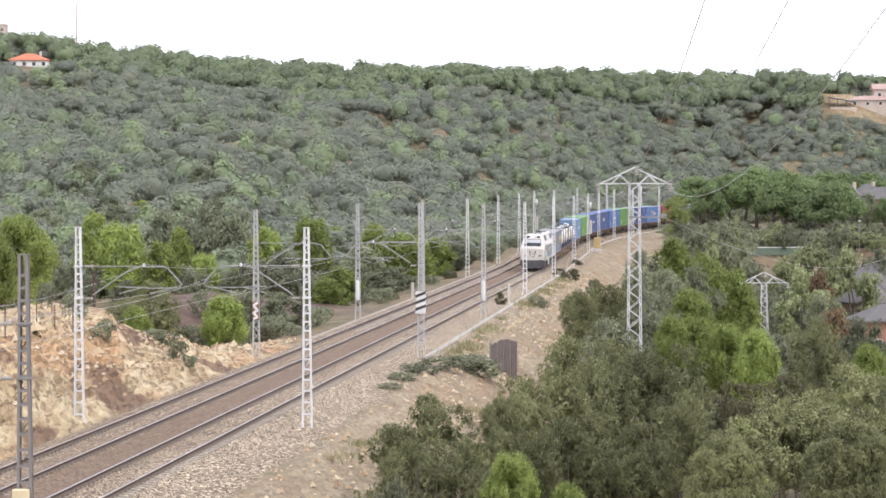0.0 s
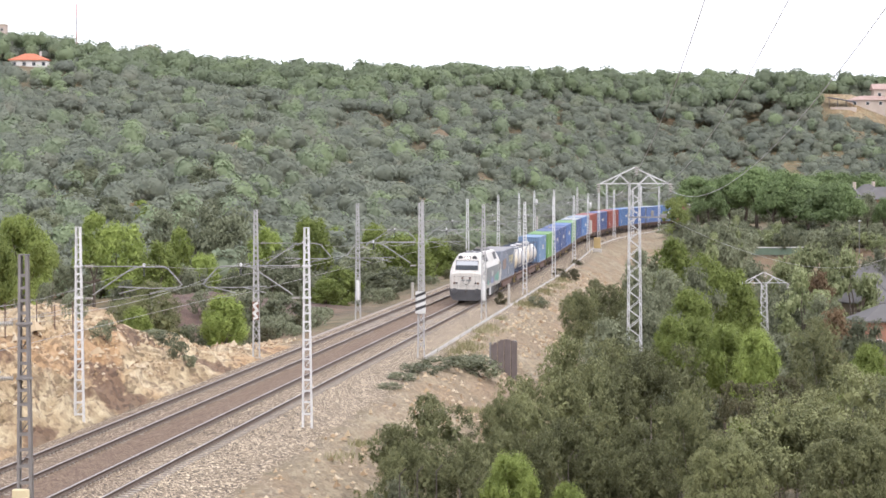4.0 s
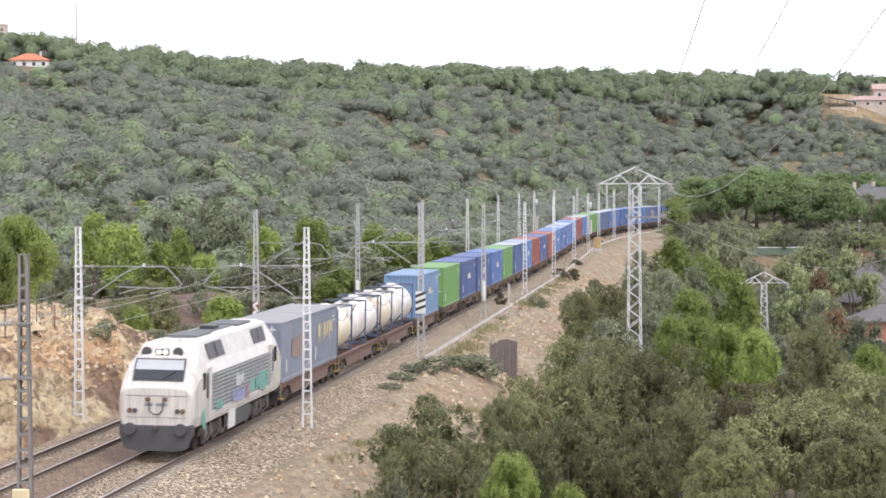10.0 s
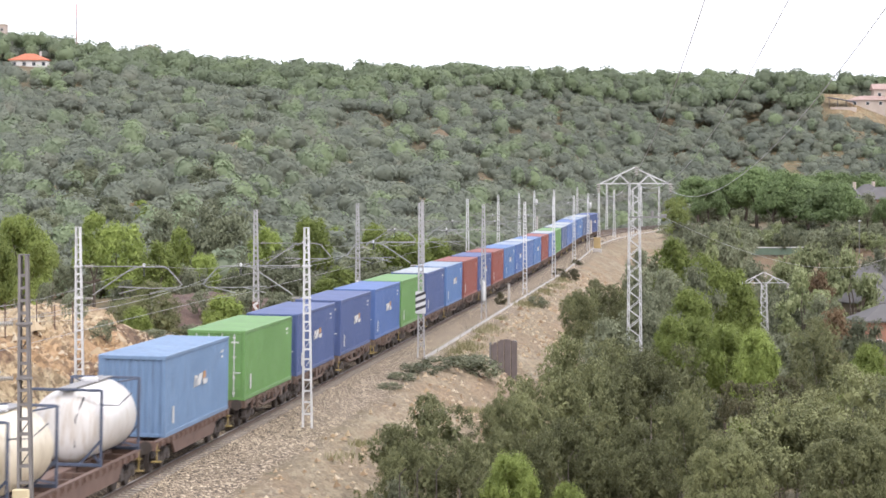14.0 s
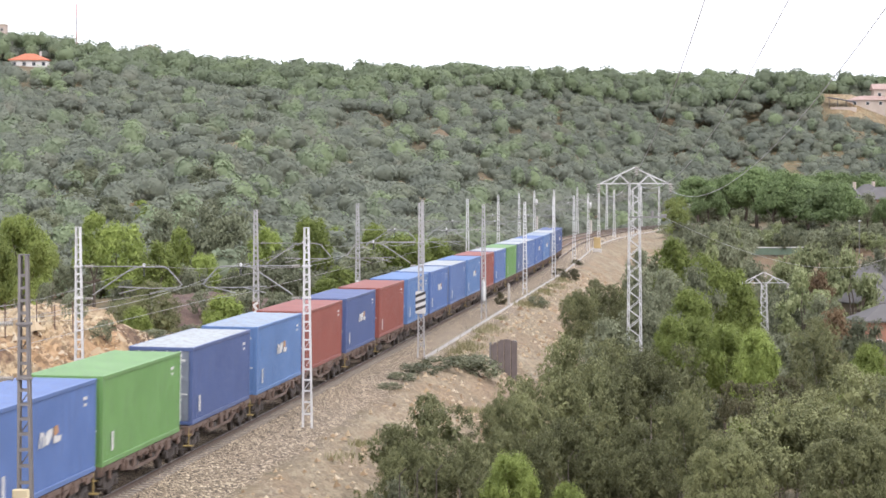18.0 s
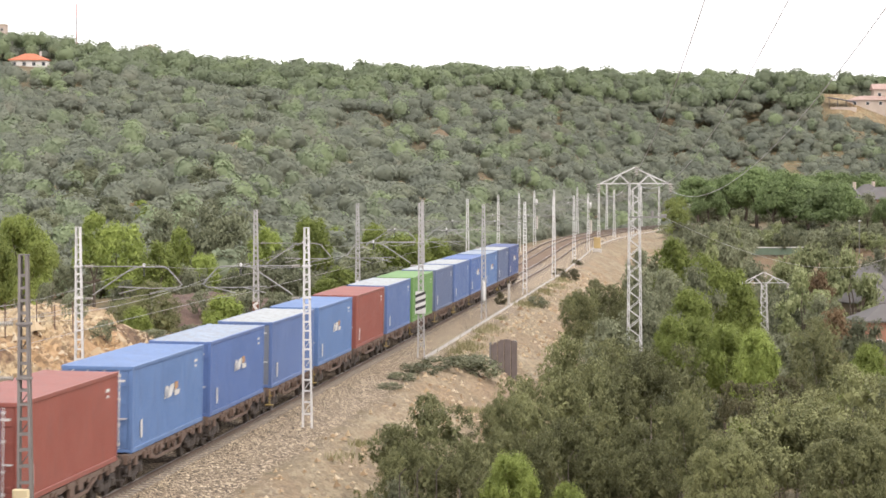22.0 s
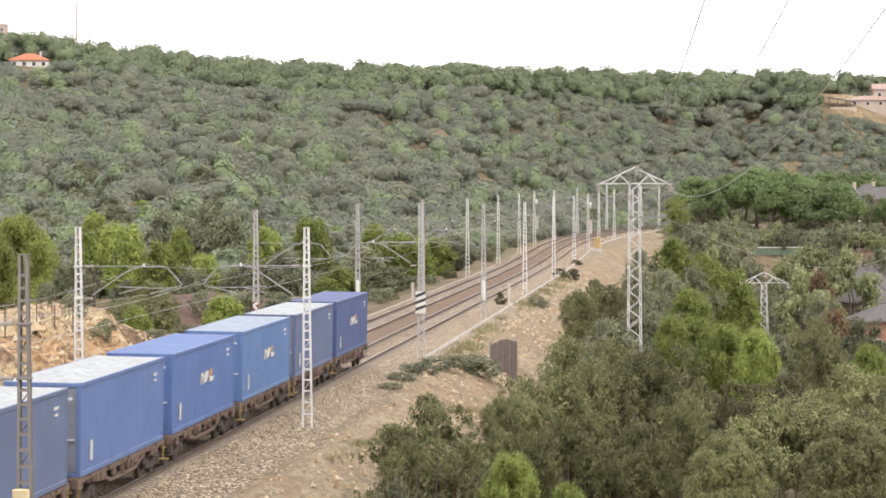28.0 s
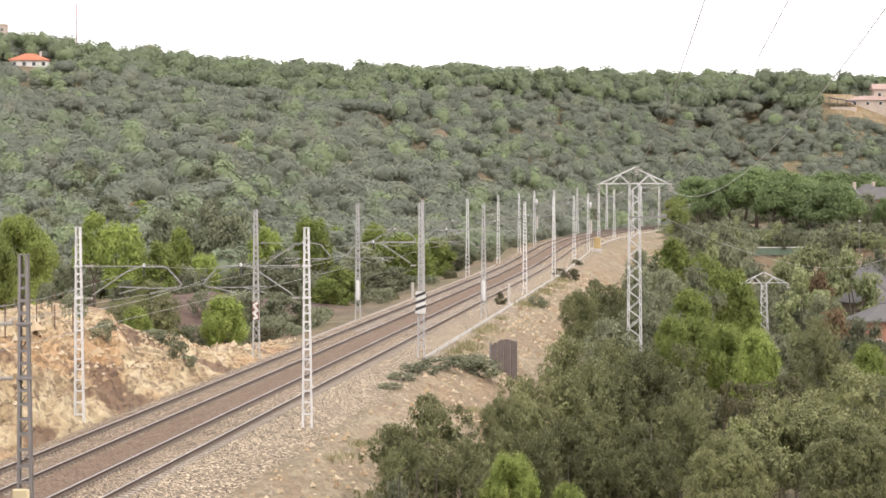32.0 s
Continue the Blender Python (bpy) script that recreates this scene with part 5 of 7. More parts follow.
zt1, p1 = pylon(10.85, 148, 11.0, 1.95, 0.95, "tall", 0.84, 0.56)
part("switch_arm", Build().flat((-0.4, -0.5, 8.2), (1.75, -0.5, 8.2), 0.08, 0.08).box(0.95, -0.5, 8.4, 0.16, 0.16, 0.35, 0.04).box(1.6, -0.5, 8.3, 0.35, 0.12, 0.12, 0.03), M_OLDSTEEL, p1, "side arm with a switch")
pylon(28.4, 231, 2.25, 2.0, 1.0, "smaller", 0.85, 0.42)
M_BRIGHTWIRE = painted("aluminium_wire", (0.46, 0.46, 0.46), 0.5, 0.0)
for dx, z0 in ((-1.95, 9.45), (0.0, 9.85), (1.95, 9.45)):
    pts = []
    for i in range(41):
        yy = 148 - i * 4.2
        pts.append((10.95 + dx - (148 - yy) * 0.0378, yy, z0 + 0.00078 * (yy - 130) ** 2))
    tagged(part("power_wire", Build().tube(pts, 0.013, 6), M_BRIGHTWIRE), "thin sagging overhead power wire", "wire", "power wires")
pts = [(12.6 + (52 - 12.6) * u, 148 + (300 - 148) * u, 8.15 + (2.0 - 8.15) * u - 2.2 * 4 * u * (1 - u)) for u in [i / 16 for i in range(17)]]
tagged(part("service_wire", Build().tube(pts, 0.014, 5), M_WIRE), "sagging service cable towards the houses", "wire")

# ---- plants ----
def leaf_quads(rng, centres, radii, counts, size, upright=0.0, aspect=0.6, inner=0.72, lift=0.35, jitter=0.55):
    """Leaves spread over the shells of clumps. Returns verts (4n, 3)."""
    idx = np.repeat(np.arange(len(centres)), counts)
    n = len(idx)
    d = rng.normal(size=(n, 3))
    d[:, 2] += lift
    d /= np.linalg.norm(d, axis=1)[:, None]
    p = centres[idx] + radii[idx] * d * rng.uniform(inner, 1.06, (n, 1))
    nrm = d + rng.normal(scale=jitter, size=(n, 3))
    nrm /= np.linalg.norm(nrm, axis=1)[:, None]
    a = rng.normal(size=(n, 3))
    a[:, 2] += upright * 3
    u = a - nrm * (a * nrm).sum(1)[:, None]
    u /= np.linalg.norm(u, axis=1)[:, None]
    w = np.cross(nrm, u)
    sz = size * rng.uniform(0.6, 1.35, (n, 1))
    u, w = u * sz, w * sz * aspect
    v = np.stack([p - u * 0.5, p + w * 0.5 - u * 0.05, p + u * 0.6, p - w * 0.5 + u * 0.05], 1)
    return v.reshape(-1, 3)


def leaves_mesh(name, verts, mat, cores=None):
    """Leaves, and inside each clump (centres, radii) dense sprays that keep the light out."""
    if cores is not None:
        c, r = cores
        rng = np.random.default_rng(len(verts))
        n = 44
        mid = np.repeat(c, n, 0) + np.repeat(r, n, 0) * rng.normal(scale=0.26, size=(len(c) * n, 3))
        k = np.repeat(r, n, 0).mean(1)[:, None]
        u = rng.normal(size=mid.shape)
        u /= np.linalg.norm(u, axis=1)[:, None]
        w = np.cross(u, rng.normal(size=mid.shape))
        w /= np.linalg.norm(w, axis=1)[:, None]
        u, w = u * k * rng.uniform(0.16, 0.3, k.shape), w * k * rng.uniform(0.12, 0.24, k.shape)
        verts = np.concatenate([verts, np.stack([mid - u, mid + w, mid + u, mid - w], 1).reshape(-1, 3)])
    quads = np.arange(len(verts)).reshape(-1, 4)
    me = quads_mesh(name, verts, quads)
    me.materials.append(mat)
    return me


def oak_shape(rng, height, width, clumps, low=0.22, apart=0.0, big=(0.12, 0.21)):
    """Clumps of a broad uneven crown, kept apart so that dark gaps stay between them."""
    c, r = [], []
    for i in range(clumps):
        for tries in range(40):
            a = rng.uniform(0, 2 * math.pi)
            e = rng.uniform(0, 1) ** 0.5
            h = rng.uniform(low, 1)
            rad = width / 2 * math.sqrt(max(0.05, 1 - max(0, (h - 0.42) / 0.58) ** 2.2)) * (0.62 + 0.38 * min(1, h / 0.4))
            q = rad * (0.35 + 0.5 * e)
            p = (q * math.cos(a) * rng.uniform(0.85, 1.15), q * math.sin(a) * rng.uniform(0.85, 1.15), height * (0.06 + 0.8 * h))
            if all((p[0] - o[0]) ** 2 + (p[1] - o[1]) ** 2 + 1.6 * (p[2] - o[2]) ** 2 > (apart * width) ** 2 for o in c):
                break
        c.append(p)
        k = width * rng.uniform(*big)
        r.append((k, k, k * rng.uniform(0.5, 0.75)))
    return np.array(c), np.array(r)


def wood_mesh(rng, centres, height, base_r, name, forks=10, split=0.22):
    """Trunk, limbs that reach into the clumps."""
    b = Build()
    top = Vector((rng.normal() * 0.2, rng.normal() * 0.2, height * split))
    b.tube([(0, 0, -0.4), (base_r * 0.3, 0, height * split * 0.5), top], [base_r * 1.25, base_r, base_r * 0.85], 8)
    order = rng.permutation(len(centres))[:forks]
    for i in order:
        e = Vector(centres[i])
        mid = top.lerp(e, 0.5) + Vector((rng.normal() * 0.25, rng.normal() * 0.25, 0.15 * height * rng.uniform(-0.3, 0.6)))
        b.tube([top, mid, e], [base_r * 0.55, base_r * 0.35, base_r * 0.1], 5)
    me = b.mesh(name)
    me.materials.append(M_BARK)
    return me


def lobed(rng, c, r, subs, k, per, size, upright=0.0, aspect=0.6, lift=0.7):
    """Small tufts over the upper side of larger lobes."""
    n = len(c) * subs
    d = rng.normal(size=(n, 3))
    d[:, 2] += lift
    d /= np.linalg.norm(d, axis=1)[:, None]
    cc = np.repeat(c, subs, 0) + np.repeat(r, subs, 0) * d * rng.uniform(0.72, 1.05, (n, 1))
    rr = k * rng.uniform(0.65, 1.35, (n, 1)) * np.array([[1, 1, 0.8]])
    return leaf_quads(rng, cc, rr, np.full(n, per), size, upright, aspect, 0.65, 0.6, 0.42)


def oak_template(seed, height, width, lobes, subs, per, size, mat, forks=12, tuft=0.42, low=0.2):
    rng = np.random.default_rng(seed)
    c, r = oak_shape(rng, height, width, lobes, low)
    v = lobed(rng, c, r * 1.05, subs, tuft, per, size)
    # larger leaves inside close the lobes against the light
    fill = leaf_quads(rng, c, r * 0.62, np.full(len(c), 55 if lobes > 25 else 16), size * 1.7, 0.2, 0.8, 0.3, 0.2, 0.6)
    return wood_mesh(rng, c, height, 0.03 * height, "trunk", forks), leaves_mesh("crown", np.concatenate([v, fill]), mat, (c, r * 0.95)), height, width


def near_oak(seed, low=0.12):
    """A holm oak with well parted lobes of fine leaves and bare limbs between them."""
    height, width = 6.6, 8.0
    rng = np.random.default_rng(seed)
    c, r = oak_shape(rng, height, width, 20, low, 0.25, (0.14, 0.2))
    v = lobed(rng, c, r, 32, 0.34, 52, 0.11, lift=0.45)
    fill = leaf_quads(rng, c, r * 0.6, np.full(len(c), 60), 0.2, 0.2, 0.8, 0.3, 0.2, 0.6)
    b = 0.025 * height
    top = Vector((rng.normal() * 0.2, rng.normal() * 0.2, height * 0.2))
    stem = Build().tube([(0, 0, -0.4), (b * 0.3, 0, height * 0.1), top], [b * 1.25, b, b * 0.85], 8).mesh("trunk")
    stem.materials.append(M_BARK)
    limbs = []
    for i in rng.permutation(len(c))[:11]:
        e = Vector(c[i])
        mid = top.lerp(e, 0.5) + Vector((rng.normal() * 0.25, rng.normal() * 0.25, 0.15 * height * rng.uniform(-0.3, 0.6)))
        me = Build().tube([top, top.lerp(mid, 0.5) + Vector((rng.normal() * 0.1, rng.normal() * 0.1, 0)), mid, e], [b * 0.55, b * 0.48, b * 0.35, b * 0.1], 5).mesh("limb")
        me.materials.append(M_LIMB)
        limbs.append(me)
    return stem, leaves_mesh("crown", np.concatenate([v, fill]), M_OAK, (c - np.array([0, 0, 0.15]), r * 0.8)), height, width, limbs


def pine_template(seed, height, width, clumps, per, size, mat, low=0.18):
    rng = np.random.default_rng(seed)
    c, r = [], []
    for i in range(clumps):
        h = rng.uniform(low, 1.0)
        a = rng.uniform(0, 2 * math.pi)
        rad = width / 2 * math.sqrt(max(0.04, 1 - max(0, (h - 0.4) / 0.62) ** 2)) * (0.75 + 0.25 * min(1, h / 0.3))
        q = rad * rng.uniform(0.35, 0.82)
        c.append((q * math.cos(a), q * math.sin(a), height * (0.05 + 0.86 * h)))
        k = width * rng.uniform(0.11, 0.17)
        r.append((k, k, k * 1.1))
    c, r = np.array(c), np.array(r)
    v = leaf_quads(rng, c, r, np.full(len(c), per), size, 0.45, 0.45, 0.6, 0.6, 0.3)
    return wood_mesh(rng, c, height, 0.03 * height, "trunk", 4, 0.3), leaves_mesh("crown", v, mat, (c, r * 0.95)), height, width


def umbrella_template(seed, height, width, clumps, per, size, mat):
    rng = np.random.default_rng(seed)
    c, r = [], []
    for i in range(clumps):
        a, e = rng.uniform(0, 2 * math.pi), rng.uniform(0, 1) ** 0.5
        q = width * 0.4 * e
        c.append((q * math.cos(a), q * math.sin(a), height * (0.5 + 0.4 * (1 - e * e) + rng.uniform(-0.1, 0.03))))
        k = width * rng.uniform(0.13, 0.21)
        r.append((k, k, k * 0.62))
    c, r = np.array(c), np.array(r)
    v = leaf_quads(rng, c, r, np.full(len(c), per), size, 0.6, 0.5, 0.78, 0.5, 0.32)
    return wood_mesh(rng, c, height, 0.025 * height, "trunk", 5, 0.34), leaves_mesh("crown", v, mat, (c, r * 0.95)), height, width


def shrub_template(seed, height, width, clumps, per, size, mat):
    rng = np.random.default_rng(seed)
    c, r = oak_shape(rng, height, width, clumps, 0.05)
    v = leaf_quads(rng, c, r, np.full(len(c), per), size)
    return wood_mesh(rng, c, height, 0.03 * height, "stem", 4, 0.1), leaves_mesh("crown", v, mat), height, width


TREES = {
    "oak": [near_oak(11 + i) for i in range(4)],
    "oak_high": [near_oak(15 + i, 0.48) for i in range(2)],
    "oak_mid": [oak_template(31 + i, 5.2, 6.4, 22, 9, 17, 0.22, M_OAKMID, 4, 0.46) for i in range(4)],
    "pine": [pine_template(51 + i, 5.0, 4.6, 80, 230, 0.13, M_PINE) for i in range(3)],
    "pine_mid": [pine_template(61 + i, 5.6, 5.2, 60, 80, 0.19, M_PINE) for i in range(3)],
    "stone_pine": [umbrella_template(71 + i, 12.0, 10.0, 58, 120, 0.38, M_STONEPINE) for i in range(3)],
    "poplar": [oak_template(81 + i, 7.5, 6.0, 26, 8, 11, 0.28, M_POPLAR, 9, 0.5) for i in range(2)],
    "lime": [oak_template(85, 7.5, 6.0, 26, 8, 14, 0.26, M_LIME, 9, 0.5)],
    "dry": [oak_template(91, 6.0, 4.0, 18, 8, 14, 0.24, M_DRY, 12, 0.4)],
    "cypress": [pine_template(95, 8.0, 3.0, 36, 70, 0.4, M_POPLAR, 0.02)],
    "shrub": [shrub_template(101 + i, 1.6, 2.4, 18, 90, 0.14, M_SCRUB) for i in range(2)],
    "oak_shrub": [shrub_template(111 + i, 2.4, 3.2, 22, 52, 0.22, M_OAKMID) for i in range(2)],
}
WORDS = {"oak_high": ("holm_oak", "wide-crowned holm oak over bare trunk and limbs", "tree"), "oak": ("holm_oak", "broad dark grey-green holm oak", "tree"), "oak_mid": ("holm_oak", "rounded grey-green holm oak", "tree"), "pine": ("pine_tree", "young bright green bushy pine", "tree"), "pine_mid": ("pine_tree", "bright green rounded pine", "tree"),
         "stone_pine": ("stone_pine", "tall umbrella-crowned stone pine with bare trunk", "tree"), "poplar": ("broadleaf_tree", "pale green broadleaf tree", "tree"), "lime": ("broadleaf_tree", "bright yellow-green broadleaf tree beside the line", "tree"), "dry": ("withered_tree", "withered brownish tree with sparse leaves", "tree"), "cypress": ("cypress", "slender pale green cypress", "tree"),
         "shrub": ("shrub", "low dry greyish shrub on sandy ground", "shrub"), "oak_shrub": ("oak_shrub", "low dense dark oak shrub", "shrub")}
MADE = {}
PLANTED = []


def plant(kind, x, y, height, width, turn, z=None, k=0):
    """A plant of that height and width; where it is much taller than its kind, its stem is longer."""
    t = TREES[kind][k % len(TREES[kind])]
    gz = float(ground_z(x, y)) if z is None else z
    w = width / t[3]
    full = height / t[2]
    ch = min(full, w * (1.25 if kind.startswith("pine") else 1.7))
    m = pose(x, y, gz - 0.1, 0, 0, turn)
    key = (kind, k % len(TREES[kind]))
    if key not in MADE:
        name, label, category = WORDS[kind]
        root = thing(name, label, category, m=m)
        part("trunk" if t[0].name.startswith("trunk") else "stem", t[0], None, root)
        part("crown", t[1], None, root)
        for limb in t[4] if len(t) > 4 else ():
            part("limb", limb, None, root)
        MADE[key] = root
    else:
        root = copy_thing(MADE[key], m)
    for ob in root.children:
        if ob.name.startswith("crown"):
            ob.matrix_basis = Matrix.Translation((0, 0, height - ch * t[2])) @ Matrix.Diagonal((w, w, ch, 1))
        else:
            ob.matrix_basis = Matrix.Diagonal((w, w, full, 1))
    PLANTED.append((x, y, width))


def spot(kind, px, top, depth, wide, k=0, turn=0.0):
    """A plant seen at the bearing px whose crown tops out at the height that top gives at that depth."""
    x = (px - 784) / F * depth
    if abs(float(to_line(np.array([x]), np.array([depth]))[1][0]) + 2) < 7:
        return
    gz = float(ground_z(x, depth))
    h = 10.06 - (top - HORIZON) / F * depth - gz
    plant(kind, x, depth, max(0.8, h), wide / F * depth, turn + 47 * k, gz, k)


# by the embankment and in the low ground on the right
for row in (("oak", 985, 583, 106, 250, 0), ("oak", 1160, 590, 109, 250, 1), ("oak", 1078, 600, 112, 210, 3), ("oak", 755, 688, 96, 230, 2), ("oak", 735, 760, 92, 150, 1), ("oak", 820, 775, 91, 190, 3), ("oak", 925, 690, 101, 150, 2), ("oak", 888, 692, 100, 90, 1), ("oak", 880, 748, 96, 110, 2), ("oak", 1010, 720, 97, 180, 1), ("oak", 1110, 735, 96, 210, 0), ("oak", 1215, 690, 103, 130, 3),
            ("oak_high", 1400, 698, 97, 330, 0), ("oak_high", 1290, 765, 93, 170, 1), ("oak_high", 1520, 740, 93, 220, 1), ("oak", 1500, 638, 122, 240, 2), ("oak", 1445, 562, 142, 112, 3), ("oak_mid", 1375, 590, 172, 130, 0), ("oak_mid", 690, 845, 88, 110, 1),
            ("pine", 902, 798, 84, 120, 0), ("pine", 1005, 852, 82, 90, 1),
            ("pine", 1338, 585, 128, 105, 2), ("pine", 1285, 572, 135, 110, 0), ("pine", 1225, 512, 165, 110, 1), ("pine", 1235, 565, 138, 120, 2), ("pine", 1190, 560, 132, 80, 1),
            ("shrub", 1300, 668, 120, 70, 0), ("shrub", 1345, 672, 118, 70, 1), ("shrub", 1390, 660, 122, 60, 0), ("oak_mid", 1120, 505, 185, 110, 1), ("oak_mid", 1150, 470, 215, 100, 2), ("oak_mid", 1135, 440, 260, 80, 3),
            ("oak", 1052, 489, 172, 112, 2), ("oak", 1028, 502, 166, 84, 1), ("oak", 1086, 503, 174, 90, 3), ("oak_mid", 1145, 520, 165, 110, 0), ("oak_mid", 1165, 545, 150, 110, 2), ("oak_mid", 1075, 560, 138, 120, 3),
            ("pine_mid", 1240, 450, 215, 120, 0), ("pine_mid", 1290, 470, 205, 110, 1), ("pine_mid", 1190, 420, 260, 100, 2), ("oak_mid", 1220, 470, 200, 110, 1), ("oak_mid", 1180, 475, 195, 110, 3),
            ("oak_mid", 1230, 395, 330, 110, 0), ("oak_mid", 1275, 390, 330, 100, 1), ("cypress", 1302, 372, 340, 34, 0), ("cypress", 1262, 400, 300, 40, 0), ("lime", 1196, 342, 420, 58, 0),
            ("poplar", 1440, 418, 260, 110, 0), ("poplar", 1505, 422, 255, 100, 1), ("poplar", 1420, 455, 235, 90, 1), ("dry", 1480, 535, 200, 70, 0), ("dry", 1450, 470, 245, 60, 0), ("oak_mid", 1400, 540, 238, 110, 1), ("oak_mid", 1330, 462, 285, 90, 0), ("oak_mid", 1378, 470, 280, 90, 1), ("poplar", 1400, 440, 275, 90, 0), ("oak_mid", 1350, 505, 245, 100, 2), ("oak_mid", 1395, 500, 240, 90, 3), ("pine_mid", 1308, 500, 215, 90, 1), ("poplar", 1470, 445, 265, 100, 1),
            ("pine", 1540, 610, 160, 90, 1), ("oak_mid", 1530, 560, 190, 80, 2), ("oak_mid", 1460, 520, 215, 70, 2), ("oak_mid", 1550, 440, 300, 70, 1)):
    kind, px, top, depth, wide, k = row
    spot(kind, px, top, depth, wide, k)
for i, (px, top, depth, wide) in enumerate(((1235, 308, 455, 90), (1290, 303, 462, 100), (1340, 292, 455, 110), (1385, 296, 448, 100), (1430, 320, 440, 100), (1470, 322, 430, 120), (1320, 312, 470, 90), (1410, 305, 475, 100), (1370, 318, 440, 80), (1255, 325, 440, 70), (1455, 300, 490, 100), (1540, 304, 640, 90), (1490, 302, 640, 90), (1566, 348, 450, 44), (1496, 322, 428, 78))):
    spot("stone_pine", px, top, depth, wide, i, 31 * i)
# undergrowth beneath the stone pines
ug = np.random.default_rng(8)
for i in range(60):
    spot("oak_mid" if i % 3 else "oak_shrub", ug.uniform(1195, 1568), ug.uniform(340, 378), ug.uniform(490, 545), ug.uniform(50, 90), i, 50 * i)
for i in range(110):
    spot(("oak_shrub", "oak_mid", "oak_mid", "poplar")[i % 4], ug.uniform(1190, 1568), ug.uniform(388, 432), ug.uniform(400, 450), ug.uniform(35, 70), i, 50 * i)
# left of the line
for row in (("pine", 30, 378, 165, 130, 0), ("pine", -20, 400, 140, 120, 2), ("pine", 397, 520, 178, 98, 1), ("pine", 240, 541, 168, 76, 2), ("oak", 255, 490, 178, 160, 0), ("pine_mid", 165, 373, 270, 84, 0), ("lime", 92, 424, 188, 26, 0),
            ("pine_mid", 216, 388, 255, 112, 1), ("pine_mid", 280, 424, 236, 96, 2), ("pine_mid", 316, 400, 262, 58, 0), ("pine_mid", 362, 444, 252, 70, 1), ("oak_mid", 355, 358, 318, 130, 1), ("oak_mid", 300, 366, 325, 100, 2), ("oak_mid", 410, 364, 318, 110, 0), ("oak_mid", 505, 518, 205, 100, 3), ("oak_mid", 455, 512, 198, 110, 2), ("pine_mid", 552, 380, 290, 84, 1), ("oak_shrub", 340, 560, 180, 70, 1), ("oak_shrub", 352, 505, 214, 40, 0), ("oak_shrub", 420, 500, 212, 60, 1), ("oak_mid", 345, 470, 246, 60, 2), ("oak_shrub", 130, 505, 190, 50, 1), ("oak_shrub", 78, 490, 192, 40, 0), ("oak_mid", 425, 455, 250, 70, 1), ("oak_shrub", 470, 550, 186, 80, 0),
            ("pine_mid", 600, 470, 240, 100, 2), ("pine_mid", 660, 395, 290, 90, 0), ("pine_mid", 720, 410, 290, 110, 1), ("pine_mid", 770, 420, 300, 90, 2), ("oak_mid", 690, 470, 262, 110, 0), ("oak_mid", 800, 430, 330, 90, 1), ("pine_mid", 575, 490, 225, 80, 0), ("oak_mid", 640, 430, 280, 100, 3), ("oak_mid", 490, 440, 260, 130, 1),
            ("pine_mid", 60, 400, 220, 100, 2), ("pine_mid", 470, 400, 300, 90, 2), ("oak_mid", 430, 470, 250, 90, 0)):
    kind, px, top, depth, wide, k = row
    spot(kind, px, top, depth, wide, k)
# shrubs that cling to the bank and the mound
for i, (px, base, wide, high) in enumerate(((182, 612, 44, 44), (275, 600, 46, 24), (295, 612, 46, 30), (315, 640, 40, 40), (332, 655, 34, 26), (258, 596, 30, 18), (688, 690, 50, 18), (712, 676, 60, 22), (742, 662, 80, 24), (785, 656, 100, 30), (825, 660, 100, 36), (850, 672, 80, 40), (948, 545, 34, 24), (962, 548, 26, 20), (885, 545, 24, 30), (1010, 498, 40, 24), (990, 490, 30, 16), (1020, 470, 24, 12), (180, 470, 40, 20), (520, 590, 50, 14), (480, 590, 46, 16))):
    X, Y = locate(px, base, 86, 420)
    k = Y / F
    plant("oak_shrub" if i < 14 else "shrub", X, Y, high * k, wide * k, 70.0 * i, None, i)
# low growth along the far side of the line
verge = np.random.default_rng(12)
for i in range(46):
    s, lat = verge.uniform(178, 430), verge.uniform(-14, -8.6)
    p, _ = line(s, lat)
    w = verge.uniform(1.2, 2.8)
    plant("oak_shrub" if i % 4 else "shrub", p.x, p.y, w * verge.uniform(0.5, 0.85), w, 80.0 * i, None, i)
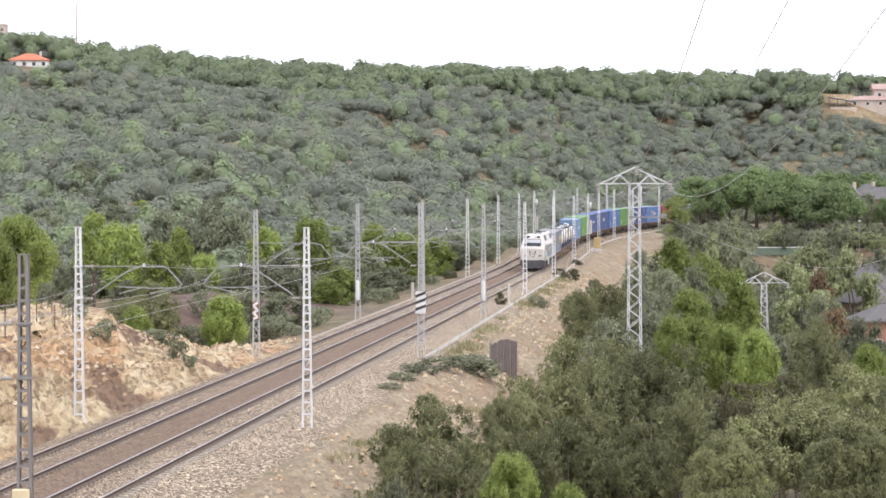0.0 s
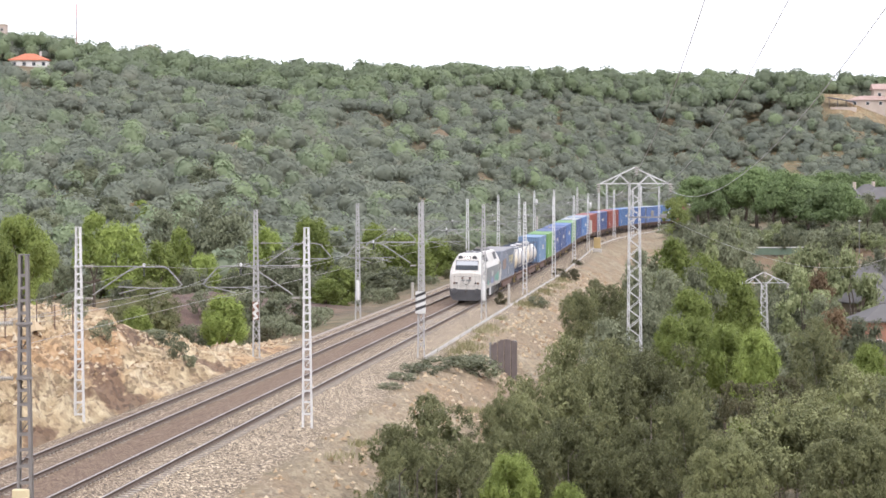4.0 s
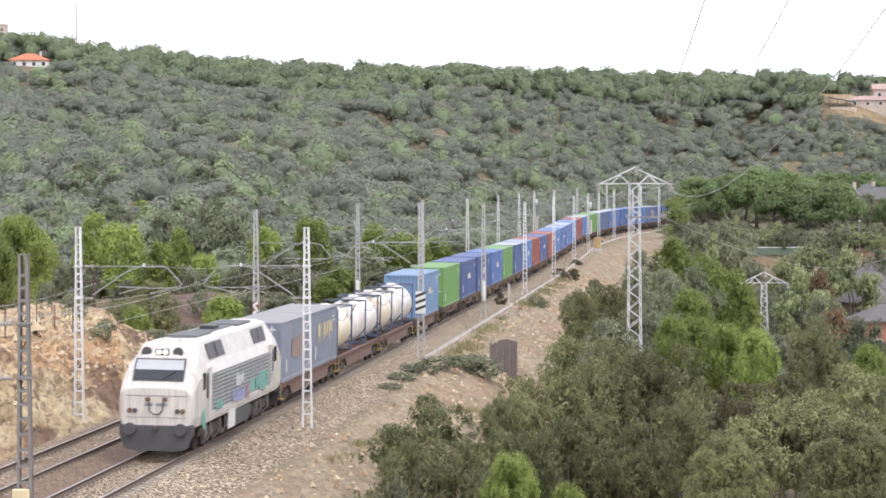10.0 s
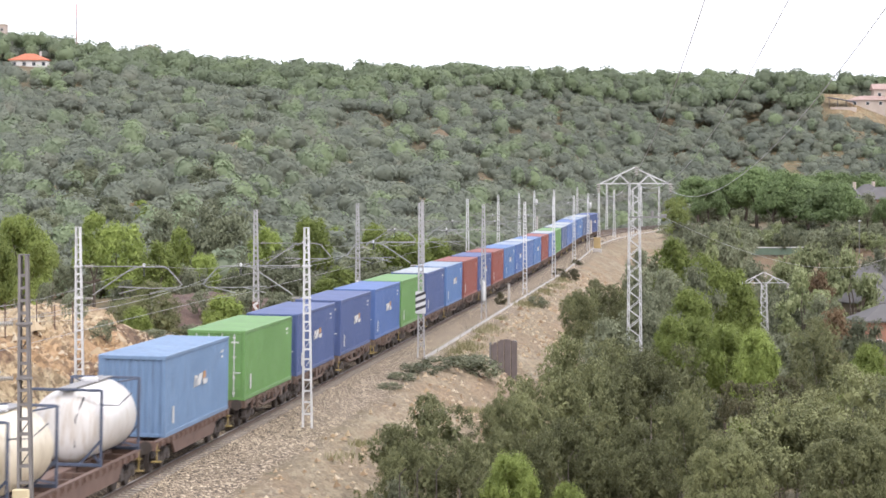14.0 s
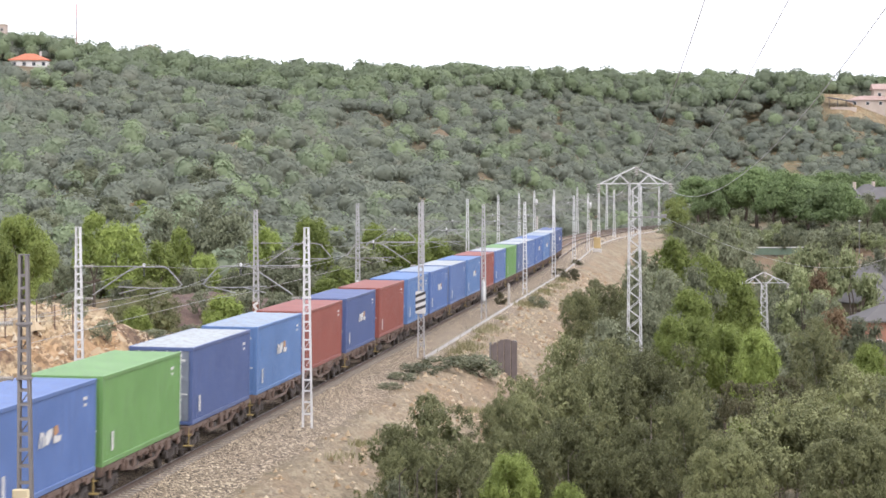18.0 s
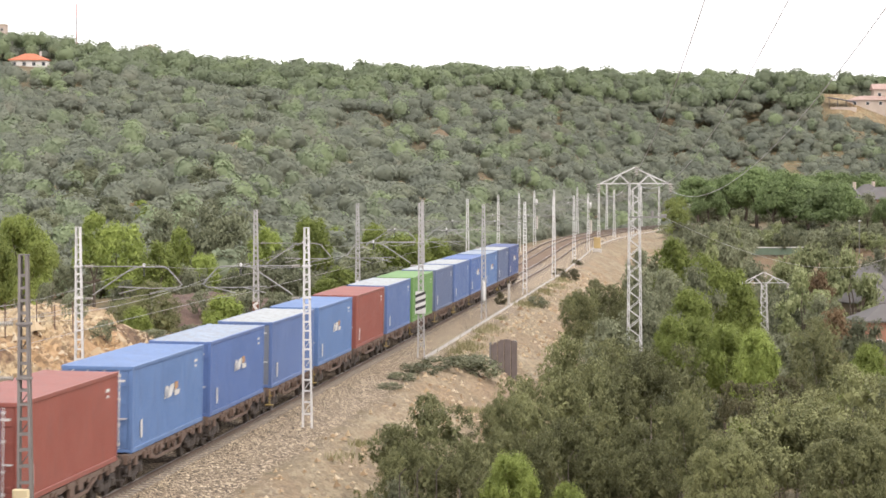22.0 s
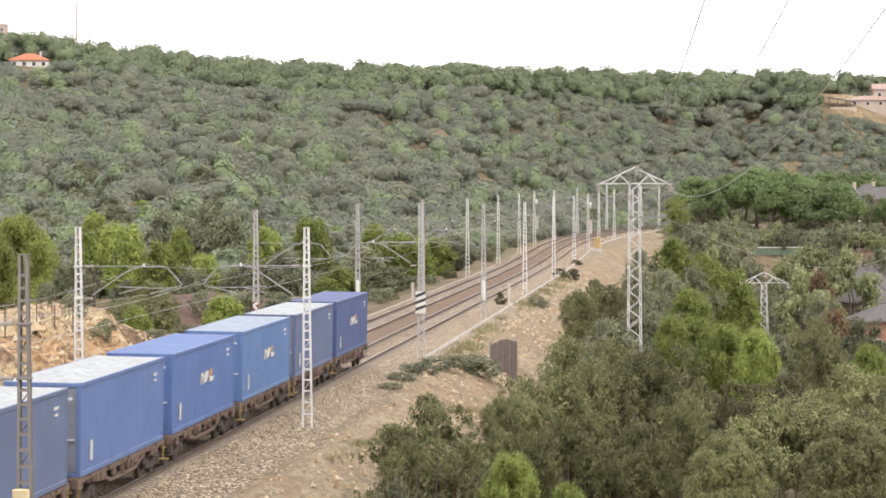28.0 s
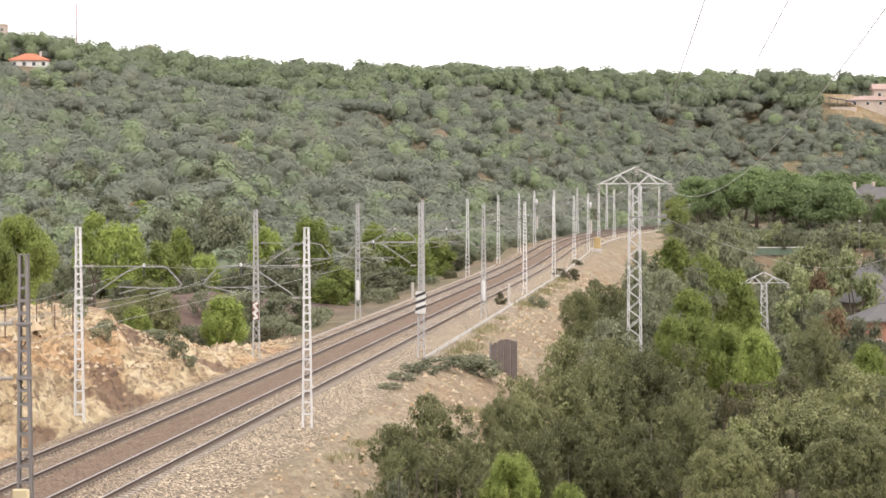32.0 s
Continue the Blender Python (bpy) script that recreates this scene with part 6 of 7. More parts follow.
# more of the same kinds between them, kept clear of the line
EDGE_X = [640, 700, 860, 930, 1000, 1060, 1110, 1150, 1165, 1200, 1568, 1700]
EDGE_Y = [900, 705, 668, 600, 580, 580, 500, 440, 400, 365, 360, 360]
rng = np.random.default_rng(5)
for i in range(540):
    y = rng.uniform(95, 430)
    px = rng.uniform(-60, 1640)
    x = (px - 784) / F * y
    s, lat = to_line(np.array([x]), np.array([y]))
    s, lat = float(s[0]), float(lat[0])
    kind = rng.choice(["oak_mid", "oak_mid", "pine_mid", "oak_shrub"])
    w = {"oak_mid": rng.uniform(3.5, 6), "pine_mid": rng.uniform(3, 4.6), "oak_shrub": rng.uniform(1.8, 3)}[kind]
    h = w * rng.uniform(0.75, 1.05)
    if any(math.hypot(x - a, y - b) < 0.4 * (w + c) for a, b, c in PLANTED):
        continue
    gz = float(ground_z(x, y))
    top = HORIZON + F * (10.06 - gz - h) / y
    if lat > 0:
        if lat < 9 + w / 2 or y < 120 or top < np.interp(px, EDGE_X, EDGE_Y) or (1320 < px < 1430 and y > 280) or (px > 1480 and y > 200) or (1325 < px < 1375 and top < 605):
            continue
    elif lat > -11 - w / 2 or s < 170 or (100 < px < 300 and 190 < y < 230) or any(math.hypot(x - cx, (y - cy) * 0.6) < cr + w * 0.3 for cx, cy, cr, _ in RISES) or (kind == "pine_mid" and i % 3):
        continue
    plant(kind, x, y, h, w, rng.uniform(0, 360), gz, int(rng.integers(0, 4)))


# ---- the wooded hill: scrub oaks, and pines along the ridge ----
def wood(name, places, size, mat, label, seed, per=150, low=0.42, rise=0.5, core=0.66, lumps=9):
    """Many small crowns in one mesh: each a lumpy dome of leaf sprays round a dense core."""
    rng = np.random.default_rng(seed)
    pl = np.array(places)
    n = len(pl)
    x, y, z, w, h = [pl[:, i:i + 1] for i in range(5)]
    mid, half = np.concatenate([x, y, z + h * low], 1)[:, None], np.concatenate([w * 0.44, w * 0.44, h * rise], 1)[:, None]

    def dirs(k, lift):
        d = rng.normal(size=(n, k, 3))
        d[..., 2] += lift
        return d / np.linalg.norm(d, axis=2)[..., None]
    d, b = dirs(per, 0.55), dirs(lumps, 0.6)
    dots = np.einsum("nkj,nij->nki", d, b)
    best = np.take_along_axis(b, dots.argmax(2)[..., None], 1)
    k = 0.74 + 0.26 * np.exp(-((1 - dots.max(2)) / 0.11) ** 1.3)
    pos = mid + d * half * (k * rng.uniform(0.92, 1.06, k.shape))[..., None]
    nrm = d * 0.55 + (d - best) * 1.1 + best * 0.4 + rng.normal(scale=0.28, size=d.shape)
    nrm[..., 2] += 0.35
    nrm /= np.linalg.norm(nrm, axis=2)[..., None]
    u = np.cross(nrm, rng.normal(size=d.shape))
    u /= np.linalg.norm(u, axis=2)[..., None]
    s = size * rng.uniform(0.6, 1.3, (n, per, 1))
    v = np.cross(nrm, u) * s * 0.42
    u = u * s
    verts = np.stack([pos - u * 0.5, pos + v, pos + u * 0.55, pos - v], 2).reshape(-1, 3)
    m, rows = 8, 5
    b, f = np.meshgrid(np.arange(m) * 2 * math.pi / m, np.radians(np.linspace(-38, 84, rows)))
    e = np.stack([np.cos(b) * np.cos(f), np.sin(b) * np.cos(f), np.sin(f)], -1).reshape(-1, 3)
    dome = mid + e[None] * rng.uniform(0.85, 1.05, (n, len(e), 1)) * core * half
    ring = np.array([(i * m + j, i * m + (j + 1) % m, (i + 1) * m + (j + 1) % m, (i + 1) * m + j) for i in range(rows - 1) for j in range(m)])
    q = (np.arange(n)[:, None, None] * len(e) + ring[None]).reshape(-1, 4) + len(verts)
    me = quads_mesh(name, np.concatenate([verts, dome.reshape(-1, 3)]), np.concatenate([np.arange(len(verts)).reshape(-1, 4), q]))
    own = rng.uniform(0, 1, n)
    me.attributes.new("tone", "FLOAT", "POINT").data.foreach_set("value", np.concatenate([np.repeat(own, per * 4), np.repeat(own, len(e))]).astype(np.float32))
    tagged(part(name, me, mat), label, "woodland", "", "stuff")


rng = np.random.default_rng(77)
scrub, pines = [], []
STEP = 4.7
y = 292.0
while y < 850:
    half = 0.183 * y + 12
    x = -half
    while x < max(half, 185):
        px, py = x + rng.uniform(-2.6, 2.6), y + rng.uniform(-2.6, 2.6)
        x += STEP * rng.uniform(0.75, 1.2)
        if (abs(px - TERRACE[0] - 3) < 14 and -14 < py - TERRACE[1] < 12) or (abs(px - HOUSE_AT[0]) < 9 and -36 < py - HOUSE_AT[1] < 8):
            continue
        if any(abs(px - cx) < cr + 0.8 and -2.6 * cr < py - cy < cr for cx, cy, cr in CLEARINGS):
            continue
        s, lat = to_line(np.array([px]), np.array([py]))
        s, lat = float(s[0]), float(lat[0])
        foot = float(np.interp(px, FOOT_X, FOOT_Y))
        free = float(fbm(np.array([px * 0.03]), np.array([py * 0.03]), 3, 88)[0])
        w = rng.uniform(4.2, 7.6)
        if lat < (-8.5 if s > 600 else -14):
            ok = py > foot - 40 and free < 0.52
        else:
            ok = lat > 13 and px < 0.19 * py and py > (foot - 10 if px < 60 else max(598, foot - 100)) and not (px > 80 and py < 625)
        if ok:
            bright = 0.1 + (0.14 if px < 0 else 0.03) * (py > 690) + 0.2 * max(0.0, float(fbm(np.array([px * 0.02]), np.array([py * 0.02]), 2, 90)[0]))
            (pines if rng.uniform() < bright else scrub).append((px, py, float(ground_z(px, py)), w, w * rng.uniform(0.5, 0.74)))
    y += STEP * 0.84
# a denser stand on the steep slope above the houses
for i in range(2300):
    px, py = rng.uniform(38, 165), rng.uniform(640, 815)
    s, lat = to_line(np.array([px]), np.array([py]))
    if (lat[0] < -8.5 or lat[0] > 14) and px < 0.185 * py and not (abs(px - TERRACE[0] - 3) < 14 and -14 < py - TERRACE[1] < 12):
        w = rng.uniform(4.0, 7.0)
        scrub.append((px, py, float(ground_z(px, py)), w, w * rng.uniform(0.5, 0.74)))
wood("oak_woodland", scrub, 0.54, M_OAKHAZE, "dense grey-green holm oak woodland covering the hillside, haze in its colour", 1, 215)
wood("pine_scrub", [(a, b, z, w * 0.85, h * 1.35) for a, b, z, w, h in pines], 0.6, M_PINEHAZE, "scattered brighter pines among the oak woodland", 2, 220)
ridge, stems = [], Build()
for i in range(860):
    x = rng.uniform(-150, 160)
    yy = float(np.interp(x, [-60, 0, 60, 150], [740, 740, 800, 825])) + rng.uniform(-45 if x < -15 else -16, 30)
    if abs(x - HOUSE_AT[0]) < 8.5 and yy < HOUSE_AT[1] + 8 or abs(x - TERRACE[0] - 3) < 14 and yy < TERRACE[1] + 12:
        continue
    z = float(ground_z(x, yy))
    w, h = rng.uniform(5.5, 9.5), rng.uniform(6.3, 7.6)
    ridge.append((x, yy, z, w, h))
    stems.bar((x, yy, z - 0.3), (x, yy, z + h * 0.7), 0.14, 5)
for i in range(90):
    x, yy = rng.uniform(-260, -80), rng.uniform(860, 1200)
    ridge.append((x, yy, float(ground_z(x, yy)), rng.uniform(5, 9), rng.uniform(3.5, 6.0)))
wood("ridge_pines", ridge, 0.7, M_PINEHAZE, "row of rounded pines along the ridge", 3, 170, 0.6, 0.38)
tagged(part("ridge_pine_trunks", stems, M_BARK), "grey trunks of the ridge pines", "woodland", "", "stuff")


# ---- tufts of grass on the shoulder and along the trough ----
def grass(name, spots, seed, label):
    rng = np.random.default_rng(seed)
    v = []
    for s, lat, spread, count, high in spots:
        ss, ll = s + rng.normal(size=count) * spread, lat + rng.normal(size=count) * spread * 0.5
        x, y = AY * (OFF + ll) + AX * ss, -AX * (OFF + ll) + AY * ss
        z = np.maximum(ground_z(x, y), -0.8) - 0.02
        a = rng.uniform(0, 2 * math.pi, count)
        h = high * rng.uniform(0.4, 1.1, count)
        lean = rng.normal(size=(count, 2)) * 0.35 * h[:, None]
        wx, wy = np.cos(a) * 0.02, np.sin(a) * 0.02
        top = np.stack([x + lean[:, 0], y + lean[:, 1], z + h], -1)
        v.append(np.stack([np.stack([x - wx, y - wy, z], -1), np.stack([x + wx, y + wy, z], -1), top + np.stack([wx, wy, 0 * wx], -1) * 0.3, top - np.stack([wx, wy, 0 * wx], -1) * 0.3], 1))
    tagged(part(name, leaves_mesh(name, np.concatenate(v).reshape(-1, 3), M_GRASS), None), label, "grass", "", "stuff")


tufts = np.random.default_rng(19)
grass("dry_grass", [(tufts.uniform(84, 128), tufts.uniform(5.4, 9.5), tufts.uniform(0.3, 0.9), 90, 0.28) for i in range(14)] + [(tufts.uniform(160, 300), tufts.uniform(3.9, 5.0), tufts.uniform(0.4, 1.5), 80, 0.45) for i in range(36)]
      + [(tufts.uniform(100, 175), tufts.uniform(-24, -15), tufts.uniform(0.4, 1.6), 80, 0.4) for i in range(24)], 20, "thin dry grass tufts on the sandy ground")


# ---- houses, fences and other built things ----
M_WALL = painted("render_white", (0.86, 0.84, 0.8), 0.85, 0, (0.5, 0.45, 0.38), 0.25, 0.4)
M_TILE = painted("clay_tile", (0.62, 0.2, 0.1), 0.8, 0, (0.4, 0.16, 0.09), 0.5, 0.8)
M_PINKTILE = painted("faded_clay_tile", (0.48, 0.34, 0.29), 0.8, 0, (0.4, 0.25, 0.2), 0.5, 0.8)
M_SLATE = painted("grey_roofing", (0.14, 0.132, 0.128), 0.85, 0, (0.15, 0.14, 0.13), 0.4, 0.5)
M_BRICK = painted("orange_brickwork", (0.42, 0.21, 0.14), 0.85, 0, (0.35, 0.17, 0.1), 0.4, 1.5)
M_BEIGE = painted("beige_render", (0.6, 0.5, 0.42), 0.85, 0, (0.4, 0.34, 0.28), 0.3, 0.4)
M_CANOPY = painted("blue_grey_canopy", (0.2, 0.24, 0.34), 0.6)
M_SHEET = painted("dull_sheet_metal", (0.2, 0.16, 0.15), 0.7, 0.1, (0.12, 0.08, 0.06), 0.4)


def house(x, y, z, w, d, wall_h, roof_h, wall, tiles, turn=0.0, label="", windows=3, hip=True, chimney=True, storeys=1, deep=3.0):
    root = thing("house", label, "house", "houses", m=pose(x, y, z, 0, 0, turn))
    part("wall", Build().box(0, 0, (wall_h - deep) / 2, w, d, wall_h + deep, 0.02), wall, root)
    e = 0.45
    r = Build()
    a, b = w / 2 + e, d / 2 + e
    k = max(0.3, a - b) if hip else a
    r.add([(-a, -b, wall_h), (a, -b, wall_h), (a, b, wall_h), (-a, b, wall_h), (-k, 0, wall_h + roof_h), (k, 0, wall_h + roof_h), (-a, -b, wall_h - 0.15), (a, -b, wall_h - 0.15), (a, b, wall_h - 0.15), (-a, b, wall_h - 0.15)],
          [(0, 1, 5, 4), (2, 3, 4, 5), (1, 2, 5), (3, 0, 4), (0, 6, 7, 1), (1, 7, 8, 2), (2, 8, 9, 3), (3, 9, 6, 0), (6, 9, 8, 7)])
    roof = part("roof", r, tiles, root)
    n = int(d / 0.5)
    for i in range(int(2 * a / 1.6)):
        xx = -a + 0.8 + i * 1.6
        if abs(xx) < k:
            part("tile_row", Build().flat((xx, -b, wall_h + 0.03), (xx, 0, wall_h + roof_h + 0.03), 0.18, 0.07, (0, 0, 1)), tiles, roof)
    if chimney:
        part("chimney", Build().box(w * 0.28, d * 0.1, wall_h + roof_h * 0.9, 0.6, 0.6, 1.6, 0.03), wall, roof)
    for s in range(storeys):
        for i in range(windows):
            xx = (i + 0.5) / windows * w - w / 2
            zz = wall_h / storeys * (s + 0.52)
            win = part("window", Build().box(xx, -d / 2 - 0.02, zz, 1.1, 0.08, 1.15, 0.02), M_WALL, root)
            part("pane", Build().box(xx, -d / 2 - 0.05, zz, 0.9, 0.06, 0.95), M_GLASS, win)
    return root


X, Y = HOUSE_AT
house(X + 0.4, Y, float(ground_z(X, Y)) - 0.5, 72 * Y / F * 0.94, 8.0, 2.3, 1.9, M_WALL, M_TILE, 6, "white single-storey house with an orange tiled roof", 4)
aer = thing("roof_aerial", "thin television aerial pole behind the white house", "aerial", m=pose(X - 5.2, Y + 5, float(ground_z(X, Y))))
part("pole", Build().bar((0, 0, 0), (0, 0, 7.5), 0.05, 6), M_OLDSTEEL, aer)
part("antenna", Build().flat((-0.6, 0, 7.2), (0.6, 0, 7.2), 0.08, 0.05).flat((-0.3, 0, 6.8), (0.3, 0, 6.8), 0.08, 0.05), M_OLDSTEEL, aer)
house(-119, 1060, 10.06 + (HORIZON - 101) / F * 1060, 9.0, 8.0, 3.0, 2.3, M_WALL, M_PINKTILE, -8, "small pale house with a faded red tiled roof", 3, deep=12)
tower = thing("residential_tower", "pinkish beige residential tower with small dark windows", "building", m=pose(-221, 1300, 58))
part("wall", Build().box(0, 0, 13.5, 9, 9, 37, 0.1), M_BEIGE, tower)
part("parapet", Build().box(0, 0, 32.1, 9.6, 9.6, 0.5, 0.05), M_BEIGE, tower)
for i in range(4):
    for j in (-1, 1):
        win = part("window", Build().box(j * 2.3 + 0.6, -4.52, 29.5 - 3 * i, 1.5, 0.1, 1.5), M_WALL, tower)
        part("pane", Build().box(j * 2.3 + 0.6, -4.56, 29.5 - 3 * i, 1.25, 0.08, 1.25), M_GLASS, win)
radio = thing("radio_mast", "tall thin red and white radio mast on the ridge", "mast", m=pose((138 - 784) / F * 1120, 1120, 52))
for i in range(6):
    part("mast_section", Build().bar((0, 0, i * 6.0), (0, 0, i * 6.0 + 6.0), 0.46 - 0.045 * i, 6), M_SIGNRED if i % 2 else M_OLDSTEEL, radio)
# the hill house with its terrace
X, Y = TERRACE
Z = float(ground_z(X, Y)) + 0.4
hh = house(X + 9.5, Y + 4, Z, 20, 8, 2.3, 1.4, M_BEIGE, M_PINKTILE, -2, "long beige hillside house with a faded pink tiled roof", 5, chimney=False, deep=8)
up = house(X + 11.5, Y + 7, Z + 2.3, 7, 7, 3.4, 1.8, M_BEIGE, M_PINKTILE, -2, "upper storey of the hillside house with a gabled roof", 2, False, False, 1, 2.5)
can = thing("canopy", "blue-grey sloping canopy on thin posts beside the terrace", "canopy", m=pose(X - 3.5, Y - 3, Z - 0.4))
part("canopy_roof", Build().flat((-4.2, 0, 3.4), (4.2, 0, 2.0), 4.0, 0.14, (0, 0, 1)), M_CANOPY, can)
for i in (-3.8, -1.2, 1.4, 3.8):
    part("post", Build().bar((i, -1.8, -4), (i, -1.8, 2.9 - i * 0.16), 0.1, 6), M_DARK, can)
part("terrace_wall", Build().box(0.5, -2.5, -0.9, 8, 0.4, 2.4, 0.05), M_BEIGE, can)
# houses in the low ground on the right
for px, top, depth, w, wall_h, roof_h, wall, tiles, turn, label in ((1564, 333, 520, 9.6, 3.6, 2.4, M_BRICK, M_SLATE, 4, "orange brick house with a grey roof behind the pines"), (1500, 329, 560, 5.0, 3.5, 2.4, M_BEIGE, M_SLATE, -20, "grey-roofed house with chimneys behind the pines"), (1535, 328, 590, 6.0, 3.5, 2.2, M_BEIGE, M_SLATE, 15, "pale house with a grey roof behind the pines"),
                                                                  (1556, 468, 300, 9.0, 3.0, 2.2, M_BEIGE, M_SLATE, 28, "low house with a dark grey sloping roof"), (1560, 500, 262, 8.0, 3.2, 2.0, M_BEIGE, M_SLATE, 24, "house with a broad grey roof in the garden"), (1575, 540, 235, 6.0, 4.6, 1.4, M_BRICK, M_SLATE, 10, "brick house with a grey eave beside the garden")):
    x = (px - 784) / F * depth
    house(x, depth, 10.06 - (top - HORIZON) / F * depth - wall_h - roof_h, w, w * 0.75, wall_h, roof_h, wall, tiles, turn, label, 3, deep=6.0)
# white railing and the green windbreak of the court
root = thing("court_fence", "white railing above a green windbreak fence", "fence", m=pose((1375 - 784) / F * 400, 400, 10.06 - (446 - HORIZON) / F * 400))
part("windbreak", Build().box(0, 0, -0.05, 8.6, 0.06, 1.1), painted("green_netting", (0.14, 0.2, 0.14), 0.8), root)
part("top_rail", Build().box(0, -0.05, 0.55, 8.6, 0.1, 0.14), M_WHITE, root)
for i in range(9):
    part("fence_post", Build().box(-4.2 + i * 1.05, 0.06, -0.5, 0.08, 0.08, 2.0), M_OLDSTEEL, root)
lp = thing("street_lamp", "slender grey street lamp among the trees", "lamp", m=pose((1521 - 784) / F * 330, 330, float(ground_z((1521 - 784) / F * 330, 330))))
part("pole", Build().bar((0, 0, 0), (0, 0, 10.5), 0.04, 6), M_OLDSTEEL, lp)
part("lantern", Build().box(0, 0, 10.5, 0.34, 0.2, 0.12, 0.04), M_STEEL, lp)
# the sheet metal fence at the oaks
fx, fy = locate(893, 664, 100, 300)
root = thing("sheet_metal_fence", "dull grey corrugated sheet metal fence at the foot of the embankment", "fence", m=pose(fx, fy, float(ground_z(fx, fy)), 0, 0, 50))
zt = 60 * fy / F
for i in range(8):
    sh = Build()
    o, up = 0.05 * (i % 2), zt * (0.82 + 0.2 * math.sin(0.35 + i * 0.33))
    for k in range(3):
        sh.prism([(-0.05, 0), (-0.03, 0.08), (0.02, 0.08), (0.04, 0)], -1.0, up, 2)
        sh.v[-8:] = [(p[0] + (k - 1) * 0.1 + (i - 3.5) * 0.34, p[1] + o, p[2]) for p in sh.v[-8:]]
    part("metal_sheet", sh, M_SHEET, root)
for i in range(4):
    part("fence_post", Build().box(-1.3 + i * 0.85, 0.12, zt / 2 - 0.6, 0.1, 0.1, zt + 1.0), M_OLDSTEEL, root)
# the wire fence on top of the cut bank
root = thing("wire_fence", "old wire fence on rusty posts along the cut bank", "fence")
tops = []
for i, (px, base, high) in enumerate(((-14, 612, 62), (8, 604, 62), (38, 590, 50), (64, 596, 58), (96, 585, 44), (128, 588, 50))):
    fx, fy = locate(px, base, 86, 260)
    fz = float(ground_z(fx, fy))
    h = high * fy / F
    part("fence_post", Build().bar((fx, fy, fz - 0.4), (fx, fy, fz + h), 0.035, 6), M_RUSTY, root)
    tops.append((fx, fy, fz, h))
for k in (0.35, 0.65, 0.95):
    part("fence_wire", Build().tube([(a, b, c + h * k) for a, b, c, h in tops], 0.008, 4), M_OLDSTEEL, root)
# thin posts of a wire fence below the oaks
for px, top in ((706, 842), (737, 838), (771, 836)):
    x = (px - 784) / F * 86
    z = 10.06 - (top - HORIZON) / F * 86
    gz = float(ground_z(x, 86))
    tagged(part("fence_post", Build().bar((0, 0, gz - 0.3), (0, 0, z), 0.022, 6).bar((0, 0, z), (0.2, 0, z + 0.22), 0.02, 6), M_GRIME, m=pose(x, 86, 0)), "thin grey wire fence post with an angled tip", "fence post", "wire fence posts")


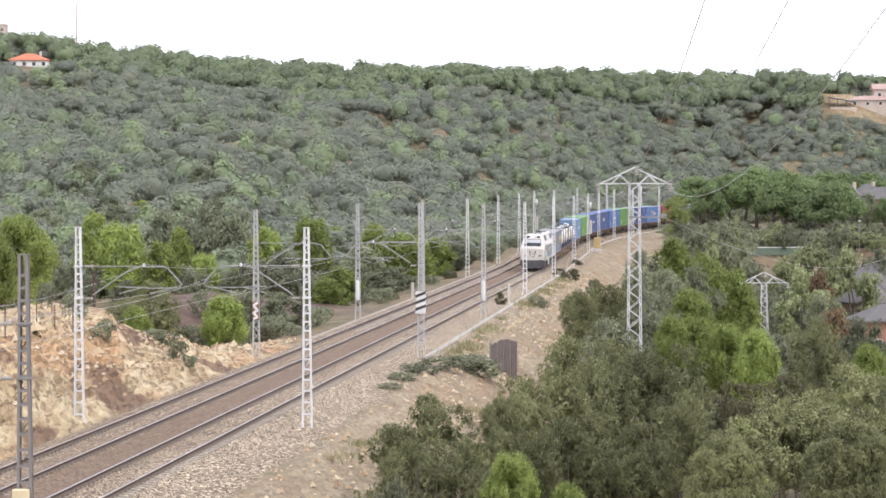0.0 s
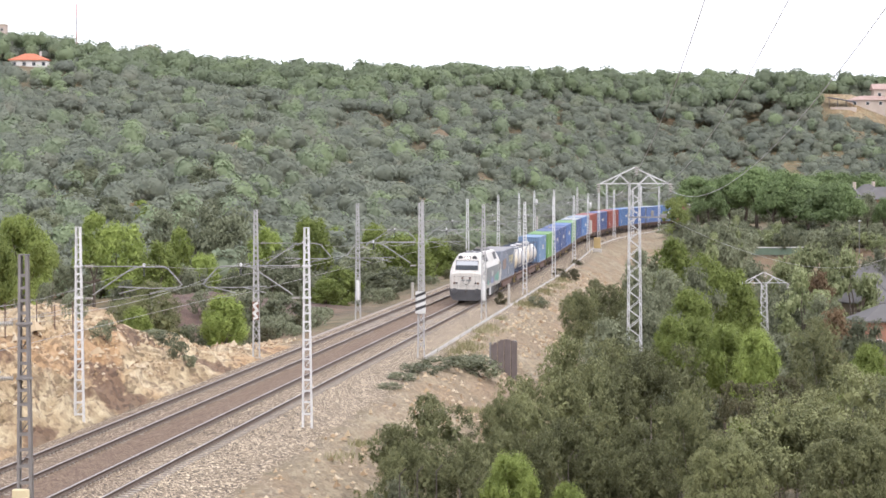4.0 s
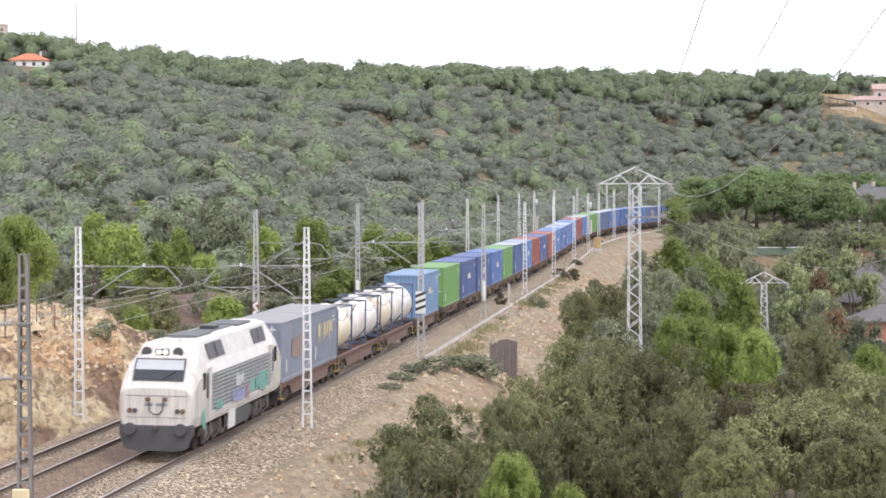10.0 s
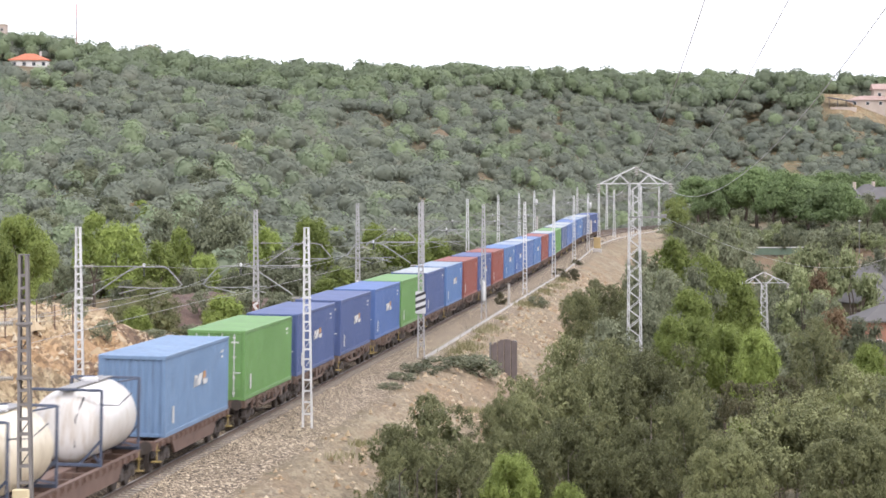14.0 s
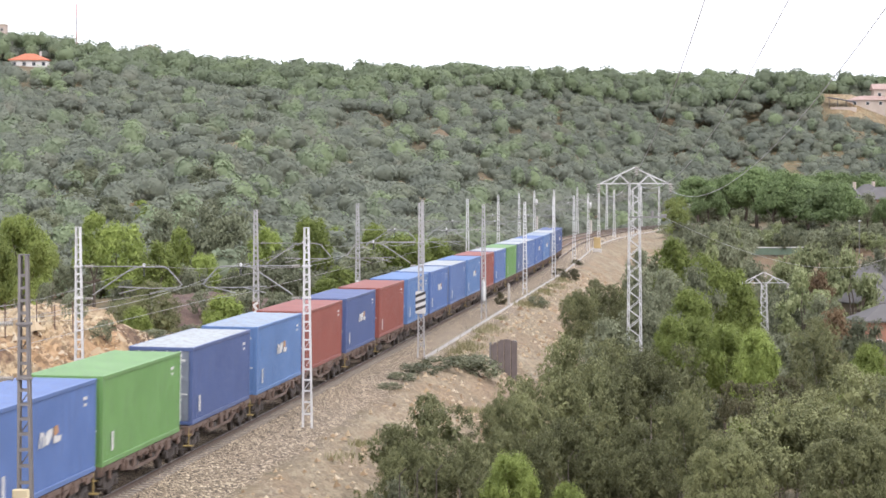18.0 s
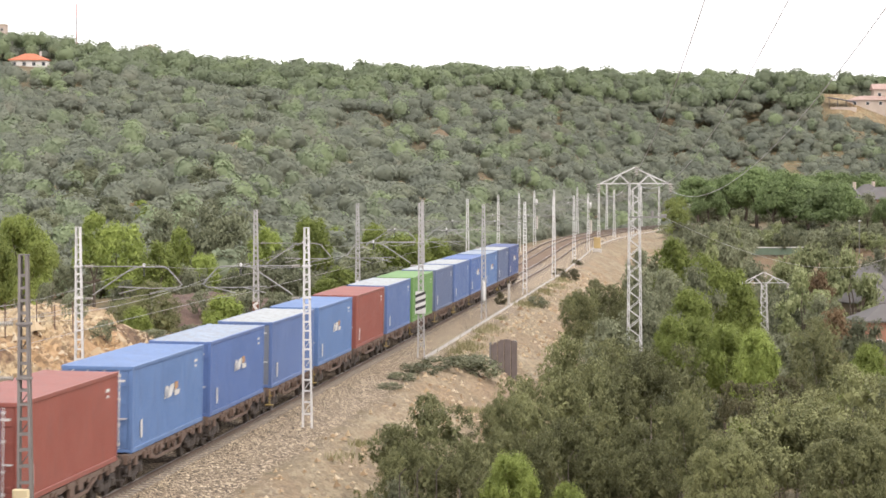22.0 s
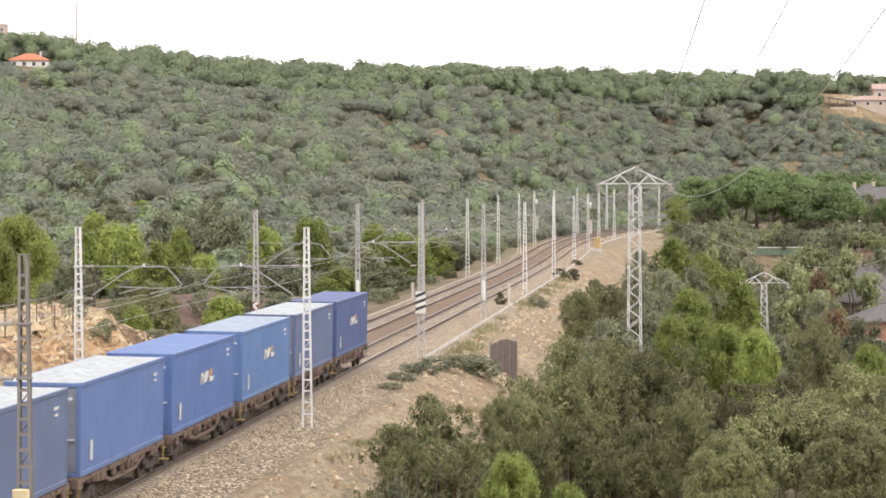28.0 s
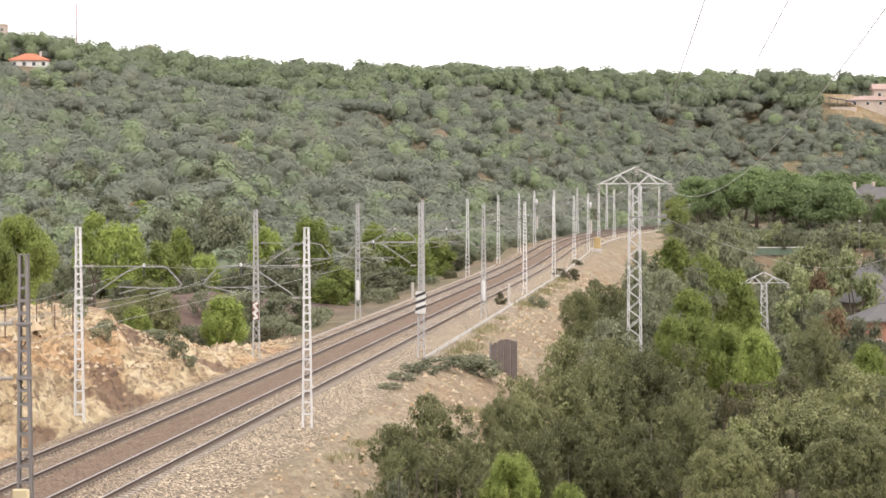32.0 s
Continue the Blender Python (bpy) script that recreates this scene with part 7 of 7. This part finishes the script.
# ---- loose rock on the cut bank and the embankment ----
def rubble(name, count, seed, s_range, lat_range, size, label, mat):
    rng = np.random.default_rng(seed)
    ico = [(0, 0, 1), (0.94, 0.1, 0.1), (0.25, 0.9, -0.1), (-0.8, 0.45, 0.15), (-0.7, -0.6, -0.1), (0.35, -0.9, 0.1)]
    tri = [(0, 1, 2), (0, 2, 3), (0, 3, 4), (0, 4, 5), (0, 5, 1), (5, 4, 3), (5, 3, 2), (5, 2, 1)]
    base = np.array(ico)
    s = rng.uniform(*s_range, count)
    lat = rng.uniform(*lat_range, count)
    x, y = AY * (OFF + lat) + AX * s, -AX * (OFF + lat) + AY * s
    keep = fbm(x * 0.35, y * 0.35, 3, 15) > -0.2
    x, y = x[keep], y[keep]
    z = ground_z(x, y)
    n = len(x)
    k = size * rng.uniform(0.35, 1.0, n) ** 2.2 * 2
    v = base[None] * rng.uniform(0.6, 1.25, (n, 6, 1)) * (k[:, None, None] * rng.uniform(0.6, 1.3, (n, 1, 3)))
    v = v + np.stack([x, y, z + k * 0.15], -1)[:, None]
    f = (np.arange(n)[:, None, None] * 6 + np.array(tri)[None]).reshape(-1, 3)
    me = bpy.data.meshes.new(name)
    me.from_pydata(v.reshape(-1, 3).tolist(), [], f.tolist())
    tagged(part(name, me, mat), label, "rock", "", "stuff")


M_ROCK = material("sandstone_rubble", 0.95)[0]
_n, _l = M_ROCK.node_tree.nodes, M_ROCK.node_tree.links
_c = stops(_n, _l, _n.new("ShaderNodeNewGeometry").outputs["Random Per Island"], [(0.0, (0.2, 0.125, 0.07)), (0.35, (0.36, 0.262, 0.155)), (0.7, (0.46, 0.365, 0.24)), (1.0, (0.52, 0.44, 0.32))])
_l.new(_c, _n["Principled BSDF"].inputs["Base Color"])
rubble("bank_rubble", 15000, 41, (78, 178), (-22, -7.6), 0.085, "loose sandstone rubble on the cut bank", M_ROCK)
rubble("bank_boulders", 420, 44, (78, 172), (-20, -8.2), 0.24, "broken sandstone boulders on the cut bank", M_ROCK)
rubble("embankment_rubble", 6000, 42, (88, 330), (4.3, 16), 0.11, "loose pale stones on the embankment slope", M_ROCK)
M_STONE = material("ballast_stones", 0.9)[0]
_n, _l = M_STONE.node_tree.nodes, M_STONE.node_tree.links
_c = stops(_n, _l, _n.new("ShaderNodeNewGeometry").outputs["Random Per Island"], [(0.0, (0.08, 0.06, 0.04)), (0.55, (0.215, 0.17, 0.117)), (1.0, (0.5, 0.42, 0.3))])
_l.new(_c, _n["Principled BSDF"].inputs["Base Color"])
rubble("shoulder_stones", 36000, 43, (72, 165), (1.35, 4.2), 0.017, "grey broken stones on the ballast shoulder", M_STONE)


def motions():
    """The train rolls past: every locomotive, wagon and container follows the line."""
    for ob, o, length in MOVING:
        rows = []
        for i in range(33):
            t = float(i)
            s = head_s(t) + o
            a, _ = line(s - length * 0.35)
            b, _ = line(s + length * 0.35)
            c = (a + b) / 2
            h = math.degrees(math.atan2(b.x - a.x, b.y - a.y))
            pitch = math.degrees(math.atan2(b.z - a.z, length * 0.7))
            rows.append((t, pose(c.x, c.y, c.z, pitch, CANT, -h)))
        walk(ob, rows)


motions()
